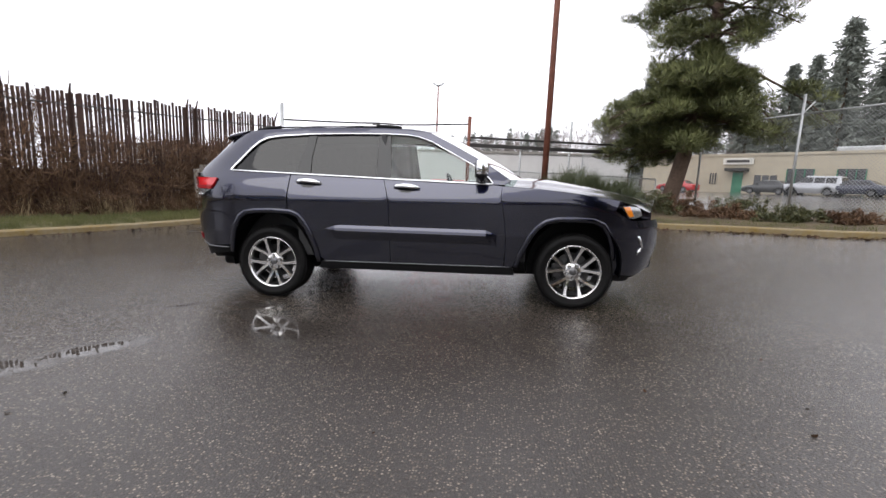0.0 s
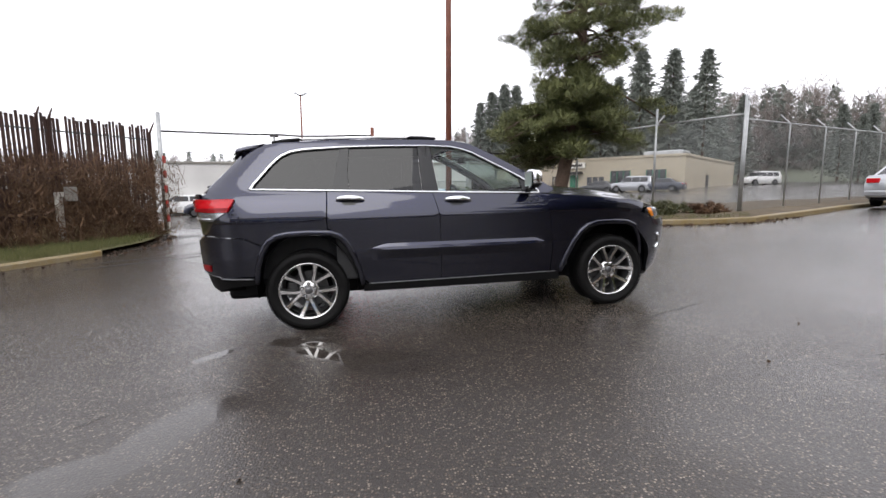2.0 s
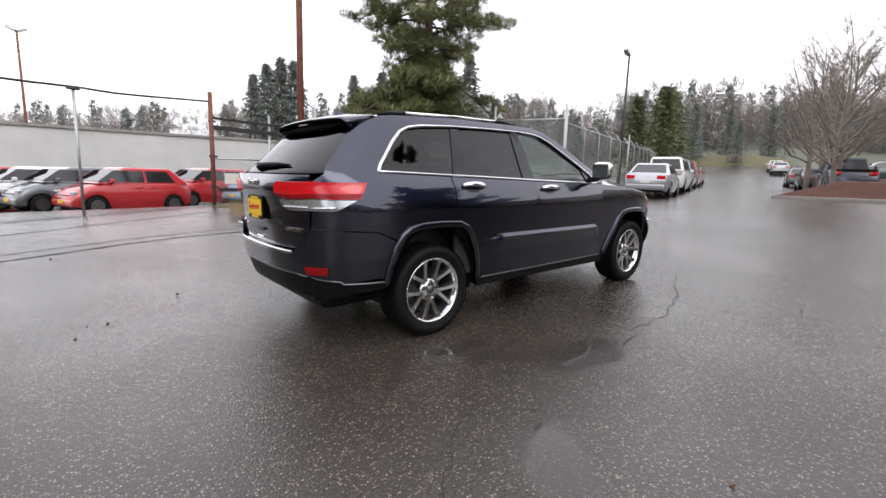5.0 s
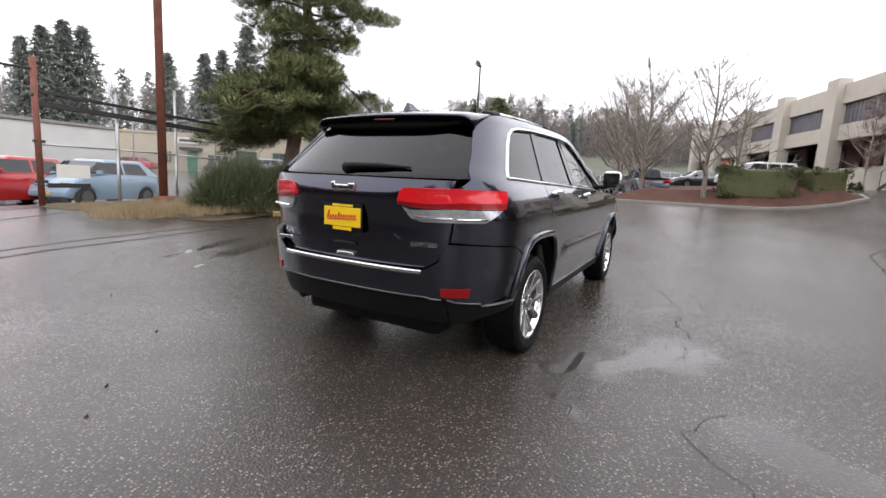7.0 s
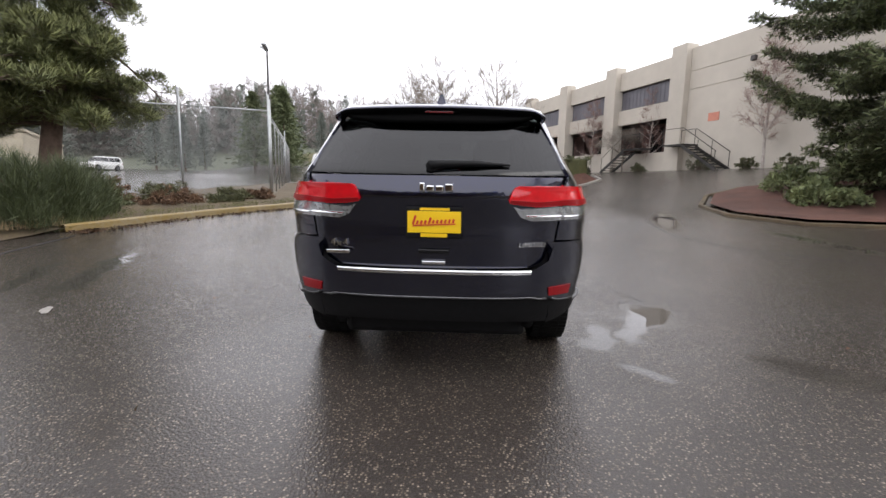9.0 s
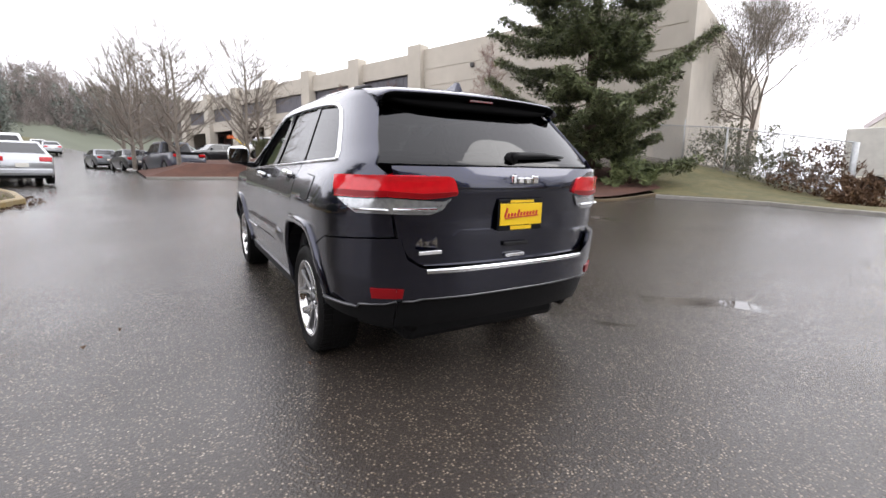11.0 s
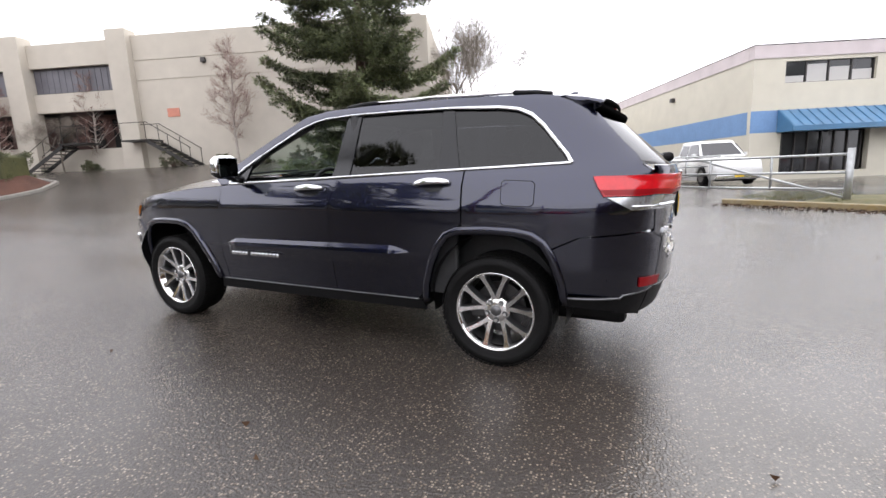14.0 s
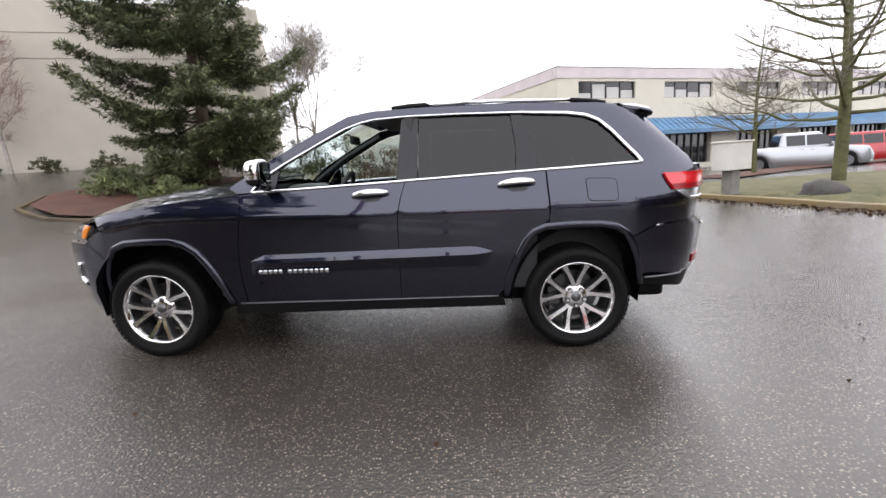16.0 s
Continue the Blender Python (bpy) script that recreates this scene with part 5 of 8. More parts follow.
for i, (x, y, h) in enumerate([(49, 21.0, 9.6), (52, 22.8, 10.4), (56, 24.0, 10.8), (60, 25.6, 10.2), (64, 27.0, 11.0), (52, 26.0, 9.6)]):
    m_ = pose(x, y, hz(x, y) - 0.2, 0, 0, 77 * i) @ Matrix.Diagonal((h / 10 * 1.25, h / 10 * 1.25, h / 10, 1))
    if rp0 is None:
        rp0 = empty("roadside_pine", m_, "full green pine beside the rising street", "tree", "roadside pines")
        part("trunk", tube([(0, 0, -1), (0, 0, 9)], [0.2, 0.03], 6), M_BARK, rp0)
        tagged(mesh_ob("crown", pv, pf, M_ROADPINE, rp0), kind="stuff")
    else:
        copy_thing(rp0, m_).matrix_world = m_
gb = bmesh.new()
g_rows = []
for t in np.linspace(0, 1, 9):
    p = np.array([93.0, 39.0]) + (np.array([100.0, 20.0]) - np.array([93.0, 39.0])) * t
    g_rows.append([gb.verts.new((p[0] + d_, p[1] + d_ * 0.3, hz(*p) - 0.3 + u_ * (0.6 + 0.4 * math.sin(t * math.pi)))) for d_, u_ in ((0, 0.0), (6, 1.6), (13, 3.2), (24, 3.6))])
for a, b in zip(g_rows, g_rows[1:]):
    for j in range(3):
        gb.faces.new((a[j], b[j], b[j + 1], a[j + 1]))
tagged(part("bank_street_end", gb, M_LAWN, smooth=True), "grass bank closing the far end of the street", "grass bank", kind="structure")
hl = bmesh.new()
rows_ = []
for a in np.linspace(-0.25, 2.3, 60):
    for_r = [(95, 0), (130, 5), (180, 15), (300, 22)]
    rows_.append([hl.verts.new((math.cos(a) * r, math.sin(a) * r, hz(math.cos(a) * 90, math.sin(a) * 90) - 1.0 + h * (0.55 + 0.45 * smoothstep(1.7, 0.2, a)))) for r, h in for_r])
for a, b in zip(rows_, rows_[1:]):
    for j in range(3):
        hl.faces.new((a[j], a[j + 1], b[j + 1], b[j]))
tagged(part("hillside", hl, M_HILL, smooth=True), "wooded far hillside", "hill", kind="structure")

bed("bed_office", [(-11.0, -16.4), (-16.2, -19.4), (-24, -22.0), (-24, -20.6), (-16.5, -17.6), (-11.6, -14.6)], M_MULCH, 0.05, "strip of red bark mulch before the office", "planting bed")

# ---- street furniture by the cream building ----
mb = empty("mailbox_unit", pose(-7.35, -7.5, hz(-7.35, -7.5) + 0.1, 0, 0, 202), "pale grey cluster mailbox on a concrete pedestal", "mailbox")
part("pedestal", box((-0.14, -0.14, 0), (0.14, 0.14, 0.62), bevel=0.02), M_CONCRETE, mb)
cab = part("cabinet", box((-0.40, -0.22, 0.6), (0.40, 0.22, 1.25), bevel=0.02), M_WHITE_PAINT, mb)
for i in range(2):
    for j in range(4):
        d_ = part("mail_door", box((-0.36 + i * 0.37, 0.22, 0.64 + j * 0.148), (-0.01 + i * 0.37, 0.232, 0.775 + j * 0.148), bevel=0.004), M_WHITE_PAINT, cab)
part("roof", box((-0.43, -0.25, 1.25), (0.43, 0.25, 1.29), bevel=0.01), M_WHITE_PAINT, mb)


def hydrant(at):
    h = empty("fire_hydrant", pose(*at), "yellow painted fire hydrant on the verge", "hydrant")
    bm = bmesh.new()
    add_tube(bm, [(0, 0, 0), (0, 0, 0.06), (0, 0, 0.061), (0, 0, 0.52), (0, 0, 0.53), (0, 0, 0.58), (0, 0, 0.66), (0, 0, 0.72)], [0.17, 0.17, 0.11, 0.11, 0.15, 0.15, 0.10, 0.03], 14)
    part("barrel", bm, M_YELLOW, h, smooth=False)
    for a in (0, 90, 180):
        part("nozzle", tube([(0, 0, 0.42), (math.cos(radians(a)) * 0.2, math.sin(radians(a)) * 0.2, 0.42)], 0.06, 10), M_YELLOW, h)


hydrant((-0.1, -15.6, hz(-0.1, -15.6)))
for x, y, hh in ((1.4, -16.6, 1.9), (-0.9, -15.6, 1.5)):
    gpst = empty("gate_post", pose(x, y, hz(x, y)), "thick galvanised pipe gate post", "gate post")
    part("post", tube([(0, 0, -0.1), (0, 0, hh)], 0.09, 12), M_GALV, gpst, smooth=True)


def swing_gate(a, b, label):
    """A pipe barrier gate: post, two long rails and a falling brace."""
    a, b = np.array(a, float), np.array(b, float)
    g = empty("pipe_gate", pose(a[0], a[1], hz(*a), 0, 0, math.degrees(math.atan2(b[1] - a[1], b[0] - a[0]))), label, "gate")
    ln = np.linalg.norm(b - a)
    part("post", tube([(0, 0, -0.1), (0, 0, 1.25)], 0.07, 10), M_GALV, g, smooth=True)
    for z in (1.12, 0.72, 0.35):
        part("rail", tube([(0, 0, z), (ln, 0, z)], 0.03, 8), M_GALV, g, smooth=True)
    part("brace", tube([(0, 0, 0.15), (ln * 0.72, 0, 1.1)], 0.028, 8), M_GALV, g, smooth=True)
    for x in (0.33, 0.66, 1.0):
        part("upright", tube([(ln * x, 0, 0.3), (ln * x, 0, 1.14)], 0.03, 8), M_GALV, g, smooth=True)


swing_gate((-6.3, -9.4), (-2.6, -12.6), "grey pipe barrier gate swung half open")
swing_gate((-1.1, -15.4), (-4.9, -18.5), "grey pipe barrier gate standing open")
rk = bmesh.new()
bmesh.ops.create_icosphere(rk, subdivisions=3, radius=1)
for v in rk.verts:
    v.co *= 1 + 0.30 * noise.noise(v.co * 1.4) + 0.12 * noise.noise(v.co * 5)
    v.co = Vector((v.co.x * 0.62, v.co.y * 0.42, max(-0.1, v.co.z * 0.36)))
rko = part("boulder", rk, M_ROCK, smooth=True)
rko.matrix_world = pose(-8.75, -6.5, hz(-8.75, -6.5) + 0.06, 0, 0, 30)
tagged(rko, "dark landscaping boulder on the lawn", "rock")
tr_ = empty("box_trailer", pose(3.0, -30.5, hz(3, -30.5), 0, 0, 10), "white box trailer parked behind the fence", "trailer")
part("box", box((-3, -1.2, 0.9), (3, 1.2, 3.3), bevel=0.04), M_WHITE_PAINT, tr_)
for x in (-1.8, 1.8):
    for s in (-1, 1):
        part("wheel", tube([(x, s * 1.15, 0.45), (x, s * 0.9, 0.45)], 0.45, 16), M_DARKSTEEL, tr_)
lift = empty("boom_lift", pose(39, -4.2, hz(38, -3), 0, 0, 25) @ Matrix.Scale(0.55, 4), "orange and yellow boom lift in the upper lot", "lift")
part("boom", tube([(-4.5, 0, 1.2), (2.5, 0, 4.4)], 0.16, 8), M_YELLOW, lift)
part("jib", tube([(2.5, 0, 4.4), (4.0, 0, 4.9)], 0.10, 8), M_ORANGE, lift)
part("basket", box((3.9, -0.4, 4.6), (4.7, 0.4, 5.1), bevel=0.05), M_ORANGE, lift)
part("chassis", box((-5.5, -1.1, 0.0), (-2.0, 1.1, 1.3), bevel=0.1), M_ORANGE, lift)

# ---- the sport utility vehicle ----
from mathutils.geometry import delaunay_2d_cdt

M_BODY = mat("dark_blue_grey_metallic_paint", (0.0076, 0.0092, 0.0285), 0.26, metal=0.92, var=0.10, scale=300, coat=1.0, spec=0.3, coat_ior=1.68, blotch=2.0)
M_BLACKGLOSS = mat("gloss_black_trim", (0.008, 0.008, 0.009), 0.16, var=0.2, spec=0.4)
M_PLASTIC = mat("satin_black_plastic", (0.0065, 0.0065, 0.007), 0.5, var=0.3, scale=40, bump=0.15, spec=0.15)
M_UNDER = mat("flat_black_underside", (0.004, 0.004, 0.004), 0.9, var=0.2, spec=0.02)
M_TYRE = mat("black_tyre_rubber", (0.007, 0.0068, 0.0068), 0.62, var=0.35, scale=18, bump=0.35, spec=0.15)
M_CHROME = mat("chrome", (0.78, 0.79, 0.80), 0.09, metal=1.0, var=0.06)
M_ALLOY = mat("polished_alloy", (0.82, 0.81, 0.80), 0.10, metal=1.0, var=0.10, scale=30)
# Mirror colour dimmed to stand for the dark trees it would reflect.
M_MIRROR = mat("reflection_dimmed_mirror", (0.30, 0.32, 0.32), 0.02, metal=1.0, var=0.05)
M_ALLOYDARK = mat("grey_wheel_barrel", (0.09, 0.09, 0.09), 0.4, metal=0.7, var=0.2)
M_REDLENS = mat("red_lamp_lens", (0.56, 0.006, 0.012), 0.25, var=0.2, scale=30, coat=1.0, spec=0.1, coat_ior=1.62)
M_CLEARLENS = mat("clear_lamp_lens", (0.42, 0.43, 0.44), 0.16, metal=0.7, var=0.5, scale=40, coat=1.0)
M_AMBER = mat("amber_lens", (0.75, 0.22, 0.01), 0.12, var=0.15, coat=1.0)
M_TINT = glass_material("privacy_glass", (0.035, 0.037, 0.042), ior=1.54)
M_SATIN = mat("satin_grey_trim", (0.17, 0.17, 0.175), 0.35, metal=0.9, var=0.15)
M_GLASS = glass_material("green_tinted_glass", (0.66, 0.76, 0.72))
M_INTERIOR = mat("dark_cabin_trim", (0.022, 0.022, 0.023), 0.65, var=0.3, scale=20, bump=0.1)
M_HEADLINER = mat("grey_headliner", (0.20, 0.19, 0.18), 0.9, var=0.1)
M_PLATE = mat("yellow_dealer_plate", (0.80, 0.52, 0.01), 0.4, var=0.06)
M_REDINK = mat("red_lettering", (0.50, 0.02, 0.02), 0.5, var=0.1)
M_DIMRED = mat("unlit_brake_lens", (0.09, 0.006, 0.008), 0.2, var=0.2, coat=0.5)
M_DARKRED = mat("dark_red_lens", (0.24, 0.005, 0.008), 0.3, var=0.2, coat=0.5, spec=0.05)

HALF = [(0.25, 0.855), (0.33, 0.875), (0.42, 0.891), (0.60, 0.922), (0.66, 0.933), (0.70, 0.939), (0.80, 0.945), (0.95, 0.955), (1.01, 0.958), (1.03, 0.956), (1.08, 0.941), (1.15, 0.915), (1.21, 0.884), (1.25, 0.858), (1.29, 0.838), (1.64, 0.69), (1.72, 0.635)]
TAIL = [(0.25, 2.27), (0.36, 2.325), (0.46, 2.37), (0.60, 2.402), (0.74, 2.412), (0.90, 2.425), (1.0, 2.43), (1.10, 2.45), (1.16, 2.465), (1.21, 2.455), (1.27, 2.42), (1.60, 2.05), (1.68, 1.95)]
NOSE = [(0.25, 2.20), (0.40, 2.30), (0.60, 2.36), (0.80, 2.37), (0.95, 2.31), (1.02, 2.22), (1.1, 2.1), (1.7, 1.9)]


def half_width(z):
    return np.interp(z, [p[0] for p in HALF], [p[1] for p in HALF])


def rear_shape(z):
    x0 = -1.6 + 0.4 * smoothstep(1.15, 1.32, z)
    return x0, np.interp(z, [p[0] for p in TAIL], [p[1] for p in TAIL]) + x0, 3.2 + 2.4 * smoothstep(1.15, 1.32, z)


def side_map(s, z, out=0.0):
    """A place on the left flank from its run along the side and height; it wraps round the rear and front corners."""
    w = half_width(z) * (1 - 0.018 * smoothstep(1.2, 1.35, z) * ((s + 0.6) / 1.3) ** 2)
    x0, a, n = rear_shape(z)
    if s < x0:
        f = (x0 - s) / a
        r = (abs(math.cos(f)) ** n + abs(math.sin(f)) ** n) ** (-1 / n)
        p = np.array([x0 - a * r * math.sin(f), w * r * math.cos(f), z])
    elif s > 1.25:
        b = np.interp(z, [q[0] for q in NOSE], [q[1] for q in NOSE]) - 1.25
        f = (s - 1.25) / b
        r = (abs(math.cos(f)) ** 2.9 + abs(math.sin(f)) ** 2.9) ** (-1 / 2.9)
        p = np.array([1.25 + b * r * math.sin(f), w * r * math.cos(f), z])
    else:
        p = np.array([s, w, z])
    return p


def rear_map(y, z):
    x0, a, n = rear_shape(z)
    u = min(0.999, abs(y) / half_width(z))
    return np.array([x0 - a * (1 - u ** n) ** (1 / n), y, z])


def glass_map(y, z):
    """The tailgate glass: flatter than the body round it, meeting the pillars at its sides."""
    ye = float(np.interp(z, [1.258, 1.40, 1.53, 1.61], [0.775, 0.712, 0.655, 0.62]))
    xe, xc = rear_map(ye, z)[0], rear_map(0, z)[0]
    return np.array([xc + (xe - xc) * (abs(y) / ye) ** 2.5, y, z])


def run_of_y(y, z):
    """How far round the rear corner the flank has come when it stands y from the middle."""
    lo, hi = -4.0, -1.0
    for _ in range(40):
        m = (lo + hi) / 2
        if side_map(m, z)[1] > y and m > rear_shape(z)[0] - rear_shape(z)[1] * math.pi / 2:
            hi = m
        else:
            lo = m
    return (lo + hi) / 2


def run_of_x(x, z):
    if x > -1.1 and x < 1.25:
        return x
    lo, hi = (-4.0, -1.0) if x < 0 else (1.0, 4.0)
    if x < 0:
        lo = rear_shape(z)[0] - rear_shape(z)[1] * math.pi / 2
    else:
        b = np.interp(z, [q[0] for q in NOSE], [q[1] for q in NOSE]) - 1.25
        hi = 1.25 + b * math.pi / 2
    for _ in range(40):
        m = (lo + hi) / 2
        if side_map(m, z)[0] > x:
            hi = m
        else:
            lo = m
    return (lo + hi) / 2


def resample(poly, step, closed=True):
    out = []
    n = len(poly)
    for i in range(n if closed else n - 1):
        a, b = np.array(poly[i], float), np.array(poly[(i + 1) % n], float)
        m = max(1, int(np.linalg.norm(b - a) / step))
        out += [tuple(a + (b - a) * k / m) for k in range(m)]
    if not closed:
        out.append(tuple(poly[-1]))
    return out


def inside(p, poly):
    c = False
    for i in range(len(poly)):
        (x0, y0), (x1, y1) = poly[i], poly[i - 1]
        if (y0 > p[1]) != (y1 > p[1]) and p[0] < (x1 - x0) * (p[1] - y0) / (y1 - y0) + x0:
            c = not c
    return c


def skin(name, poly, mapf, material, parent, mirror=False, step=0.05, out=0.0, rim=0.02, label="", gap=0.0):
    """A curved body panel cut to an outline, laid on a surface, with a returned edge."""
    if gap:
        c = np.array(poly)
        e1, e0 = np.roll(c, -1, 0) - c, c - np.roll(c, 1, 0)
        area = np.sum(c[:, 0] * np.roll(c[:, 1], -1) - np.roll(c[:, 0], -1) * c[:, 1])
        nn = []
        for a, b in zip(e0, e1):
            a, b = a / (np.linalg.norm(a) + 1e-9), b / (np.linalg.norm(b) + 1e-9)
            m = np.array([-a[1] - b[1], a[0] + b[0]])
            nn.append(m / (np.linalg.norm(m) + 1e-9) * np.sign(area))
        poly = [tuple(v) for v in c + gap * np.array(nn)]
    edge = resample(poly, step)
    pts = list(edge)
    lo, hi = np.min(edge, 0), np.max(edge, 0)
    e = np.array(edge)
    for u in np.arange(lo[0] + step * 0.5, hi[0], step):
        for v in np.arange(lo[1] + step * 0.5, hi[1], step):
            if inside((u, v), edge) and np.min(np.hypot(*(e - (u, v)).T)) > step * 0.45:
                pts.append((u, v))
    n = len(edge)
    res = delaunay_2d_cdt([Vector(p) for p in pts], [(i, (i + 1) % n) for i in range(n)], [list(range(n))], 1, 1e-5)
    co, faces = [tuple(v) for v in res[0]], [list(f) for f in res[2]]
    V_, N_ = [], []
    for u, v in co:
        p = mapf(u, v)
        d = 1e-3
        nrm = np.cross(mapf(u + d, v) - mapf(u - d, v), mapf(u, v + d) - mapf(u, v - d))
        nrm /= np.linalg.norm(nrm) + 1e-12
        V_.append(p)
        N_.append(nrm)
    V_, N_ = np.array(V_), np.array(N_)
    centre = np.array([np.mean(V_[:, 0]) * 0.6, 0, 0.9])
    if np.sum((V_ - centre) * N_) < 0:
        N_ = -N_
    V_ = V_ + (np.array([[out(u, v)] for u, v in co]) if callable(out) else out) * N_
    # boundary of the triangles, for the returned edge
    count = {}
    for f in faces:
        for i in range(len(f)):
            k_ = (f[i], f[(i + 1) % len(f)])
            count[k_] = count.get(k_, 0) + 1
    border = [k_ for k_ in count if (k_[1], k_[0]) not in count]
    base = len(V_)
    V2, N2, F2 = list(V_), list(N_), list(faces)
    for a, b in border:
        i0 = len(V2)
        tan_ = V_[b] - V_[a]
        side_n = np.cross(tan_ / (np.linalg.norm(tan_) + 1e-9), N_[a])
        third = [f for f in faces if a in f and b in f][0]
        if np.dot(side_n, np.mean(V_[third], axis=0) - V_[a]) > 0:
            side_n = -side_n
        for q in (a, b):
            V2 += [V_[q], V_[q] - rim * N_[q]]
            N2 += [side_n, side_n]
        F2.append([i0, i0 + 1, i0 + 3, i0 + 2])
    V2, N2 = np.array(V2), np.array(N2)
    f0 = faces[0]
    flip = np.dot(np.cross(V2[f0[1]] - V2[f0[0]], V2[f0[2]] - V2[f0[0]]), N2[f0[0]]) < 0
    if mirror:
        V2, N2 = V2 * (1, -1, 1), N2 * (1, -1, 1)
        flip = not flip
    if flip:
        F2 = [f[::-1] for f in F2]
    me = bpy.data.meshes.new(name)
    me.from_pydata([tuple(v) for v in V2], [], F2)
    me.materials.append(material)
    me.polygons.foreach_set("use_smooth", [True] * len(me.polygons))
    me.normals_split_custom_set_from_vertices([tuple(v) for v in N2])
    ob = new(name, me)
    ob.parent = parent
    if label:
        ob["label"] = label
    return ob


def grid_skin(name, fn, us, vs, material, parent, label="", rim=0.0):
    V_ = [fn(u, v) for u in us for v in vs]
    m = len(vs)
    F_ = [(i * m + j, i * m + j + 1, (i + 1) * m + j + 1, (i + 1) * m + j) for i in range(len(us) - 1) for j in range(m - 1)]
    ob = mesh_ob(name, V_, F_, material, parent, True)
    if label:
        ob["label"] = label
    return ob


def strip_along(pts3, normals, widths, thick, bm):
    """A moulding along a line: a low flat-topped section with soft edges. pts3 at its middle, cross direction by normals x run."""
    rows = []
    n = len(pts3)
    for i in range(n):
        d = np.array(pts3[min(i + 1, n - 1)]) - np.array(pts3[max(i - 1, 0)])
        d /= np.linalg.norm(d)
        nr = np.array(normals[i])
        c = np.cross(nr, d)
        w = widths[i] if hasattr(widths, "__len__") else widths
        t = thick[i] if hasattr(thick, "__len__") else thick
        rows.append([bm.verts.new(tuple(np.array(pts3[i]) + c * a * w + nr * b * t)) for a, b in ((-0.5, -0.3), (-0.48, 0.55), (-0.3, 1.0), (0.3, 1.0), (0.48, 0.55), (0.5, -0.3))])
    for a, b in zip(rows, rows[1:]):
        for j in range(5):
            bm.faces.new((a[j], b[j], b[j + 1], a[j + 1]))
    bm.faces.new(rows[0])
    bm.faces.new(rows[-1][::-1])


def on_side(u, v, out=0.0, mirror=False):
    p = side_map(u, v)
    d = 1e-3
    n = np.cross(side_map(u + d, v) - side_map(u - d, v), side_map(u, v + d) - side_map(u, v - d))
    n /= np.linalg.norm(n)
    if n[1] < 0 and abs(n[1]) > 0.05:
        n = -n
    if abs(n[1]) <= 0.05 and n[0] > 0 and u < 0:
        n = -n
    p = p + out * n
    k = np.array([1, -1 if mirror else 1, 1])
    return p * k, n * k


def side_strip(name, line, widths, thick, material, parent, mirror, out=0.0, label="", step=0.04):
    pts = resample(line, step, False)
    if hasattr(widths, "__len__"):
        widths = np.interp(np.linspace(0, 1, len(pts)), np.linspace(0, 1, len(widths)), widths)
    pn = [on_side(u, v, out, mirror) for u, v in pts]
    bm = bmesh.new()
    strip_along([p for p, _ in pn], [n for _, n in pn], widths, thick, bm)
    return part(name, bm, material, parent, label, smooth=True)


DLO = [(0.7, 1.175), (0.655, 1.225), (0.6, 1.283), (0.5, 1.347), (0.31, 1.45), (0.1, 1.563), (-0.02, 1.605), (-0.12, 1.624), (-0.35, 1.636), (-0.7, 1.638), (-1.1, 1.632), (-1.4179, 1.616), (-1.5306, 1.597), (-1.6025, 1.56), (-1.6744, 1.485), (-1.765, 1.365), (-1.835, 1.278)]
BELT = [(-1.8379, 1.272), (-1.5195, 1.257), (-1.25, 1.246), (-0.9, 1.232), (-0.32, 1.207), (0.2, 1.186), (0.7, 1.168)]


def sill(x):
    return float(np.interp(x, [p[0] for p in BELT], [p[1] for p in BELT]))


ARCH_R = [(-1.885, 0.47), (-1.862, 0.62), (-1.82, 0.755), (-1.765, 0.845), (-1.70, 0.888), (-1.60, 0.905), (-1.42, 0.909), (-1.23, 0.900), (-1.15, 0.870), (-1.09, 0.80), (-1.035, 0.68), (-0.985, 0.53), (-0.965, 0.40)]
ARCH_F = [(0.905, 0.40), (0.95, 0.53), (1.03, 0.70), (1.10, 0.80), (1.18, 0.858), (1.28, 0.882), (1.45, 0.885), (1.60, 0.876), (1.69, 0.84), (1.745, 0.76), (1.785, 0.64), (1.80, 0.50)]


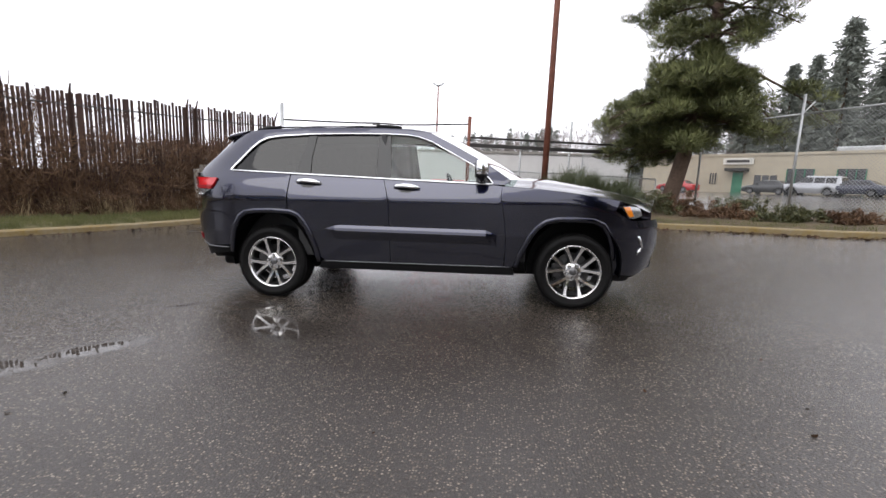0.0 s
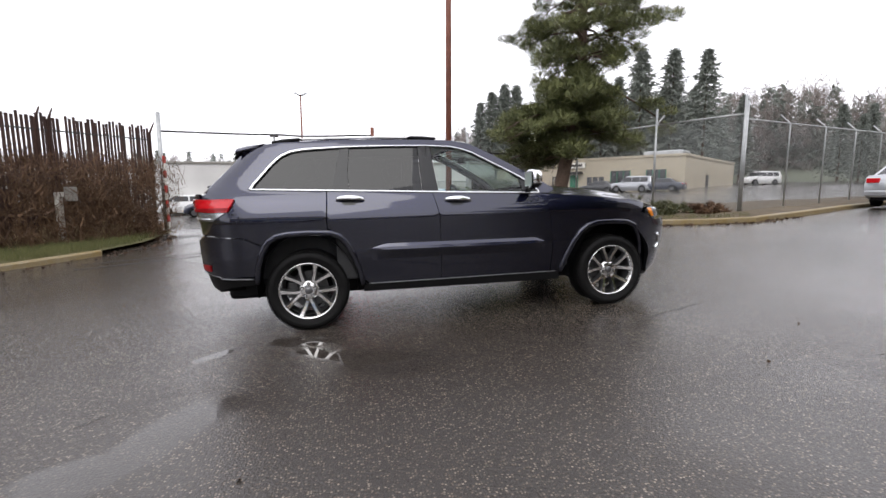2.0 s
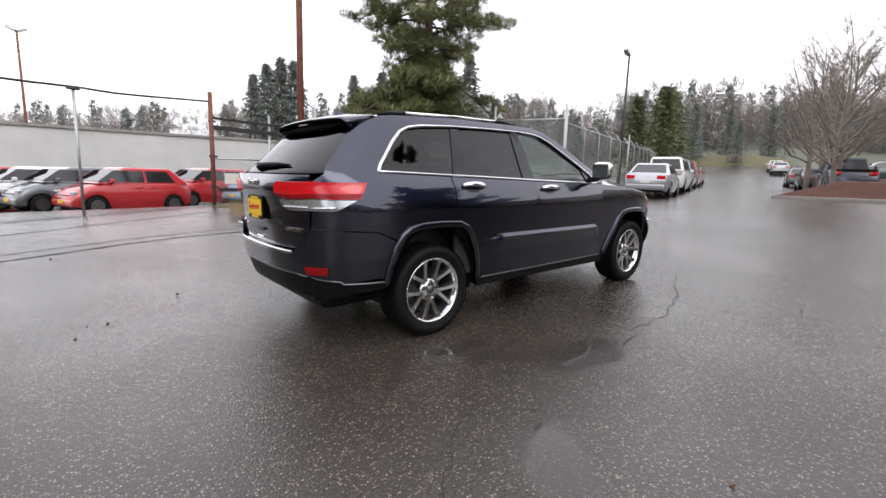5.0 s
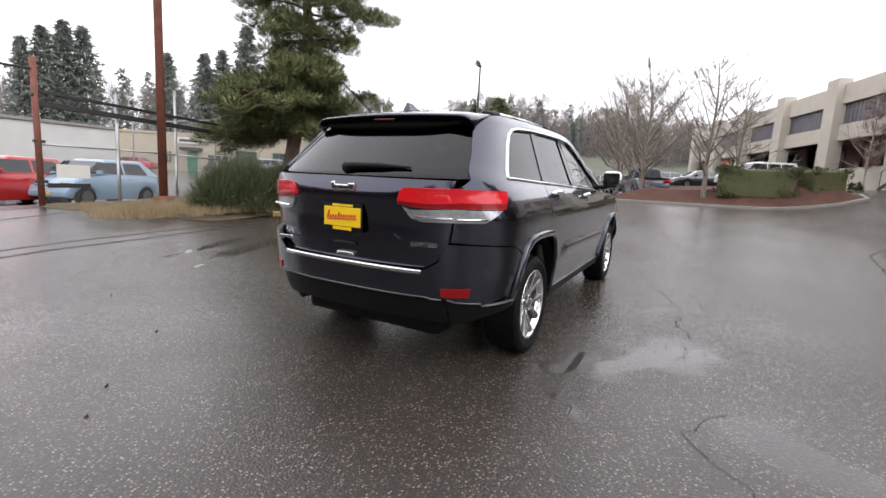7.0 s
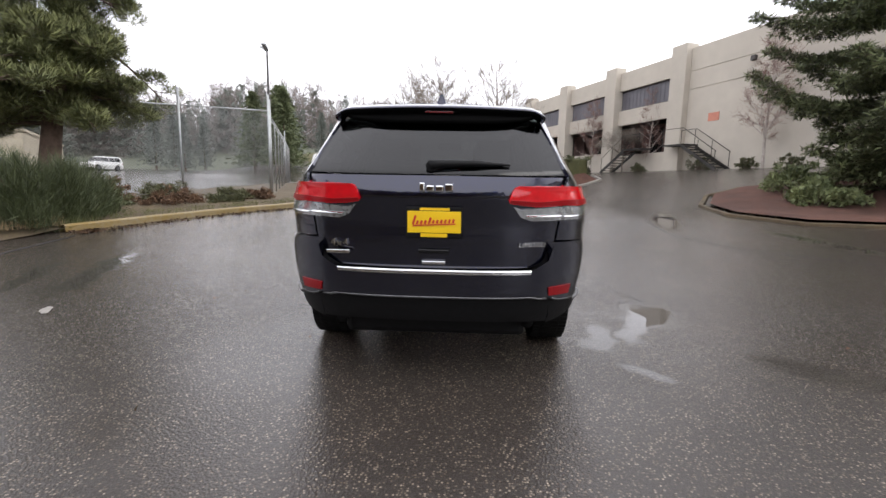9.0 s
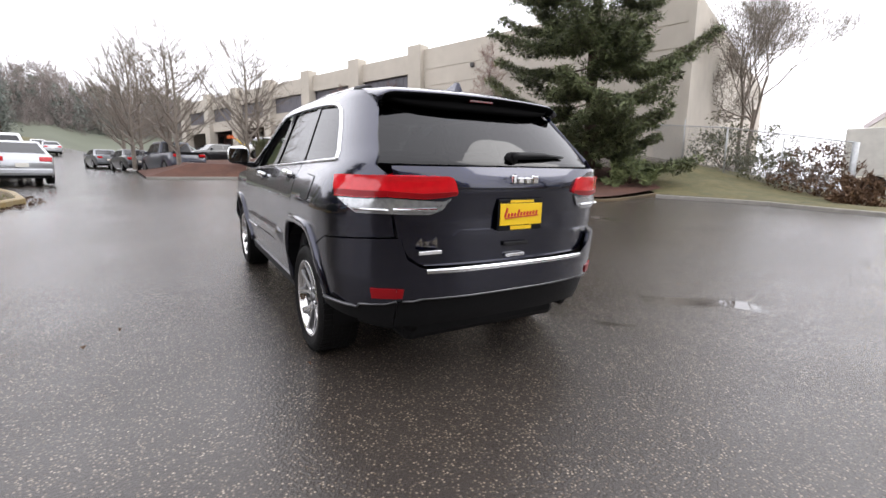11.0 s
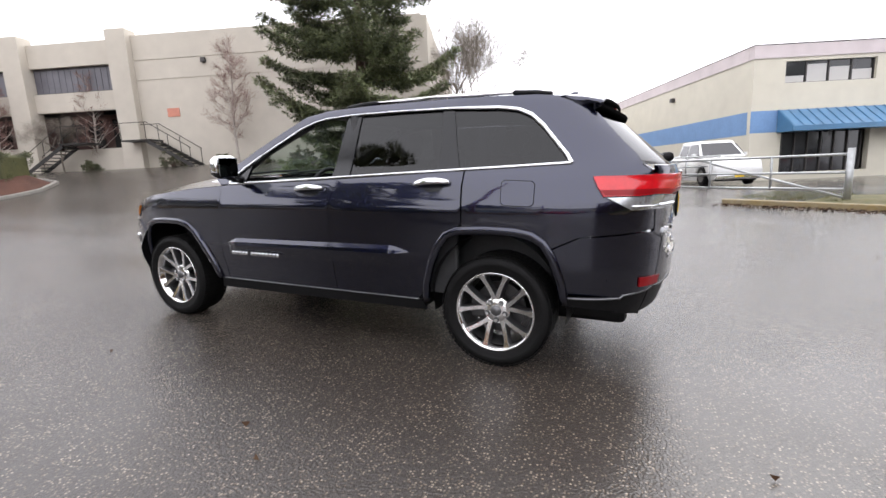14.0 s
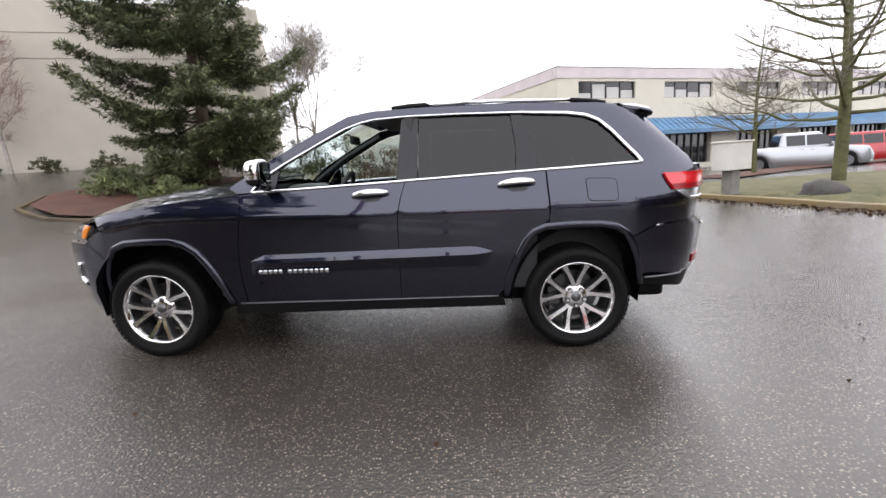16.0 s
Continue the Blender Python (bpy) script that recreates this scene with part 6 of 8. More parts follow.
def build_wheel(parent, x, side, spin):
    """Tyre with tread blocks, five-twin-spoke alloy, brake disc and nuts. The wheel's axis is local y, its face outwards."""
    w = empty("wheel", pose(x, side * 0.795, 0.378, 0, 0, 0 if side > 0 else 180), "", "")
    w.parent = parent
    w["label"] = "five twin-spoke alloy wheel with an all-season tyre"
    prof = [(-0.115, 0.245), (-0.128, 0.285), (-0.125, 0.320), (-0.105, 0.343), (-0.07, 0.350), (0, 0.352), (0.07, 0.350), (0.105, 0.343), (0.118, 0.332), (0.127, 0.312), (0.129, 0.295), (0.1265, 0.292), (0.124, 0.272), (0.118, 0.258), (0.110, 0.248)]

    def turned(profile, sides=56, wob=None):
        bm = bmesh.new()
        rings = []
        for i in range(sides):
            a = 2 * math.pi * i / sides
            rings.append([bm.verts.new((math.cos(a) * r, y, math.sin(a) * r)) for y, r in profile])
        for i in range(sides):
            p, q = rings[i], rings[(i + 1) % sides]
            for j in range(len(profile) - 1):
                bm.faces.new((p[j], p[j + 1], q[j + 1], q[j]))
        return bm

    tyre = part("tyre", turned(prof), M_TYRE, w, smooth=True)
    bm = bmesh.new()
    for i in range(64):
        a = 2 * math.pi * i / 64
        for y, l in ((-0.088, 0.05), (-0.03, 0.045), (0.03, 0.045), (0.088, 0.05)):
            add_box(bm, (-0.013, y - l / 2, 0.3475), (0.013, y + l / 2, 0.3530), Matrix.Rotation(a + (0.03 if y > 0 else 0), 4, "Y"))
    part("tread", bm, M_TYRE, tyre)
    bm = turned([(-0.10, 0.225), (-0.02, 0.215), (0.06, 0.222), (0.098, 0.236), (0.112, 0.250), (0.118, 0.252), (0.120, 0.246), (0.112, 0.238), (0.095, 0.230)])
    part("rim", bm, M_ALLOY, w, "bright alloy rim lip", smooth=True)
    part("barrel", turned([(-0.09, 0.222), (-0.06, 0.214), (0.03, 0.214), (0.07, 0.224)]), M_ALLOYDARK, w, smooth=True)
    part("brake_disc", tube([(0, -0.03, 0), (0, -0.01, 0)], 0.165, 36), M_ALLOYDARK, w, "grey brake disc")
    bm = bmesh.new()
    add_box(bm, (0.09, -0.05, -0.07), (0.185, 0.03, 0.07), bevel=0.012)
    part("caliper", bm, M_ALLOYDARK, w)
    part("hub_back", tube([(0, -0.1, 0), (0, 0.0, 0)], 0.10, 20), M_ALLOYDARK, w)
    for k in range(5):
        mid_a = 72 * k + spin
        for s in (-1, 1):
            bm = bmesh.new()
            rows = []
            for t in np.linspace(0, 1, 9):
                r = 0.046 + (0.243 - 0.046) * t
                a = radians(mid_a + s * (17.2 + 15.5 * (1 - t) ** 1.6))
                wd = 0.0145 + 0.0035 * (1 - t) ** 2 + 0.012 * max(0, (t - 0.72) / 0.28) ** 2
                y = 0.076 + 0.034 * t ** 1.4
                c, t_ = np.array([math.cos(a), 0, math.sin(a)]), np.array([-math.sin(a), 0, math.cos(a)])
                row = []
                for q, dy in ((-1.5, -0.05), (-1.08, -0.009), (-0.8, 0.0), (0.8, 0.0), (1.08, -0.009), (1.5, -0.05)):
                    v = c * r + t_ * q * wd
                    row.append(bm.verts.new((v[0], y + dy, v[2])))
                rows.append(row)
            for p, q in zip(rows, rows[1:]):
                for j in range(5):
                    bm.faces.new((p[j], p[j + 1], q[j + 1], q[j])).material_index = 0 if j == 2 else 1
            so_ = part("spoke", bm, M_ALLOY, w, smooth=False)
            so_.data.materials.append(M_SATIN)
        a = radians(mid_a)
        part("lug_nut", tube([(math.cos(a) * 0.060, 0.06, math.sin(a) * 0.060), (math.cos(a) * 0.060, 0.092, math.sin(a) * 0.060)], 0.012, 6), M_CHROME, w)
        part("lug_well", tube([(math.cos(a) * 0.060, 0.05, math.sin(a) * 0.060), (math.cos(a) * 0.060, 0.0815, math.sin(a) * 0.060)], 0.018, 12), M_ALLOYDARK, w)
    part("hub_face", turned([(0.077, 0.0), (0.0795, 0.03), (0.0785, 0.074), (0.060, 0.088)], 30), M_ALLOY, w, smooth=True)
    part("centre_cap", turned([(0.094, 0.0), (0.093, 0.024), (0.086, 0.033), (0.07, 0.034)], 24), M_SATIN, w, "silver centre cap", smooth=True)
    return w


def text_mesh(body, size, depth):
    cu = bpy.data.curves.new("text", "FONT")
    cu.body, cu.size, cu.extrude, cu.align_x, cu.align_y = body, size, depth, "CENTER", "CENTER"
    ob = bpy.data.objects.new("text", cu)
    scene.collection.objects.link(ob)
    bpy.context.view_layer.update()
    me = bpy.data.meshes.new_from_object(ob.evaluated_get(bpy.context.evaluated_depsgraph_get()))
    bpy.data.objects.remove(ob)
    return me


def build_suv():
    car = empty("suv", pose(0, 0, 0, 0, -1.6, 0), "dark blue-grey metallic sport utility vehicle with chrome window trim", "car")
    B = car
    for mir in (False, True):
        sd = -1 if mir else 1
        my = lambda x, y, z: (x, sd * y, z)  # noqa: E731
        # quarter panel with the roof side and A-pillar in one pressing
        rear_edge = [(run_of_y(0.685, 0.90), 0.90), (run_of_y(0.705, 1.05), 1.05), (run_of_y(0.705, 1.20), 1.20), (run_of_y(0.755, 1.258), 1.258), (run_of_y(0.694, 1.40), 1.40), (run_of_y(0.638, 1.53), 1.53), (run_of_y(0.606, 1.61), 1.61), (run_of_y(0.585, 1.655), 1.655)]
        roof_edge = [(-1.60, 1.685), (-1.10, 1.703), (-0.40, 1.700), (-0.10, 1.688), (0.08, 1.655), (0.30, 1.545), (0.52, 1.425), (0.70, 1.320), (0.86, 1.205), (0.80, 1.165)]
        q = [(-1.262, 0.905)] + [p for p in ARCH_R[::-1] if p[0] < -1.28 and p[1] > 0.8] + [(-1.80, 0.80), (run_of_x(-1.95, 0.87), 0.868), (run_of_x(-2.1, 0.88), 0.880), (run_of_y(0.80, 0.89), 0.890)]
        q += rear_edge + roof_edge
        q += [(0.70, 1.168)] + DLO + [(-1.55, 1.258), (-1.258, 1.246), (-1.258, 1.15), (-1.268, 1.0)]
        skin("quarter_panel", q, side_map, M_BODY, B, mir, gap=0.002)
        # doors below the belt
        rd = [(-1.262, 0.925), (-1.262, 1.0), (-1.252, 1.15), (-1.252, 1.244), (-0.90, 1.230), (-0.325, 1.205), (-0.295, 1.10), (-0.272, 1.0), (-0.265, 0.75), (-0.262, 0.405), (-0.92, 0.405), (-0.965, 0.45), (-1.035, 0.68), (-1.09, 0.80), (-1.15, 0.87), (-1.22, 0.90)]
        skin("rear_door", rd, side_map, M_BODY, B, mir, gap=0.003)
        fd = [(-0.325, 1.205), (0.20, 1.184), (0.70, 1.166), (0.785, 1.155), (0.775, 1.06), (0.795, 0.95), (0.82, 0.80), (0.83, 0.60), (0.815, 0.405), (-0.262, 0.405), (-0.265, 0.75), (-0.272, 1.0), (-0.295, 1.10)]
        skin("front_door", fd, side_map, M_BODY, B, mir, gap=0.003)
        fr_edge = [(0.785, 1.155), (1.10, 1.135), (1.40, 1.105), (run_of_x(1.70, 1.07), 1.065), (run_of_x(1.84, 1.03), 1.035)]
        fe = fr_edge + [(run_of_x(1.80, 0.95), 0.95), (run_of_x(1.95, 0.86), 0.86), (run_of_x(1.93, 0.70), 0.70), (run_of_x(1.90, 0.55), 0.55)] + ARCH_F[::-1] + [(0.822, 0.405), (0.83, 0.60), (0.82, 0.80), (0.795, 0.95), (0.775, 1.06)]
        skin("front_fender", fe, side_map, M_BODY, B, mir, gap=0.002)
        # rocker cladding with its bright line
        skin("rocker_panel", [(-0.98, 0.335), (0.92, 0.325), (0.90, 0.402), (-0.96, 0.402)], side_map, M_PLASTIC, B, mir, out=0.006)
        side_strip("rocker_trim", [(-0.93, 0.407), (0.0, 0.405), (0.87, 0.405)], 0.008, 0.010, M_SATIN, B, mir, label="thin satin rocker line")
        # flares
        for arch, cx in ((ARCH_R, -1.43), (ARCH_F, 1.36)):
            inner = [(x + (cx - x) * 0.035, z - 0.016 * smoothstep(0.5, 0.85, z)) for x, z in arch]
            side_strip("wheel_flare", inner, 0.050, 0.020, M_BODY, B, mir, 0.002)
        # the pressed ledge along the doors
        bm = bmesh.new()
        rows = []
        for u in np.linspace(-0.895, 0.745, 34):
            t = min(1, (u + 0.895) / 0.12, (0.745 - u) / 0.10)
            zc = 0.742 - 0.018 * (u + 0.89) / 1.63 - 0.014 * (1 - t)
            k_ = 0.0 + 0.026 * t
            row = []
            for dz, dy in ((0.024 * t + 0.003, 0.001), (0.0, k_ * 0.75), (-0.022 * t - 0.002, k_), (-0.034 * t - 0.004, k_ * 0.85), (-0.11, 0.001)):
                p, n = on_side(u, zc + dz, 0.001, mir)
                row.append(bm.verts.new(tuple(p + n * dy)))
            rows.append(row)
        for a, b in zip(rows, rows[1:]):
            for j in range(4):
                bm.faces.new((a[j], b[j], b[j + 1], a[j + 1]) if mir else (a[j], a[j + 1], b[j + 1], b[j]))
        bmesh.ops.recalc_face_normals(bm, faces=bm.faces[:])
        part("door_moulding", bm, M_BODY, B, smooth=False)
        # chrome window surround
        side_strip("window_trim", BELT, 0.017, 0.011, M_CHROME, B, mir, 0.001, "chrome belt moulding")
        side_strip("window_trim", [BELT[-1], (0.695, 1.18)] + DLO[1:] + [BELT[0]], [0.016, 0.014, 0.013, 0.012, 0.012, 0.012, 0.014, 0.022, 0.026, 0.024], 0.011, M_CHROME, B, mir, 0.001, "chrome window surround")
        # black pillars and the glass
        def dlo_top(x):
            return float(np.interp(-x, [-p[0] for p in DLO], [p[1] for p in DLO]))
        ins = 0.008
        bp = [(-0.262, sill(-0.26) + ins), (-0.30, dlo_top(-0.30) - ins), (-0.415, dlo_top(-0.41) - ins), (-0.405, sill(-0.40) + ins)]
        skin("b_pillar", bp, side_map, M_BLACKGLOSS, B, mir, out=-0.006)
        cp = [(-1.06, sill(-1.06) + ins), (-1.07, 1.40), (-1.045, dlo_top(-1.05) - ins), (-1.125, dlo_top(-1.12) - ins), (-1.17, 1.42), (-1.215, sill(-1.2) + ins)]
        skin("c_pillar", cp, side_map, M_BLACKGLOSS, B, mir, out=-0.006)
        rw = [(-0.41, sill(-0.41) + ins), (-0.42, dlo_top(-0.42) - ins), (-0.75, dlo_top(-0.75) - ins), (-1.04, dlo_top(-1.04) - ins), (-1.068, 1.40), (-1.055, sill(-1.06) + ins)]
        skin("rear_door_glass", rw, side_map, M_TINT, B, mir, out=-0.014, rim=0.004, label="dark privacy glass")
        qw = [(-1.21, sill(-1.21) + ins), (-1.165, 1.42), (-1.12, dlo_top(-1.12) - ins)] + [(x + 0.006, z - ins) for x, z in DLO if x < -1.15 and x > -1.821] + [(-1.816, 1.285), (-1.52, sill(-1.52) + ins)]
        skin("quarter_glass", qw, side_map, M_TINT, B, mir, out=-0.012, rim=0.004, label="dark privacy glass")
        if mir:
            fw = [(0.665, sill(0.66) + ins), (0.60, 1.262)] + [(x - 0.012, z - ins) for x, z in DLO if -0.28 < x < 0.55] + [(-0.29, dlo_top(-0.29) - ins), (-0.258, sill(-0.25) + ins)]
            skin("front_door_glass", fw, side_map, M_GLASS, B, mir, out=-0.014, rim=0.004, label="clear green-tinted glass")
        sail = [(0.672, sill(0.67) + 0.012), (0.60, 1.27), (0.535, 1.315), (0.545, sill(0.54) + 0.012)]
        skin("mirror_sail", sail, side_map, M_BLACKGLOSS, B, mir, out=-0.004)
        # handles with their pockets
        for x0, z0 in ((-1.055, 1.160), (-0.097, 1.128)):
            p, n = on_side(x0, z0, 0, mir)
            h_ = bmesh.new()
            row = []
            for i in range(13):
                t = i / 12
                x = x0 - 0.122 + 0.244 * t
                pp, nn = on_side(x, z0 + 0.004 * math.sin(t * math.pi) - 0.012 * (t - 0.5), 0.012 + 0.030 * math.sin(math.pi * t) ** 0.6, mir)
                row.append((pp, nn))
            strip_along([p_ for p_, _ in row], [n_ for _, n_ in row], [0.030 + 0.012 * math.sin(math.pi * i / 12) for i in range(13)], 0.014, h_)
            hd = part("door_handle", h_, M_CHROME, B, "chrome pull handle", smooth=True)
            pk = [(x0 - 0.075, z0 - 0.026), (x0 - 0.05, z0 - 0.042), (x0 + 0.03, z0 - 0.044), (x0 + 0.062, z0 - 0.024), (x0 + 0.05, z0 + 0.02), (x0 - 0.06, z0 + 0.022)]
            skin("handle_pocket", pk, side_map, M_BLACKGLOSS, B, mir, 0.02, 0.0015, 0.002)
        # tail lamp, wrapping the corner
        lz = [(run_of_x(-2.005, 1.19), 1.193), (run_of_y(0.725, 1.205), 1.206), (run_of_y(0.712, 1.205), 1.206), (run_of_y(0.712, 1.10), 1.098), (run_of_y(0.80, 1.09), 1.09), (run_of_x(-2.065, 1.09), 1.088)]
        lamp = skin("tail_lamp", lz, side_map, M_REDLENS, B, mir, out=0.018, rim=0.03, label="red wraparound tail lamp with a clear lower lens")
        lc = [(run_of_x(-2.08, 1.08), 1.083), (run_of_y(0.80, 1.08), 1.085), (run_of_y(0.712, 1.09), 1.092), (run_of_y(0.712, 1.02), 1.016), (run_of_y(0.80, 1.02), 1.016), (run_of_x(-2.20, 1.02), 1.016)]
        skin("lens_band", [(run_of_x(-2.045, 1.12), 1.121), (run_of_y(0.80, 1.12), 1.124), (run_of_y(0.717, 1.12), 1.128), (run_of_y(0.717, 1.10), 1.102), (run_of_y(0.80, 1.09), 1.094), (run_of_x(-2.07, 1.09), 1.093)], side_map, M_DARKRED, lamp, mir, out=0.021, rim=0.004, label="deeper red lower band")
        skin("reverse_lens", lc, side_map, M_CLEARLENS, lamp, mir, out=0.012, rim=0.03, label="clear reversing lens")
        side_strip("lamp_bar", [(run_of_x(-2.20, 1.03), 1.034), (run_of_y(0.80, 1.03), 1.034), (run_of_y(0.715, 1.03), 1.034)], 0.014, 0.012, M_CHROME, lamp, mir, 0.014)
        ry = lambda y, z: rear_map(sd * y, z)  # noqa: E731
        gl = [(0.722, 1.206), (0.452, 1.203), (0.428, 1.194), (0.412, 1.165), (0.398, 1.125), (0.404, 1.112), (0.47, 1.100), (0.56, 1.092), (0.722, 1.098)]
        lamp2 = skin("tail_lamp_inner", [(y, z) for y, z in gl], rear_map, M_REDLENS, B, mir, out=0.018, rim=0.03, label="red inner tail lamp on the tailgate")
        skin("lens_band", [(0.716, 1.128), (0.56, 1.120), (0.408, 1.132), (0.402, 1.118), (0.47, 1.104), (0.56, 1.096), (0.716, 1.102)], rear_map, M_DARKRED, lamp2, mir, out=0.021, rim=0.004, label="deeper red lower band")
        skin("reverse_lens", [(0.722, 1.092), (0.47, 1.079), (0.425, 1.095), (0.47, 1.035), (0.53, 1.014), (0.722, 1.016)], rear_map, M_CLEARLENS, lamp2, mir, out=0.012, rim=0.03, label="clear reversing lens")
        bm = bmesh.new()
        pts = [rear_map(y, 1.036) + np.array([-0.016, 0, 0]) for y in np.linspace(0.50, 0.70, 6)]
        add_tube(bm, [(p[0], sd * p[1], p[2]) for p in pts], 0.009, 6)
        part("lamp_bar", bm, M_CHROME, lamp2)
        # bumper corner and reflectors
        bc = [(-1.875, 0.53), (-1.862, 0.62), (-1.82, 0.755), (-1.802, 0.792), (run_of_x(-1.95, 0.87), 0.862), (run_of_x(-2.1, 0.88), 0.874), (run_of_y(0.80, 0.88), 0.884), (run_of_y(0.635, 0.89), 0.890), (run_of_y(0.635, 0.57), 0.580), (run_of_y(0.70, 0.57), 0.560), (run_of_y(0.80, 0.55), 0.548), (run_of_x(-2.15, 0.53), 0.530)]
        skin("bumper_corner", bc, side_map, M_BODY, B, mir, out=lambda u, v: 0.002 + 0.0365 * float(smoothstep(-1.93, -2.2, u)) * float(1 - smoothstep(0.80 + 0.05 * smoothstep(-1.95, -2.2, u), 0.885, v)), rim=0.03)
        vc = [(-1.885, 0.468), (-1.88, 0.515), (run_of_x(-2.15, 0.52), 0.52), (run_of_y(0.80, 0.535), 0.538), (run_of_y(0.655, 0.55), 0.552), (run_of_y(0.655, 0.40), 0.40), (run_of_y(0.80, 0.43), 0.435), (run_of_x(-2.15, 0.44), 0.44)]
        skin("valance_corner", vc, side_map, M_PLASTIC, B, mir, out=0.022, rim=0.03)
        side_strip("bumper_trim", [(-1.885, 0.522), (run_of_x(-2.15, 0.525), 0.525), (run_of_y(0.80, 0.543), 0.543), (run_of_y(0.70, 0.556), 0.556), (run_of_y(0.66, 0.573), 0.573)], 0.012, 0.012, M_SATIN, B, mir, 0.028, "satin grey bumper line")
        skin("rear_reflector", [(run_of_y(0.765, 0.64), 0.642), (run_of_y(0.665, 0.64), 0.640), (run_of_y(0.66, 0.60), 0.594), (run_of_y(0.755, 0.59), 0.592)], side_map, M_DARKRED, B, mir, 0.03, 0.048, 0.012, "red bumper reflector")
        skin("rear_reflector_inner", [(0.662, 0.641), (0.632, 0.638), (0.637, 0.596), (0.662, 0.594)], rear_map, M_DARKRED, B, mir, 0.03, 0.048, 0.012, "inner end of the bumper reflector")
        # exhaust tips
        part("exhaust_tip", tube([my(-2.05, 0.555, 0.395), my(-2.265, 0.555, 0.395), my(-2.267, 0.555, 0.395), my(-2.21, 0.555, 0.395)], [0.038, 0.040, 0.034, 0.033], 18), M_PLASTIC, B, "round dark exhaust tip", smooth=True)
        # door mirror
        ma = empty("door_mirror", pose(0.575, sd * 0.955, 1.27), "", "")
        ma.parent = B
        ma["label"] = "door mirror with a chrome cap"
        bm = bmesh.new()
        bmesh.ops.create_uvsphere(bm, u_segments=20, v_segments=12, radius=1)
        for v in bm.verts:
            c = v.co
            x, y, z = c.x, c.y, c.z
            f = lambda a, p: math.copysign(abs(a) ** p, a)  # noqa: E731
            v.co = Vector((0.085 * f(x, 0.75) if x > 0 else 0.028 * f(x, 0.4), 0.100 * f(y, 0.6), 0.086 * f(z, 0.65)))
            v.co.y += sd * 0.080
            v.co.z += 0.028
        top, low = bm, bm.copy()
        bmesh.ops.bisect_plane(top, geom=top.verts[:] + top.edges[:] + top.faces[:], plane_co=(0, 0, -0.012), plane_no=(0, 0, -1), clear_outer=True)
        bmesh.ops.bisect_plane(low, geom=low.verts[:] + low.edges[:] + low.faces[:], plane_co=(0, 0, -0.012), plane_no=(0, 0, 1), clear_outer=True)
        part("mirror_cap", top, M_CHROME, ma, "chrome mirror cap", smooth=True)
        part("mirror_base", low, M_BLACKGLOSS, ma, smooth=True)
        part("mirror_arm", tube([(0.03, -sd * 0.10, -0.075), (0.02, sd * 0.0, -0.055), (0.02, sd * 0.06, -0.03)], [0.03, 0.028, 0.03], 8), M_BLACKGLOSS, ma, smooth=True)
        part("mirror_glass", box((-0.036, sd * 0.080 - 0.082, -0.042), (-0.030, sd * 0.080 + 0.082, 0.093), bevel=0.002), M_MIRROR, ma, "mirror glass, its colour dimmed to stand for a dark reflection")
        # roof rail: dark feet and a bright bar
        line = [(-1.72, 0.565, 1.690), (-1.62, 0.565, 1.704), (-1.48, 0.567, 1.716), (-0.95, 0.57, 1.730), (-0.47, 0.568, 1.726), (-0.34, 0.566, 1.719), (-0.22, 0.564, 1.712)]
        rail = part("roof_rail", tube([my(*p) for p in line[2:5]], 0.012, 8), M_ALLOY, B, "satin silver roof rail", smooth=True)
        for a, b in ((0, 3), (4, 7)):
            part("rail_foot", tube([my(*p) for p in line[a:b]], [0.014, 0.018, 0.016] if a == 0 else [0.016, 0.02, 0.014], 8), M_PLASTIC, rail, smooth=True)
        # wheels and their wells
        for x in (1.4575, -1.4575):
            build_wheel(B, x, sd, {(1, True): 52, (1, False): 25, (-1, True): 18, (-1, False): 54}[(sd, x < 0)])
            bm = bmesh.new()
            n_ = 18
            ra = [bm.verts.new(my(x + 0.43 * math.cos(a), 0.86 + 0.085 * min(1.0, max(0.0, math.sin(a) / 0.38)), 0.40 + 0.475 * math.sin(a))) for a in np.linspace(-0.15, math.pi + 0.15, n_)]
            rb = [bm.verts.new(my(x + 0.43 * math.cos(a), 0.55, 0.40 + 0.475 * math.sin(a))) for a in np.linspace(-0.15, math.pi + 0.15, n_)]
            for i in range(n_ - 1):
                bm.faces.new((ra[i], ra[i + 1], rb[i + 1], rb[i]))
            bm.faces.new(rb)
            part("wheel_liner", bm, M_PLASTIC, B)
        # front lamp, amber marker and bumper corner
        hz_ = [(run_of_x(1.87, 1.0), 0.985), (run_of_x(1.93, 1.0), 0.990), (run_of_x(2.03, 0.97), 0.975), (run_of_x(2.055, 0.9), 0.905), (run_of_x(1.98, 0.88), 0.880), (run_of_x(1.93, 0.88), 0.882)]
        hl_ = skin("headlamp", hz_, side_map, M_CLEARLENS, B, mir, 0.04, 0.006, 0.03, "clear headlamp with an amber corner")
        skin("marker_lens", [(run_of_x(1.865, 1.0), 0.980), (run_of_x(1.925, 1.0), 0.984), (run_of_x(1.965, 0.9), 0.900), (run_of_x(1.925, 0.9), 0.893)], side_map, M_AMBER, hl_, mir, 0.03, 0.010, 0.01, "amber side marker")
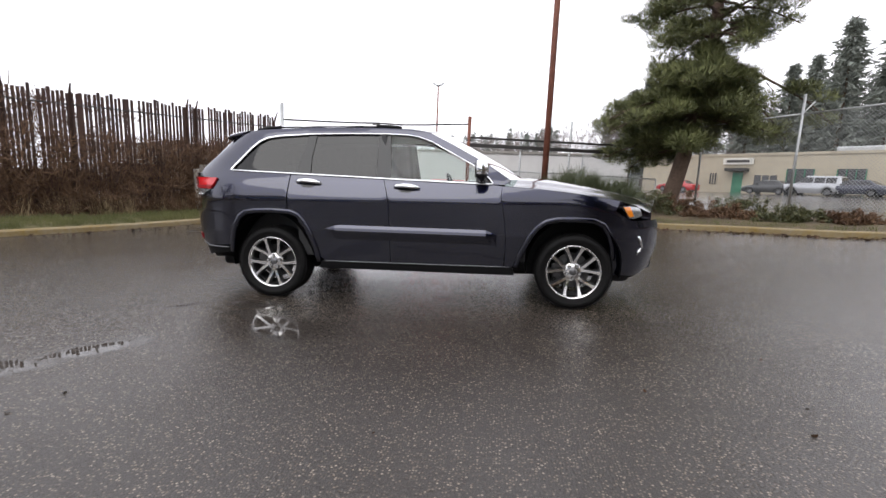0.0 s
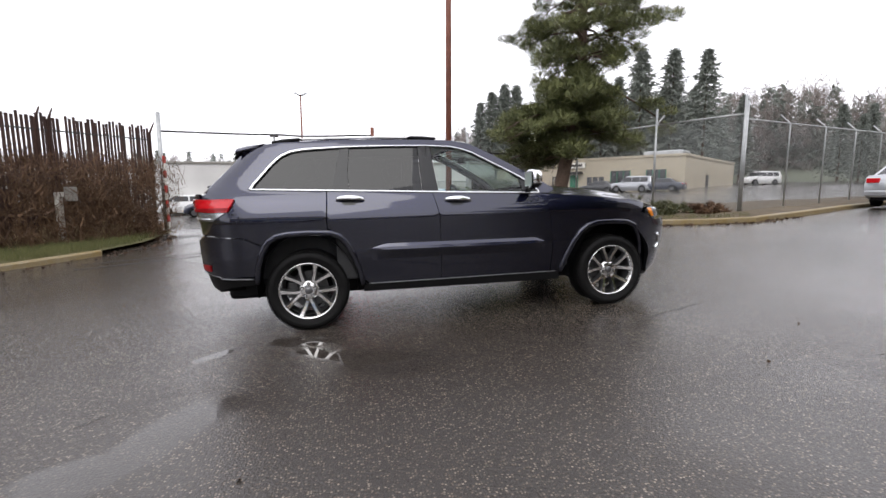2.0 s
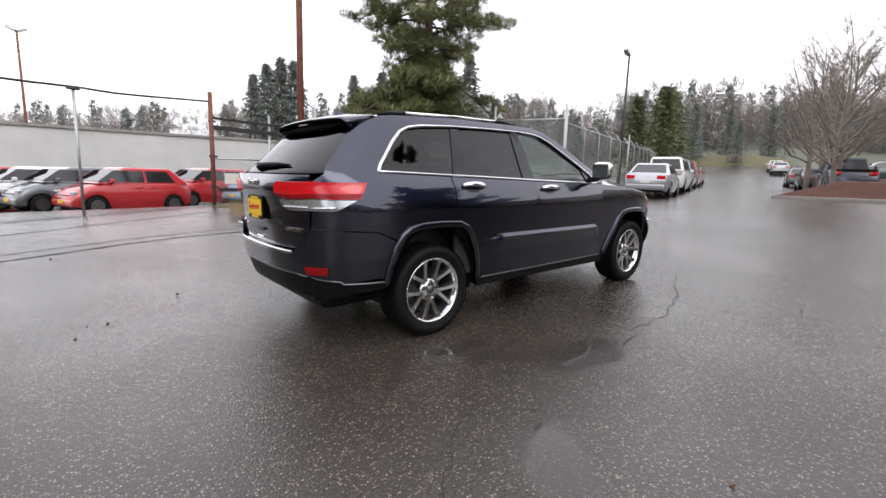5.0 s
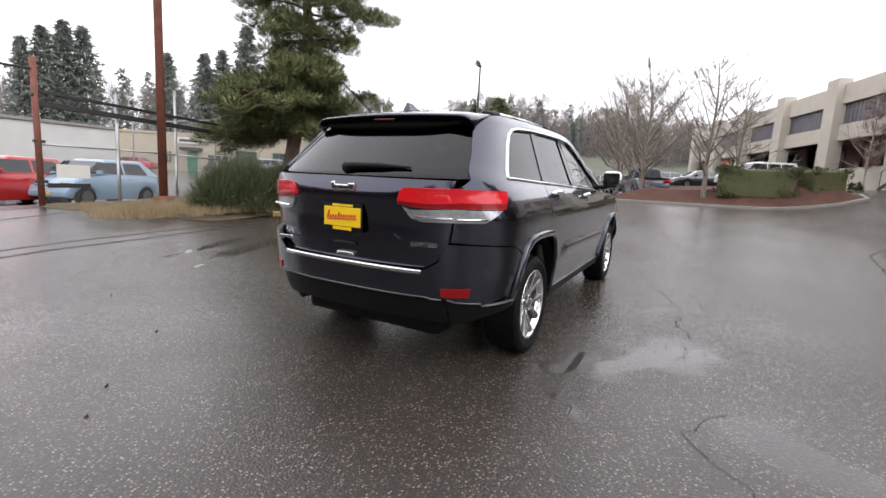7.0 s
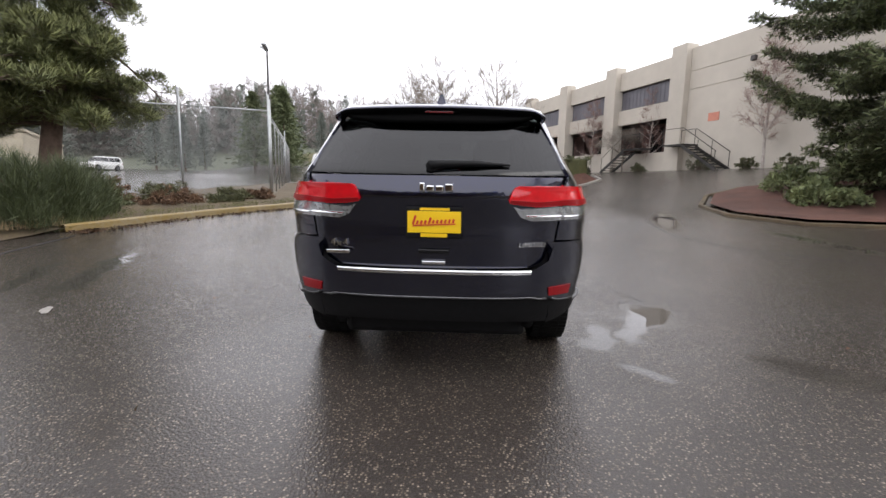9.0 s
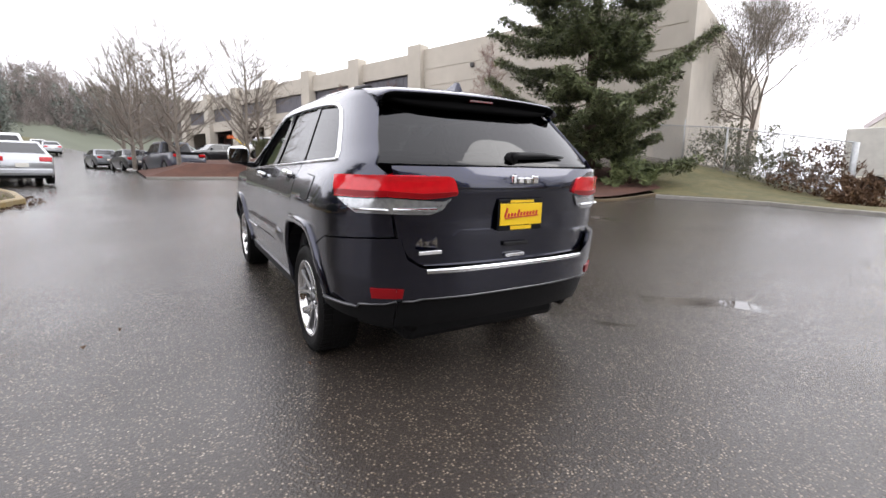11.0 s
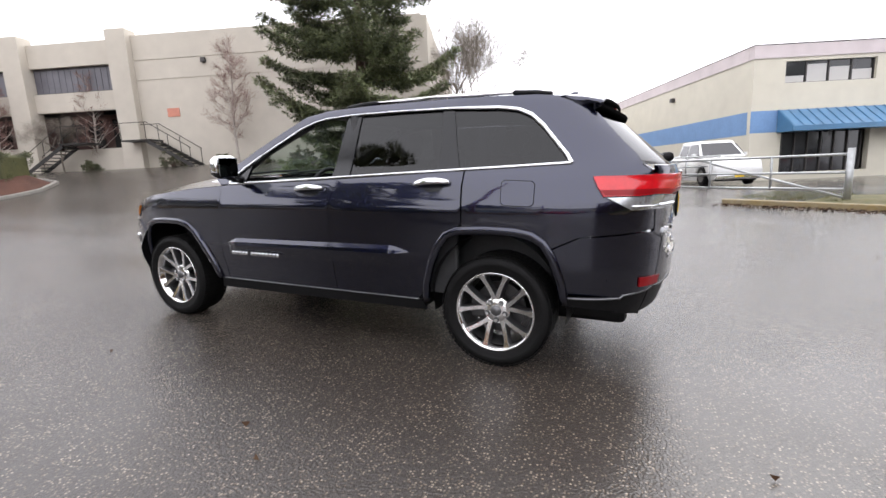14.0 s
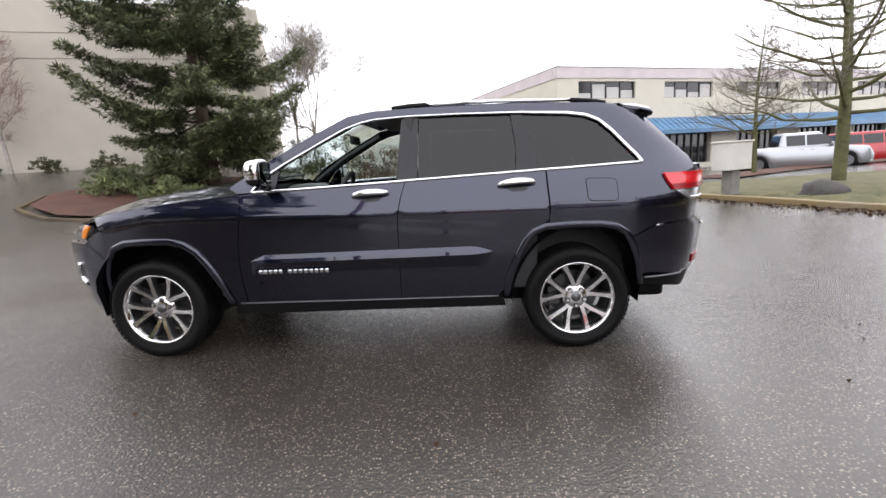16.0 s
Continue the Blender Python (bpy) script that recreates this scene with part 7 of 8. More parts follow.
        fb = [(run_of_x(1.79, 0.62), 0.62), (run_of_x(1.765, 0.74), 0.74), (run_of_x(1.93, 0.86), 0.86), (run_of_x(2.10, 0.86), 0.86), (run_of_x(2.24, 0.86), 0.86), (run_of_x(2.27, 0.6), 0.60), (run_of_x(2.24, 0.42), 0.42), (run_of_x(2.05, 0.33), 0.33), (run_of_x(1.80, 0.36), 0.36), (run_of_x(1.80, 0.5), 0.50)]
        skin("front_bumper_corner", fb, side_map, M_BODY, B, mir, 0.05, 0.010, 0.03)
        skin("front_valance", [(1.795, 0.62), (run_of_x(1.90, 0.6), 0.60), (run_of_x(2.02, 0.36), 0.36), (run_of_x(1.98, 0.28), 0.28), (1.80, 0.29)], side_map, M_PLASTIC, B, mir, 0.05, 0.004, 0.02)
        side_strip("fog_trim", [(run_of_x(2.02, 0.72), 0.72), (run_of_x(2.07, 0.62), 0.62), (run_of_x(2.02, 0.55), 0.55)], 0.02, 0.015, M_CHROME, B, mir, 0.014, "chrome fog lamp bezel")
        # fuel flap
        if not mir:
            ff = [(-1.50, 1.17), (-1.52, 1.185), (-1.68, 1.178), (-1.70, 1.16), (-1.702, 1.05), (-1.68, 1.033), (-1.53, 1.037), (-1.505, 1.055)]
            skin("fuel_flap_gap", ff, side_map, M_PLASTIC, B, False, 0.03, 0.0008, 0.001)
            skin("fuel_flap", ff, side_map, M_BODY, B, False, 0.03, 0.003, 0.002, gap=0.005)
            # model lettering as plain bars
            x_, sizes_ = 0.69, [0.034] * 5 + [0] + [0.036] * 8
            for s_ in sizes_:
                if s_:
                    side_strip("badge_letter", [(x_, 0.641), (x_ - s_ * 0.72, 0.641)], 0.030, 0.005, M_CHROME, B, False, 0.026, "bright badge letter bar")
                    x_ -= s_
                else:
                    x_ -= 0.03

    # tailgate, glass, spoiler
    tg = [(0.675, 0.895), (0.612, 0.78), (0.545, 0.745), (0.0, 0.738), (-0.545, 0.745), (-0.612, 0.78), (-0.675, 0.895), (-0.699, 1.05), (-0.699, 1.20), (-0.705, 1.250), (0, 1.252), (0.705, 1.250), (0.699, 1.20), (0.699, 1.05)]
    gate = skin("tailgate", tg, rear_map, M_BODY, B, False, gap=0.002)
    gg = [(0.768, 1.262), (0.0, 1.264), (-0.768, 1.262), (-0.708, 1.40), (-0.652, 1.53), (-0.625, 1.595), (0, 1.61), (0.625, 1.595), (0.652, 1.53), (0.708, 1.40)]
    skin("tailgate_glass", gg, glass_map, M_TINT, B, False, out=-0.012, rim=0.006, label="dark tinted rear window")
    skin("licence_recess", [(0.36, 0.93), (0.40, 0.90), (0, 0.885), (-0.40, 0.90), (-0.36, 0.93), (0, 0.925)], rear_map, M_BODY, B, False, 0.04, 0.014, 0.02)
    part("gate_latch", box((-2.44, -0.085, 0.825), (-2.425, 0.085, 0.85), bevel=0.005), M_BLACKGLOSS, gate)
    part("gate_handle", box((-2.437, -0.065, 0.765), (-2.420, 0.065, 0.785), bevel=0.005), M_CHROME, gate)
    # spoiler with its dark underside and brake lamp
    sp = bmesh.new()
    rows = []
    for y in np.linspace(-0.645, 0.645, 41):
        k_ = abs(y) / 0.645
        bow = 0.05 * k_ ** 2
        drop = 0.015 * k_ ** 2 + 0.035 * max(0, (k_ - 0.85) / 0.15) ** 2
        yl = y * (0.93 + 0.02 * k_)
        zl = 1.555 + 0.055 * k_ ** 4
        xl = glass_map(yl, zl)[0]
        row = [(-1.80 + bow * 0.3, y, 1.706 - 0.032 * k_ ** 2), (-1.97 + bow, y, 1.684 - drop), (-2.055 + bow, y, 1.662 - drop), (-2.07 + bow, y, 1.651 - drop), (-2.062 + bow, y, 1.636 - drop), (-2.02 + bow, y * 0.985, 1.620 - drop), (xl - 0.022, yl, zl + 0.02), (xl - 0.012, yl, zl), (xl + 0.05, yl, zl)]
        rows.append([sp.verts.new(p_) for p_ in row])
    top_f, low_f = [], []
    for a, b in zip(rows, rows[1:]):
        for j in range(8):
            f_ = sp.faces.new((a[j], a[j + 1], b[j + 1], b[j]))
            (top_f if j < 3 else low_f).append(f_)
            f_.material_index = 0 if j < 3 or abs(a[1].co.y + b[1].co.y) > 1.22 else 1
    sp.faces.new(rows[0][::-1]).material_index = 0
    sp.faces.new(rows[-1]).material_index = 0
    bmesh.ops.recalc_face_normals(sp, faces=sp.faces[:])
    so = part("spoiler", sp, M_BODY, B, "body-coloured roof spoiler with a black underside", smooth=True)
    so.data.materials.append(M_UNDER)
    part("brake_lamp", box((-2.058, -0.085, 1.618), (-2.03, 0.085, 1.632), bevel=0.004), M_DIMRED, so, "dim red high brake lamp")
    wp = part("rear_wiper", tube([(-2.395, 0.03, 1.300), (-2.39, -0.02, 1.312), (-2.365, -0.22, 1.317), (-2.335, -0.41, 1.312)], [0.032, 0.022, 0.017, 0.006], 8), M_PLASTIC, B, "black rear wiper arm", smooth=True)
    part("wiper_boot", tube([(-2.36, 0.02, 1.30), (-2.41, 0.02, 1.30)], 0.03, 12), M_PLASTIC, wp)
    # badge bars, plate
    for i, (w_, h_) in enumerate(((0.030, 0.05), (0.044, 0.036), (0.044, 0.036), (0.044, 0.046))):
        y = 0.078 - sum((0.030, 0.044, 0.044, 0.044)[:i]) - i * 0.006
        p = rear_map(y, 1.183)
        part("badge_letter", box((-2.478, y - w_, 1.165), (-2.458, y, 1.165 + h_), bevel=0.008), M_CHROME, B, "bright maker's badge shape")
    pl = part("licence_plate", box((-2.462, -0.155, 0.915), (-2.448, 0.150, 1.085), bevel=0.006), M_PLASTIC, B, "yellow dealer plate with red lettering in a black frame")
    part("plate_face", box((-2.467, -0.147, 0.945), (-2.461, 0.142, 1.062), bevel=0.002), M_PLATE, pl)
    part("plate_tab", box((-2.466, -0.075, 0.922), (-2.462, 0.07, 0.942)), M_PLATE, pl)
    part("plate_tab", box((-2.466, -0.085, 1.066), (-2.462, 0.075, 1.080)), M_PLATE, pl)
    for i in range(11):
        y = 0.112 - i * 0.0215
        hh = 0.050 if i == 0 else 0.036 if i == 4 else 0.020
        part("letter_bar", box((-0.002, -0.0055, 0), (0.002, 0.0055, hh), pose(-2.468, y, 0.990 + 0.0012 * i, 18, 0, 0)), M_REDINK, pl)
    part("letter_bar", box((-0.002, -0.115, -0.003), (0.002, 0.115, 0.003), pose(-2.468, -0.003, 0.990, -3, 0, 0)), M_REDINK, pl)
    for word, y, z, s in (("4x4", 0.535, 0.868, 0.062), ("LIMITED", -0.545, 0.878, 0.036)):
        me = text_mesh(word, s, 0.004)
        me.materials.append(M_CHROME)
        p = rear_map(y, z)
        t_ = new("badge_text", me)
        slope = math.degrees(math.atan2(rear_map(y + 0.05, z)[0] - rear_map(y - 0.05, z)[0], 0.1))
        t_.matrix_world = pose(p[0] - 0.006, y, z, 90, 0, -90 - slope) @ Matrix.Diagonal((1.25, 1, 1, 1))
        t_.parent = B
        t_["label"] = "bright model badge"
    part("badge_bar", box((-2.425, 0.47, 0.815), (-2.412, 0.60, 0.835), bevel=0.003), M_ALLOY, B)
    # bumper centre, chrome step, valance
    bcn = [(0.655, 0.888), (0.655, 0.578), (0.60, 0.586), (0.55, 0.590), (0, 0.582), (-0.55, 0.590), (-0.60, 0.586), (-0.655, 0.578), (-0.655, 0.888), (-0.625, 0.79), (-0.55, 0.742), (0, 0.735), (0.55, 0.742), (0.625, 0.79)]
    skin("rear_bumper", bcn, rear_map, M_BODY, B, False, out=0.040, rim=0.003)
    skin("rear_valance", [(0.655, 0.555), (0.60, 0.578), (0.5, 0.582), (0, 0.575), (-0.5, 0.582), (-0.60, 0.578), (-0.655, 0.555), (-0.655, 0.415), (-0.45, 0.43), (0.45, 0.43), (0.655, 0.415)], rear_map, M_PLASTIC, B, False, out=0.024, rim=0.06)
    bm = bmesh.new()
    pts = [rear_map(y, 0.585) + np.array([-0.036, 0, -0.008 if abs(y) < 0.56 else -0.02]) for y in np.linspace(-0.65, 0.65, 27)]
    add_tube(bm, pts, 0.007, 6)
    part("bumper_trim", bm, M_SATIN, B, "satin grey bumper line", smooth=True)
    bm = bmesh.new()
    rows = []
    for y in np.linspace(-0.545, 0.545, 21):
        x = rear_map(y, 0.735)[0]
        rows.append([bm.verts.new((x + dx, y, 0.725 + dz)) for dx, dz in ((0.02, 0.013), (-0.040, 0.013), (-0.046, 0.006), (-0.046, -0.010), (-0.036, -0.014))])
    for a, b in zip(rows, rows[1:]):
        for j in range(4):
            bm.faces.new((a[j], a[j + 1], b[j + 1], b[j]))
    part("step_trim", bm, M_CHROME, B, "chrome loading strip")
    # roof, windscreen, bonnet
    def roof_z(x):
        return float(np.interp(x, [-2.0, -1.64, -1.15, -0.75, -0.4, -0.15, 0.02, 0.12], [1.685, 1.716, 1.742, 1.748, 1.744, 1.727, 1.700, 1.676]))

    def edge_z(x):
        return float(np.interp(x, [-2.0, -1.60, -1.10, -0.40, -0.10, 0.08], [1.652, 1.685, 1.703, 1.700, 1.688, 1.655]))

    def roof(u, v):
        x = u
        e_, c_ = edge_z(x), roof_z(x)
        y_ = side_map(x, e_)[1] if x > -1.5 else np.interp(x, [-1.95, -1.5], [0.555, side_map(-1.5, e_)[1]])
        fwd = 0.10 * (1 - v * v) * smoothstep(-0.3, 0.08, x)
        return (x + float(fwd), y_ * v, e_ + (c_ - e_) * (1 - abs(v) ** 3.0))
    grid_skin("roof_panel", roof, np.linspace(-1.95, 0.08, 36), np.linspace(-1, 1, 25), M_BODY, B)

    def wind(u, v):
        t = u
        xe, ze = np.interp(t, [0, 0.35, 0.7, 1], [0.085, 0.375, 0.665, 0.86]), np.interp(t, [0, 0.35, 0.7, 1], [1.652, 1.502, 1.342, 1.212])
        ye = side_map(min(xe, 1.2), ze)[1] - 0.012
        return (xe + (0.10 + 0.06 * t) * (1 - v * v), ye * v, ze + 0.024 * (1 - abs(v) ** 3) * (1 - t) + 0.012 * (1 - v * v))
    grid_skin("windscreen", wind, np.linspace(0, 1, 14), np.linspace(-1, 1, 21), M_GLASS, B, "clear green-tinted windscreen")

    def bonnet(u, v):
        x = u
        zf = float(np.interp(x, [0.78, 1.10, 1.40, 1.70, 1.84, 2.02, 2.14], [1.158, 1.136, 1.106, 1.066, 1.036, 0.985, 0.93]))
        zc = float(np.interp(x, [0.78, 0.95, 1.10, 1.32, 1.675, 1.92, 2.06, 2.14], [1.236, 1.240, 1.238, 1.215, 1.155, 1.085, 1.030, 0.97]))
        s_ = run_of_x(min(x, 2.1), zf) if x > 1.25 else x
        y_ = side_map(s_, zf)[1]
        lift = 0.012 * smoothstep(0.55, 0.62, abs(v)) * (1 - smoothstep(0.72, 0.85, abs(v)))
        return (x + 0.16 * (1 - v * v) * float(smoothstep(1.6, 2.1, x)), y_ * v, zf + (zc - zf) * (1 - abs(v) ** 2.6) + float(lift) * (1 - float(smoothstep(1.6, 2.0, x))))
    grid_skin("bonnet", bonnet, np.linspace(0.80, 2.14, 30), np.linspace(-1, 1, 41), M_BODY, B)
    part("cowl", box((0.84, -0.70, 1.15), (0.99, 0.70, 1.205), bevel=0.02), M_PLASTIC, B)
    for y0, y1 in ((0.55, -0.05), (0.0, -0.6)):
        part("front_wiper", tube([(0.95, y0, 1.235), (0.90, (y0 + y1) / 2, 1.255), (0.86, y1, 1.262)], 0.010, 6), M_PLASTIC, B)
    # front face: grille slots between lamps, bumper
    part("grille_shell", box((2.10, -0.52, 0.80), (2.24, 0.52, 0.97), bevel=0.04), M_BODY, B)
    for i in range(7):
        y = -0.36 + i * 0.12
        g_ = part("grille_slot", box((2.22, y - 0.042, 0.83), (2.255, y + 0.042, 0.955), bevel=0.012), M_CHROME, B)
        part("grille_mesh", box((2.252, y - 0.032, 0.842), (2.258, y + 0.032, 0.943)), M_PLASTIC, g_)
    part("front_bumper", box((1.95, -0.52, 0.34), (2.28, 0.52, 0.80), bevel=0.08), M_BODY, B)
    part("front_skid", box((1.9, -0.50, 0.28), (2.12, 0.50, 0.38), bevel=0.04), M_PLASTIC, B)
    # antenna fin
    bm = bmesh.new()
    vs = [bm.verts.new(p) for p in ((-1.62, 0.03, 1.715), (-1.62, -0.03, 1.715), (-1.80, -0.035, 1.705), (-1.80, 0.035, 1.705), (-1.76, 0.008, 1.772), (-1.76, -0.008, 1.772), (-1.79, -0.008, 1.77), (-1.79, 0.008, 1.77))]
    for f_ in ((0, 1, 5, 4), (1, 2, 6, 5), (2, 3, 7, 6), (3, 0, 4, 7), (4, 5, 6, 7)):
        bm.faces.new([vs[i] for i in f_])
    part("antenna_fin", bm, M_BODY, B)
    # underbody, floor and cabin
    part("underbody", box((-2.2, -0.56, 0.27), (2.1, 0.56, 0.45), bevel=0.04), M_PLASTIC, B)
    part("sill_floor", box((-0.95, -0.88, 0.33), (0.9, 0.88, 0.45), bevel=0.02), M_PLASTIC, B)
    part("cabin_floor", box((-2.25, -0.60, 0.46), (1.0, 0.60, 0.60)), M_INTERIOR, B)
    part("firewall", box((0.95, -0.85, 0.45), (1.02, 0.85, 1.14)), M_INTERIOR, B)
    part("engine_block", box((1.05, -0.5, 0.5), (2.05, 0.5, 0.95), bevel=0.05), M_PLASTIC, B)
    part("headliner", box((-1.9, -0.57, 1.640), (-0.05, 0.57, 1.655), bevel=0.004), M_HEADLINER, B)
    part("load_floor", box((-2.3, -0.66, 0.60), (-1.0, 0.66, 0.85)), M_INTERIOR, B)
    for sd in (1, -1):
        part("door_card", box((-1.2, sd * 0.845 - 0.02, 0.45), (0.85, sd * 0.845 + 0.02, 1.14), bevel=0.015), M_INTERIOR, B)
        part("a_pillar_trim", tube([(0.07, sd * 0.64, 1.60), (0.45, sd * 0.72, 1.41), (0.78, sd * 0.79, 1.19)], 0.03, 6), M_INTERIOR, B)
        part("b_pillar_trim", tube([(-0.34, sd * 0.80, 1.1), (-0.36, sd * 0.66, 1.63)], 0.045, 6), M_INTERIOR, B)
        for x0 in (-0.45, -1.25):
            seat = empty("seat", pose(x0 + 0.15, sd * 0.37, 0.60), "", "")
            seat.parent = B
            seat["label"] = "dark leather seat with headrest"
            part("cushion", box((-0.1, -0.25, 0.0), (0.42, 0.25, 0.22), bevel=0.06), M_INTERIOR, seat)
            part("seat_back", box((-0.08, -0.24, 0.1), (0.08, 0.24, 0.76), pose(-0.12, 0, 0, 0, -14, 0), bevel=0.06), M_INTERIOR, seat)
            part("headrest", box((-0.05, -0.13, 0.77), (0.05, 0.13, 0.93), pose(-0.12, 0, 0, 0, -14, 0), bevel=0.04), M_INTERIOR, seat)
    bm = box((0.42, -0.82, 0.85), (0.98, 0.82, 1.13), bevel=0.06)
    part("dashboard", bm, M_INTERIOR, B)
    part("instrument_hood", box((0.36, 0.16, 1.08), (0.60, 0.58, 1.20), bevel=0.05), M_INTERIOR, B)
    stw = bmesh.new()
    ring = [(0.0, 0.185 * math.cos(a), 0.185 * math.sin(a)) for a in np.linspace(0, 2 * math.pi, 25)]
    mt = pose(0.22, 0.37, 1.10, 0, -24, 0)
    add_tube(stw, [mt @ Vector(p) for p in ring], 0.018, 8, caps=False)
    sw = part("steering_wheel", stw, M_INTERIOR, B, "dark leather steering wheel", smooth=True)
    part("wheel_hub", box((-0.03, -0.075, -0.06), (0.03, 0.075, 0.06), mt, 0.02), M_INTERIOR, sw)
    for a in (0, 180, 270):
        part("wheel_spoke", box((-0.012, 0.0, -0.018), (0.012, 0.18, 0.018), mt @ pose(0, 0, 0, a, 0, 0)), M_INTERIOR, sw)
    part("column", tube([(0.24, 0.37, 1.09), (0.50, 0.37, 0.98)], 0.05, 8), M_INTERIOR, B)
    part("cabin_mirror", box((0.16, -0.12, 1.50), (0.20, 0.12, 1.57), bevel=0.015), M_INTERIOR, B, "dark cabin rear-view mirror")
    part("console", box((-0.3, -0.14, 0.55), (0.5, 0.14, 0.88), bevel=0.03), M_INTERIOR, B)
    return car


build_suv()

# ---- parked cars ----
PAINT = {
    "red": mat("red_car_paint", (0.42, 0.018, 0.022), 0.3, var=0.05, coat=1.0),
    "white": mat("white_car_paint", (0.70, 0.70, 0.69), 0.3, var=0.04, coat=1.0),
    "silver": mat("silver_car_paint", (0.42, 0.43, 0.45), 0.3, metal=0.6, var=0.04, coat=1.0),
    "grey": mat("grey_car_paint", (0.13, 0.14, 0.15), 0.3, metal=0.4, var=0.05, coat=1.0),
    "blue": mat("pale_blue_car_paint", (0.28, 0.40, 0.52), 0.3, var=0.05, coat=1.0),
    "navy": mat("navy_car_paint", (0.02, 0.024, 0.045), 0.3, var=0.05, coat=1.0),
    "black": mat("black_car_paint", (0.014, 0.015, 0.018), 0.3, var=0.05, coat=1.0),
    "gold": mat("dark_green_car_paint", (0.05, 0.09, 0.085), 0.3, var=0.05, coat=1.0),
}
# shape: length, width, height; deck line of the lower body; cabin foot and roof in x; belt height; wheel radius
SHAPES = {
    "hatchback": dict(l=3.55, w=1.63, h=1.49, deck=[(-1.77, 0.80), (-1.70, 0.98), (-1.1, 1.00), (0.75, 0.98), (1.15, 0.92), (1.55, 0.78), (1.77, 0.55)], foot=(-1.72, 1.12), top=(-1.15, 0.28), belt=0.98, r=0.30, ax=(-1.13, 1.17), win=[(-0.98, -0.30), (-0.22, 0.62)]),
    "sedan": dict(l=4.64, w=1.76, h=1.43, deck=[(-2.32, 0.72), (-2.26, 0.96), (-1.6, 1.00), (0.95, 0.95), (1.5, 0.88), (2.1, 0.76), (2.32, 0.52)], foot=(-1.75, 1.1), top=(-0.95, 0.28), belt=0.95, r=0.32, ax=(-1.3, 1.37), win=[(-0.95, -0.28), (-0.2, 0.6)]),
    "suv": dict(l=4.85, w=1.92, h=1.80, deck=[(-2.42, 0.85), (-2.40, 1.10), (-1.6, 1.12), (0.95, 1.10), (1.5, 1.06), (2.2, 0.98), (2.42, 0.7)], foot=(-2.38, 1.15), top=(-2.15, 0.35), belt=1.10, r=0.37, ax=(-1.4, 1.45), win=[(-1.95, -1.15), (-1.08, -0.25), (-0.18, 0.65)]),
    "pickup": dict(l=5.8, w=2.0, h=1.88, deck=[(-2.9, 0.80), (-2.88, 1.20), (-1.2, 1.20), (0.95, 1.18), (1.4, 1.15), (2.7, 1.05), (2.9, 0.75)], foot=(-0.95, 1.55), top=(-0.75, 0.75), belt=1.18, r=0.40, ax=(-1.8, 1.85), win=[(-0.62, 0.15), (0.22, 0.95)]),
}
MADE = {}


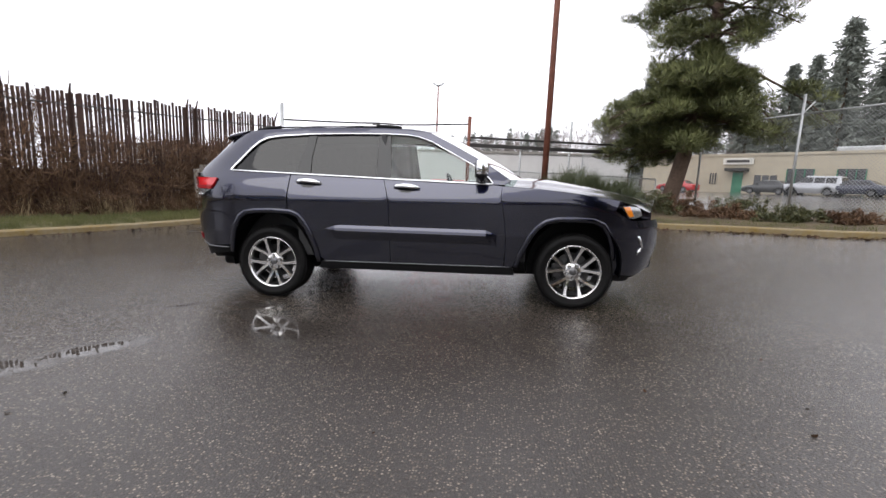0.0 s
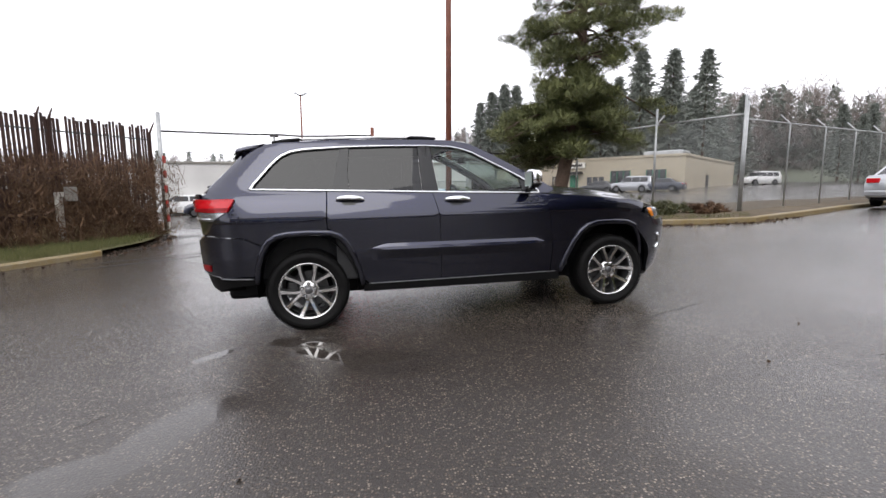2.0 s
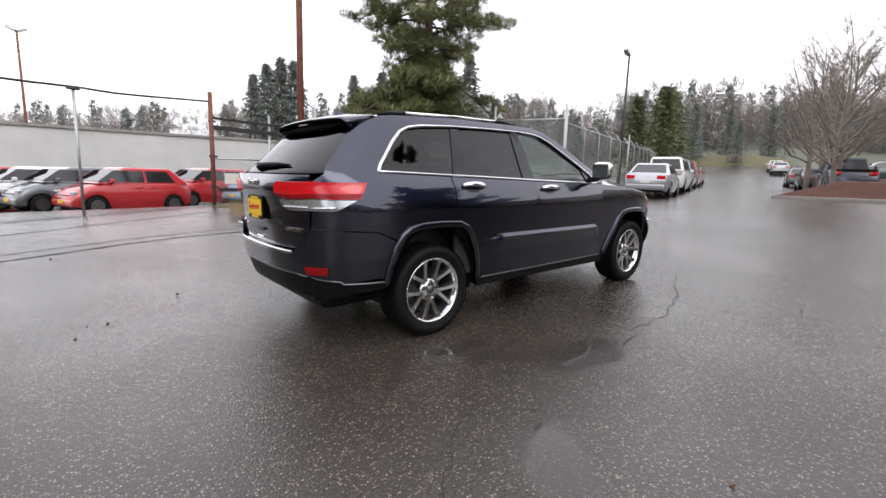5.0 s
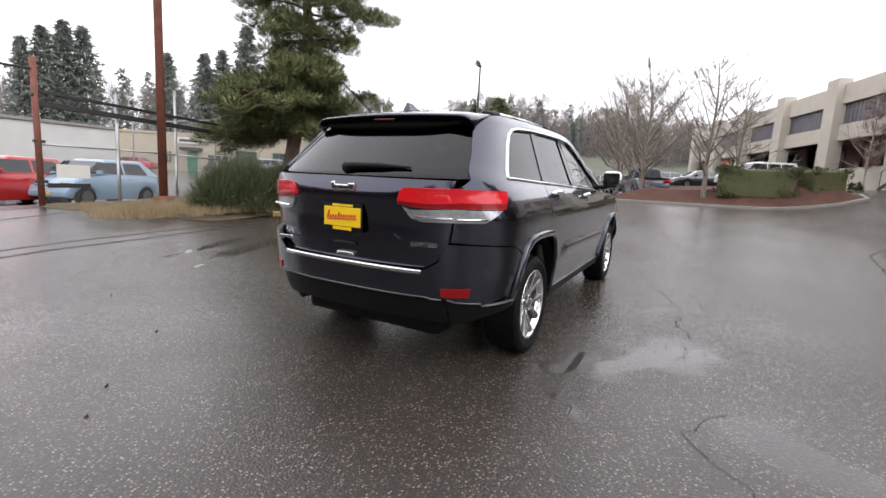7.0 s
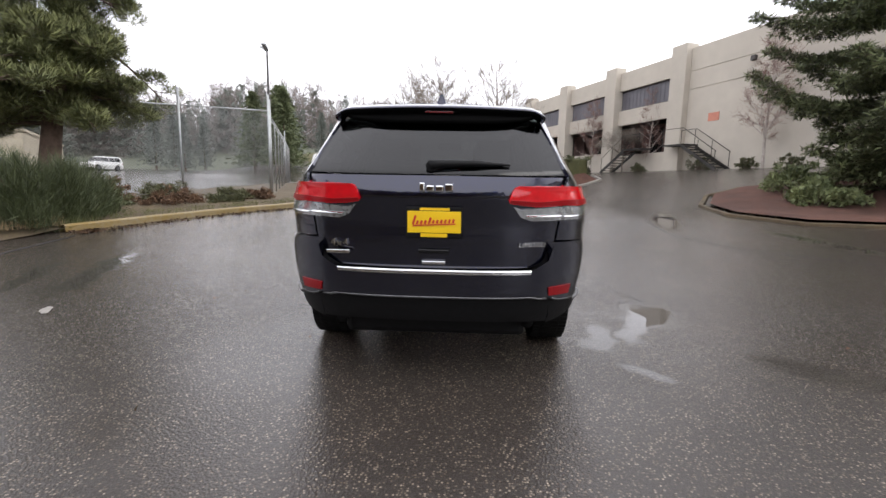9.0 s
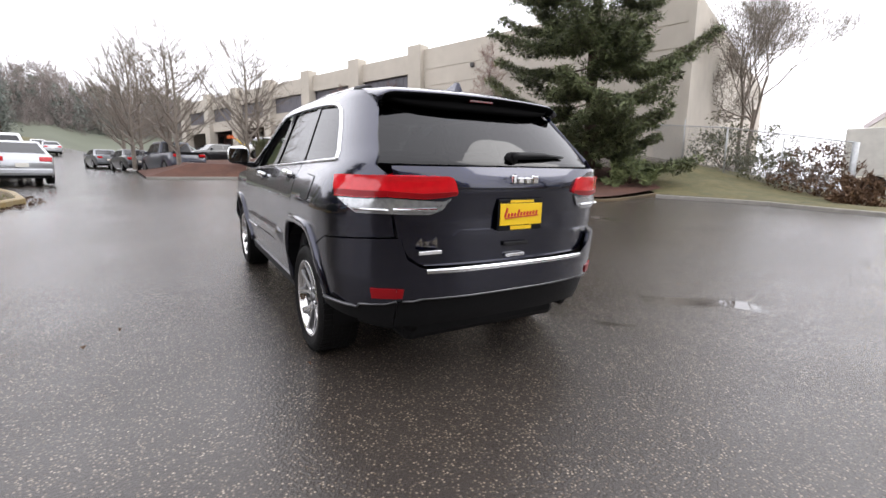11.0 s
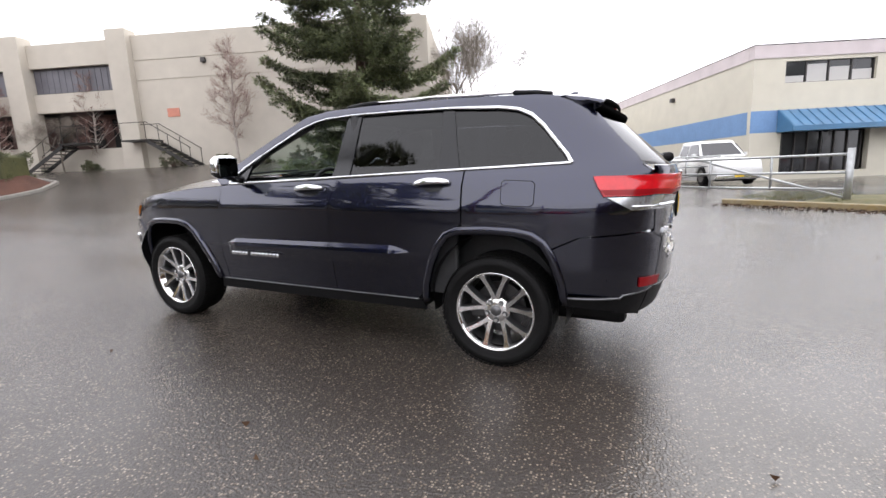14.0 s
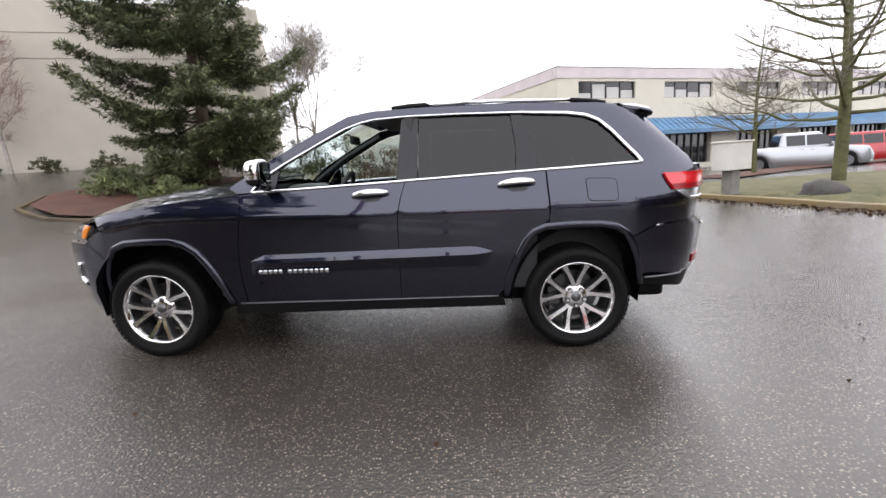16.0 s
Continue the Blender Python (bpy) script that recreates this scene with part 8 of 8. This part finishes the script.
def parked_car(shape, paint, x, y, turn, label, lift=0.0):
    key = (shape, paint)
    m = pose(x, y, hz(x, y) + lift, 0, 0, turn)
    if key in MADE:
        c = copy_thing(MADE[key], m)
        c.matrix_world = m
        c["label"] = label
        return c
    S = SHAPES[shape]
    car = empty("parked_car" if shape != "pickup" else "pickup_truck", m, label, "car" if shape != "pickup" else "pickup", "parked cars")
    p = PAINT[paint]
    w = S["w"] / 2
    L = S["l"] / 2
    bm, rows = bmesh.new(), []
    xs = np.linspace(-L, L, 33)
    dx = [q[0] for q in S["deck"]]
    dz = [q[1] for q in S["deck"]]
    for u in xs:
        top = float(np.interp(u, dx, dz))
        k = (abs(u) / L) ** 6
        ww = w * (1 - 0.13 * k)
        z0 = 0.20 + 0.10 * k
        for a_ in S["ax"]:
            d = abs(u - a_)
            if d < S["r"] * 1.12:
                z0 = max(z0, S["r"] + math.sqrt(max(0, (S["r"] * 1.12) ** 2 - d * d)))
        mid = max(z0 + 0.02, min(top - 0.08, 0.62))
        ring = [(ww * 0.90, z0), (ww * 0.985, max(z0, min(0.42, top - 0.12))), (ww, mid), (ww * 0.975, max(mid, top - 0.07)), (ww * 0.90, top), (ww * 0.45, top + 0.025)]
        rows.append([bm.verts.new((u, yy, zz)) for yy, zz in ring] + [bm.verts.new((u, -yy, zz)) for yy, zz in ring[::-1]])
    for a, b in zip(rows, rows[1:]):
        for j in range(11):
            bm.faces.new((a[j], b[j], b[j + 1], a[j + 1]))
    bm.faces.new(rows[0])
    bm.faces.new(rows[-1][::-1])
    bmesh.ops.recalc_face_normals(bm, faces=bm.faces[:])
    part("body", bm, p, car, smooth=True)
    part("underside", box((-L + 0.15, -w * 0.72, 0.2), (L - 0.15, w * 0.72, 0.5)), M_PLASTIC, car)
    # cabin
    b, h = S["belt"], S["h"]
    f0, f1 = S["foot"]
    t0, t1 = S["top"]
    wb, wt = w * 0.93, w * 0.72
    bm = bmesh.new()
    vs = [bm.verts.new(q) for q in ((f0, -wb, b), (f1, -wb, b), (f1, wb, b), (f0, wb, b), (t0, -wt, h), (t1, -wt, h), (t1, wt, h), (t0, wt, h))]
    for f in ((4, 5, 6, 7), (0, 1, 5, 4), (1, 2, 6, 5), (2, 3, 7, 6), (3, 0, 4, 7)):
        bm.faces.new([vs[i] for i in f])
    bmesh.ops.bevel(bm, geom=[e for e in bm.edges if not e.is_boundary], offset=0.09, segments=4, affect="EDGES", profile=0.6)
    part("cabin", bm, p, car, smooth=True)

    def face_pt(fx, fz, s):
        zz = b + (h - b) * fz
        return (fx, s * (wb + (wt - wb) * fz + 0.006), zz)
    for s in (-1, 1):
        for a, c in S["win"]:
            sl0 = max(0, (f1 - t1)) if (a, c) == S["win"][-1] else 0
            sr0 = (t0 - f0) * 0.6 if (a, c) == S["win"][0] and shape in ("hatchback", "sedan") else 0
            q = [face_pt(a - sr0 * 0.7, 0.08, s), face_pt(c + sl0 * 0.62, 0.08, s), face_pt(c, 0.80, s), face_pt(a, 0.80, s)]
            inn = [(u[0], u[1] - s * 0.03, u[2]) for u in q]
            bm = bmesh.new()
            v8 = [bm.verts.new(u) for u in q + inn]
            for f in ((0, 1, 2, 3), (0, 4, 5, 1), (1, 5, 6, 2), (2, 6, 7, 3), (3, 7, 4, 0)):
                bm.faces.new([v8[i] for i in f])
            part("side_window", bm, M_DARKGLASS, car, "dark side window")
    for xa, xb, nm, sg in ((f1, t1, "windscreen", 1), (f0, t0, "rear_window", -1)):
        q = []
        for fz, k in ((0.10, 0.86), (0.10, -0.86), (0.84, -0.84), (0.84, 0.84)):
            xx = xa + (xb - xa) * fz + sg * 0.008
            q.append((xx, k * (wb + (wt - wb) * fz), b + (h - b) * fz + 0.006))
        bm = bmesh.new()
        v8 = [bm.verts.new(u) for u in q + [(u[0] - sg * 0.03, u[1], u[2] - 0.02) for u in q]]
        for f in ((0, 1, 2, 3), (0, 4, 5, 1), (1, 5, 6, 2), (2, 6, 7, 3), (3, 7, 4, 0)):
            bm.faces.new([v8[i] for i in f])
        part(nm, bm, M_DARKGLASS, car)
    if shape == "pickup":
        part("bed_well", box((-L + 0.12, -w * 0.8, 1.0), (-1.05, w * 0.8, 1.235)), M_PLASTIC, car)
    zl = float(np.interp(-L + 0.1, dx, dz)) - 0.16
    for s in (-1, 1):
        part("tail_lamp", box((-L - 0.012, s * w * 0.66 - 0.17, zl - 0.07), (-L + 0.12, s * w * 0.66 + 0.15, zl + 0.08), bevel=0.02), M_REDLENS, car, "red tail lamp")
        part("headlamp", box((L - 0.34, s * w * 0.68 - 0.15, 0.60), (L - 0.06, s * w * 0.68 + 0.13, 0.74), bevel=0.03), M_CLEARLENS, car, "clear headlamp")
        part("door_mirror", box((f1 - 0.42, s * (w + 0.02) - 0.09, b + 0.02), (f1 - 0.30, s * (w + 0.02) + 0.09, b + 0.15), bevel=0.03), p, car)
        for xx in (S["win"][0][1] - 0.25, S["win"][-1][0] + 0.1):
            part("door_handle", box((xx, s * w * 0.985 - 0.015, b - 0.15), (xx + 0.18, s * w * 0.985 + 0.015, b - 0.115), bevel=0.006), M_CHROME if shape == "pickup" else p, car)
        for a_ in S["ax"]:
            wh = empty("wheel", pose(a_, s * (w - 0.12), S["r"]), "", "")
            wh.parent = car
            wh["label"] = "road wheel with an alloy rim"
            part("tyre", tube([(0, -0.10, 0), (0, -0.085, 0), (0, 0.085, 0), (0, 0.10, 0)], [S["r"] * 0.9, S["r"], S["r"], S["r"] * 0.9], 28), M_TYRE, wh, smooth=True)
            part("rim", tube([(0, s * 0.085, 0), (0, s * 0.107, 0), (0, s * 0.10, 0)], [S["r"] * 0.66, S["r"] * 0.62, S["r"] * 0.2], 20), M_SATIN, wh)
    part("rear_bumper", box((-L - 0.03, -w * 0.86, 0.32), (-L + 0.22, w * 0.86, 0.52), bevel=0.05), p if shape != "pickup" else M_CHROME, car)
    part("front_bumper", box((L - 0.2, -w * 0.84, 0.26), (L + 0.04, w * 0.84, 0.48), bevel=0.06), p if shape != "pickup" else M_CHROME, car)
    part("licence_plate", box((-L - 0.045, -0.16, 0.56), (-L - 0.025, 0.16, 0.68)), M_WHITE_PAINT, car)
    part("front_plate", box((L + 0.0, -0.16, 0.36), (L + 0.05, 0.16, 0.46)), M_PLATE, car)
    part("grille", box((L - 0.10, -0.45, 0.52), (L - 0.015, 0.45, 0.62), bevel=0.02), M_PLASTIC, car)
    MADE[key] = car
    return car


D_ = math.degrees(STREET)
parked_car("sedan", "silver", 17.0, 6.3, D_, "silver four-door sedan parked by the street fence")
parked_car("suv", "white", 22.6, 8.1, D_, "white sport utility parked behind the sedan")
parked_car("suv", "grey", 28.2, 10.0, D_, "dark grey car parked along the street")
parked_car("suv", "red", 33.4, 11.7, D_, "red sport utility parked along the street")
parked_car("sedan", "gold", 39, 13.5, D_, "dark green car at the end of the street row")
parked_car("sedan", "silver", 62, 13, D_, "silver car far up the street")
parked_car("sedan", "white", 70, 15.5, D_, "white car far up the street")
for x, y, c, l in ((-10.6, 29.4, "navy", "navy hatchback in the sales lot"), (-8.7, 26.2, "grey", "grey hatchback in the sales lot"), (-7.6, 24.2, "grey", "dark hatchback beside the red one"), (-6.3, 21.6, "red", "red hatchback in the sales lot row"), (-4.4, 18.2, "white", "white hatchback in the sales lot row"), (-3.3, 16.6, "grey", "grey hatchback beside the white one"), (-2.0, 14.9, "red", "red hatchback parked beside the gate"), (0.9, 16.6, "red", "red hatchback behind the wire fence"), (3.1, 15.9, "blue", "pale blue hatchback behind the wire fence"), (-13.2, 32, "white", "white hatchback at the row's far end"), (1.8, 22.5, "navy", "navy hatchback in the back row"), (-1.5, 24, "white", "white hatchback in the back row")):
    parked_car("hatchback", c, x, y, 200, l)
parked_car("pickup", "navy", 27.6, 1.5, D_, "dark blue pickup parked by the mulch bank")
parked_car("sedan", "black", 33.6, 3.9, D_, "black sedan parked ahead of the pickup")
parked_car("sedan", "grey", 40.5, 6.2, D_, "dark grey sedan parked up the street")
parked_car("suv", "white", 34.6, -5.0, 115, "white sport utility in the upper lot", 0.55)
parked_car("sedan", "black", 37.0, -1.6, 115, "black sedan in the upper lot", 0.5)
parked_car("sedan", "gold", 38.4, 1.2, 115, "dark green sedan in the upper lot", 0.45)
parked_car("pickup", "silver", -18.0, -20.4, 162, "silver crew-cab pickup before the office awning", -0.15)
parked_car("suv", "red", -24.2, -22.6, 162, "red sport utility before the office awning", -0.2)
parked_car("suv", "silver", -28.6, -25.2, 203, "silver van before the office awning", -0.2)
parked_car("pickup", "white", -4.6, -20.6, 108, "white work truck behind the pipe gates")
parked_car("suv", "navy", 0.5, -28, 80, "navy utility vehicle in the yard")
parked_car("sedan", "black", 27.96, 44.55, 125.5, "black sedan before the tan building")
parked_car("suv", "silver", 30.2, 41.5, 125.5, "silver utility before the tan building")
parked_car("sedan", "navy", 32.0, 38.9, 125.5, "dark car at the tan building's corner")
parked_car("sedan", "red", 22.2, 52.7, 125.5, "red car in the far lot")
parked_car("suv", "white", 52, 46, 175, "white utility in the far lot")
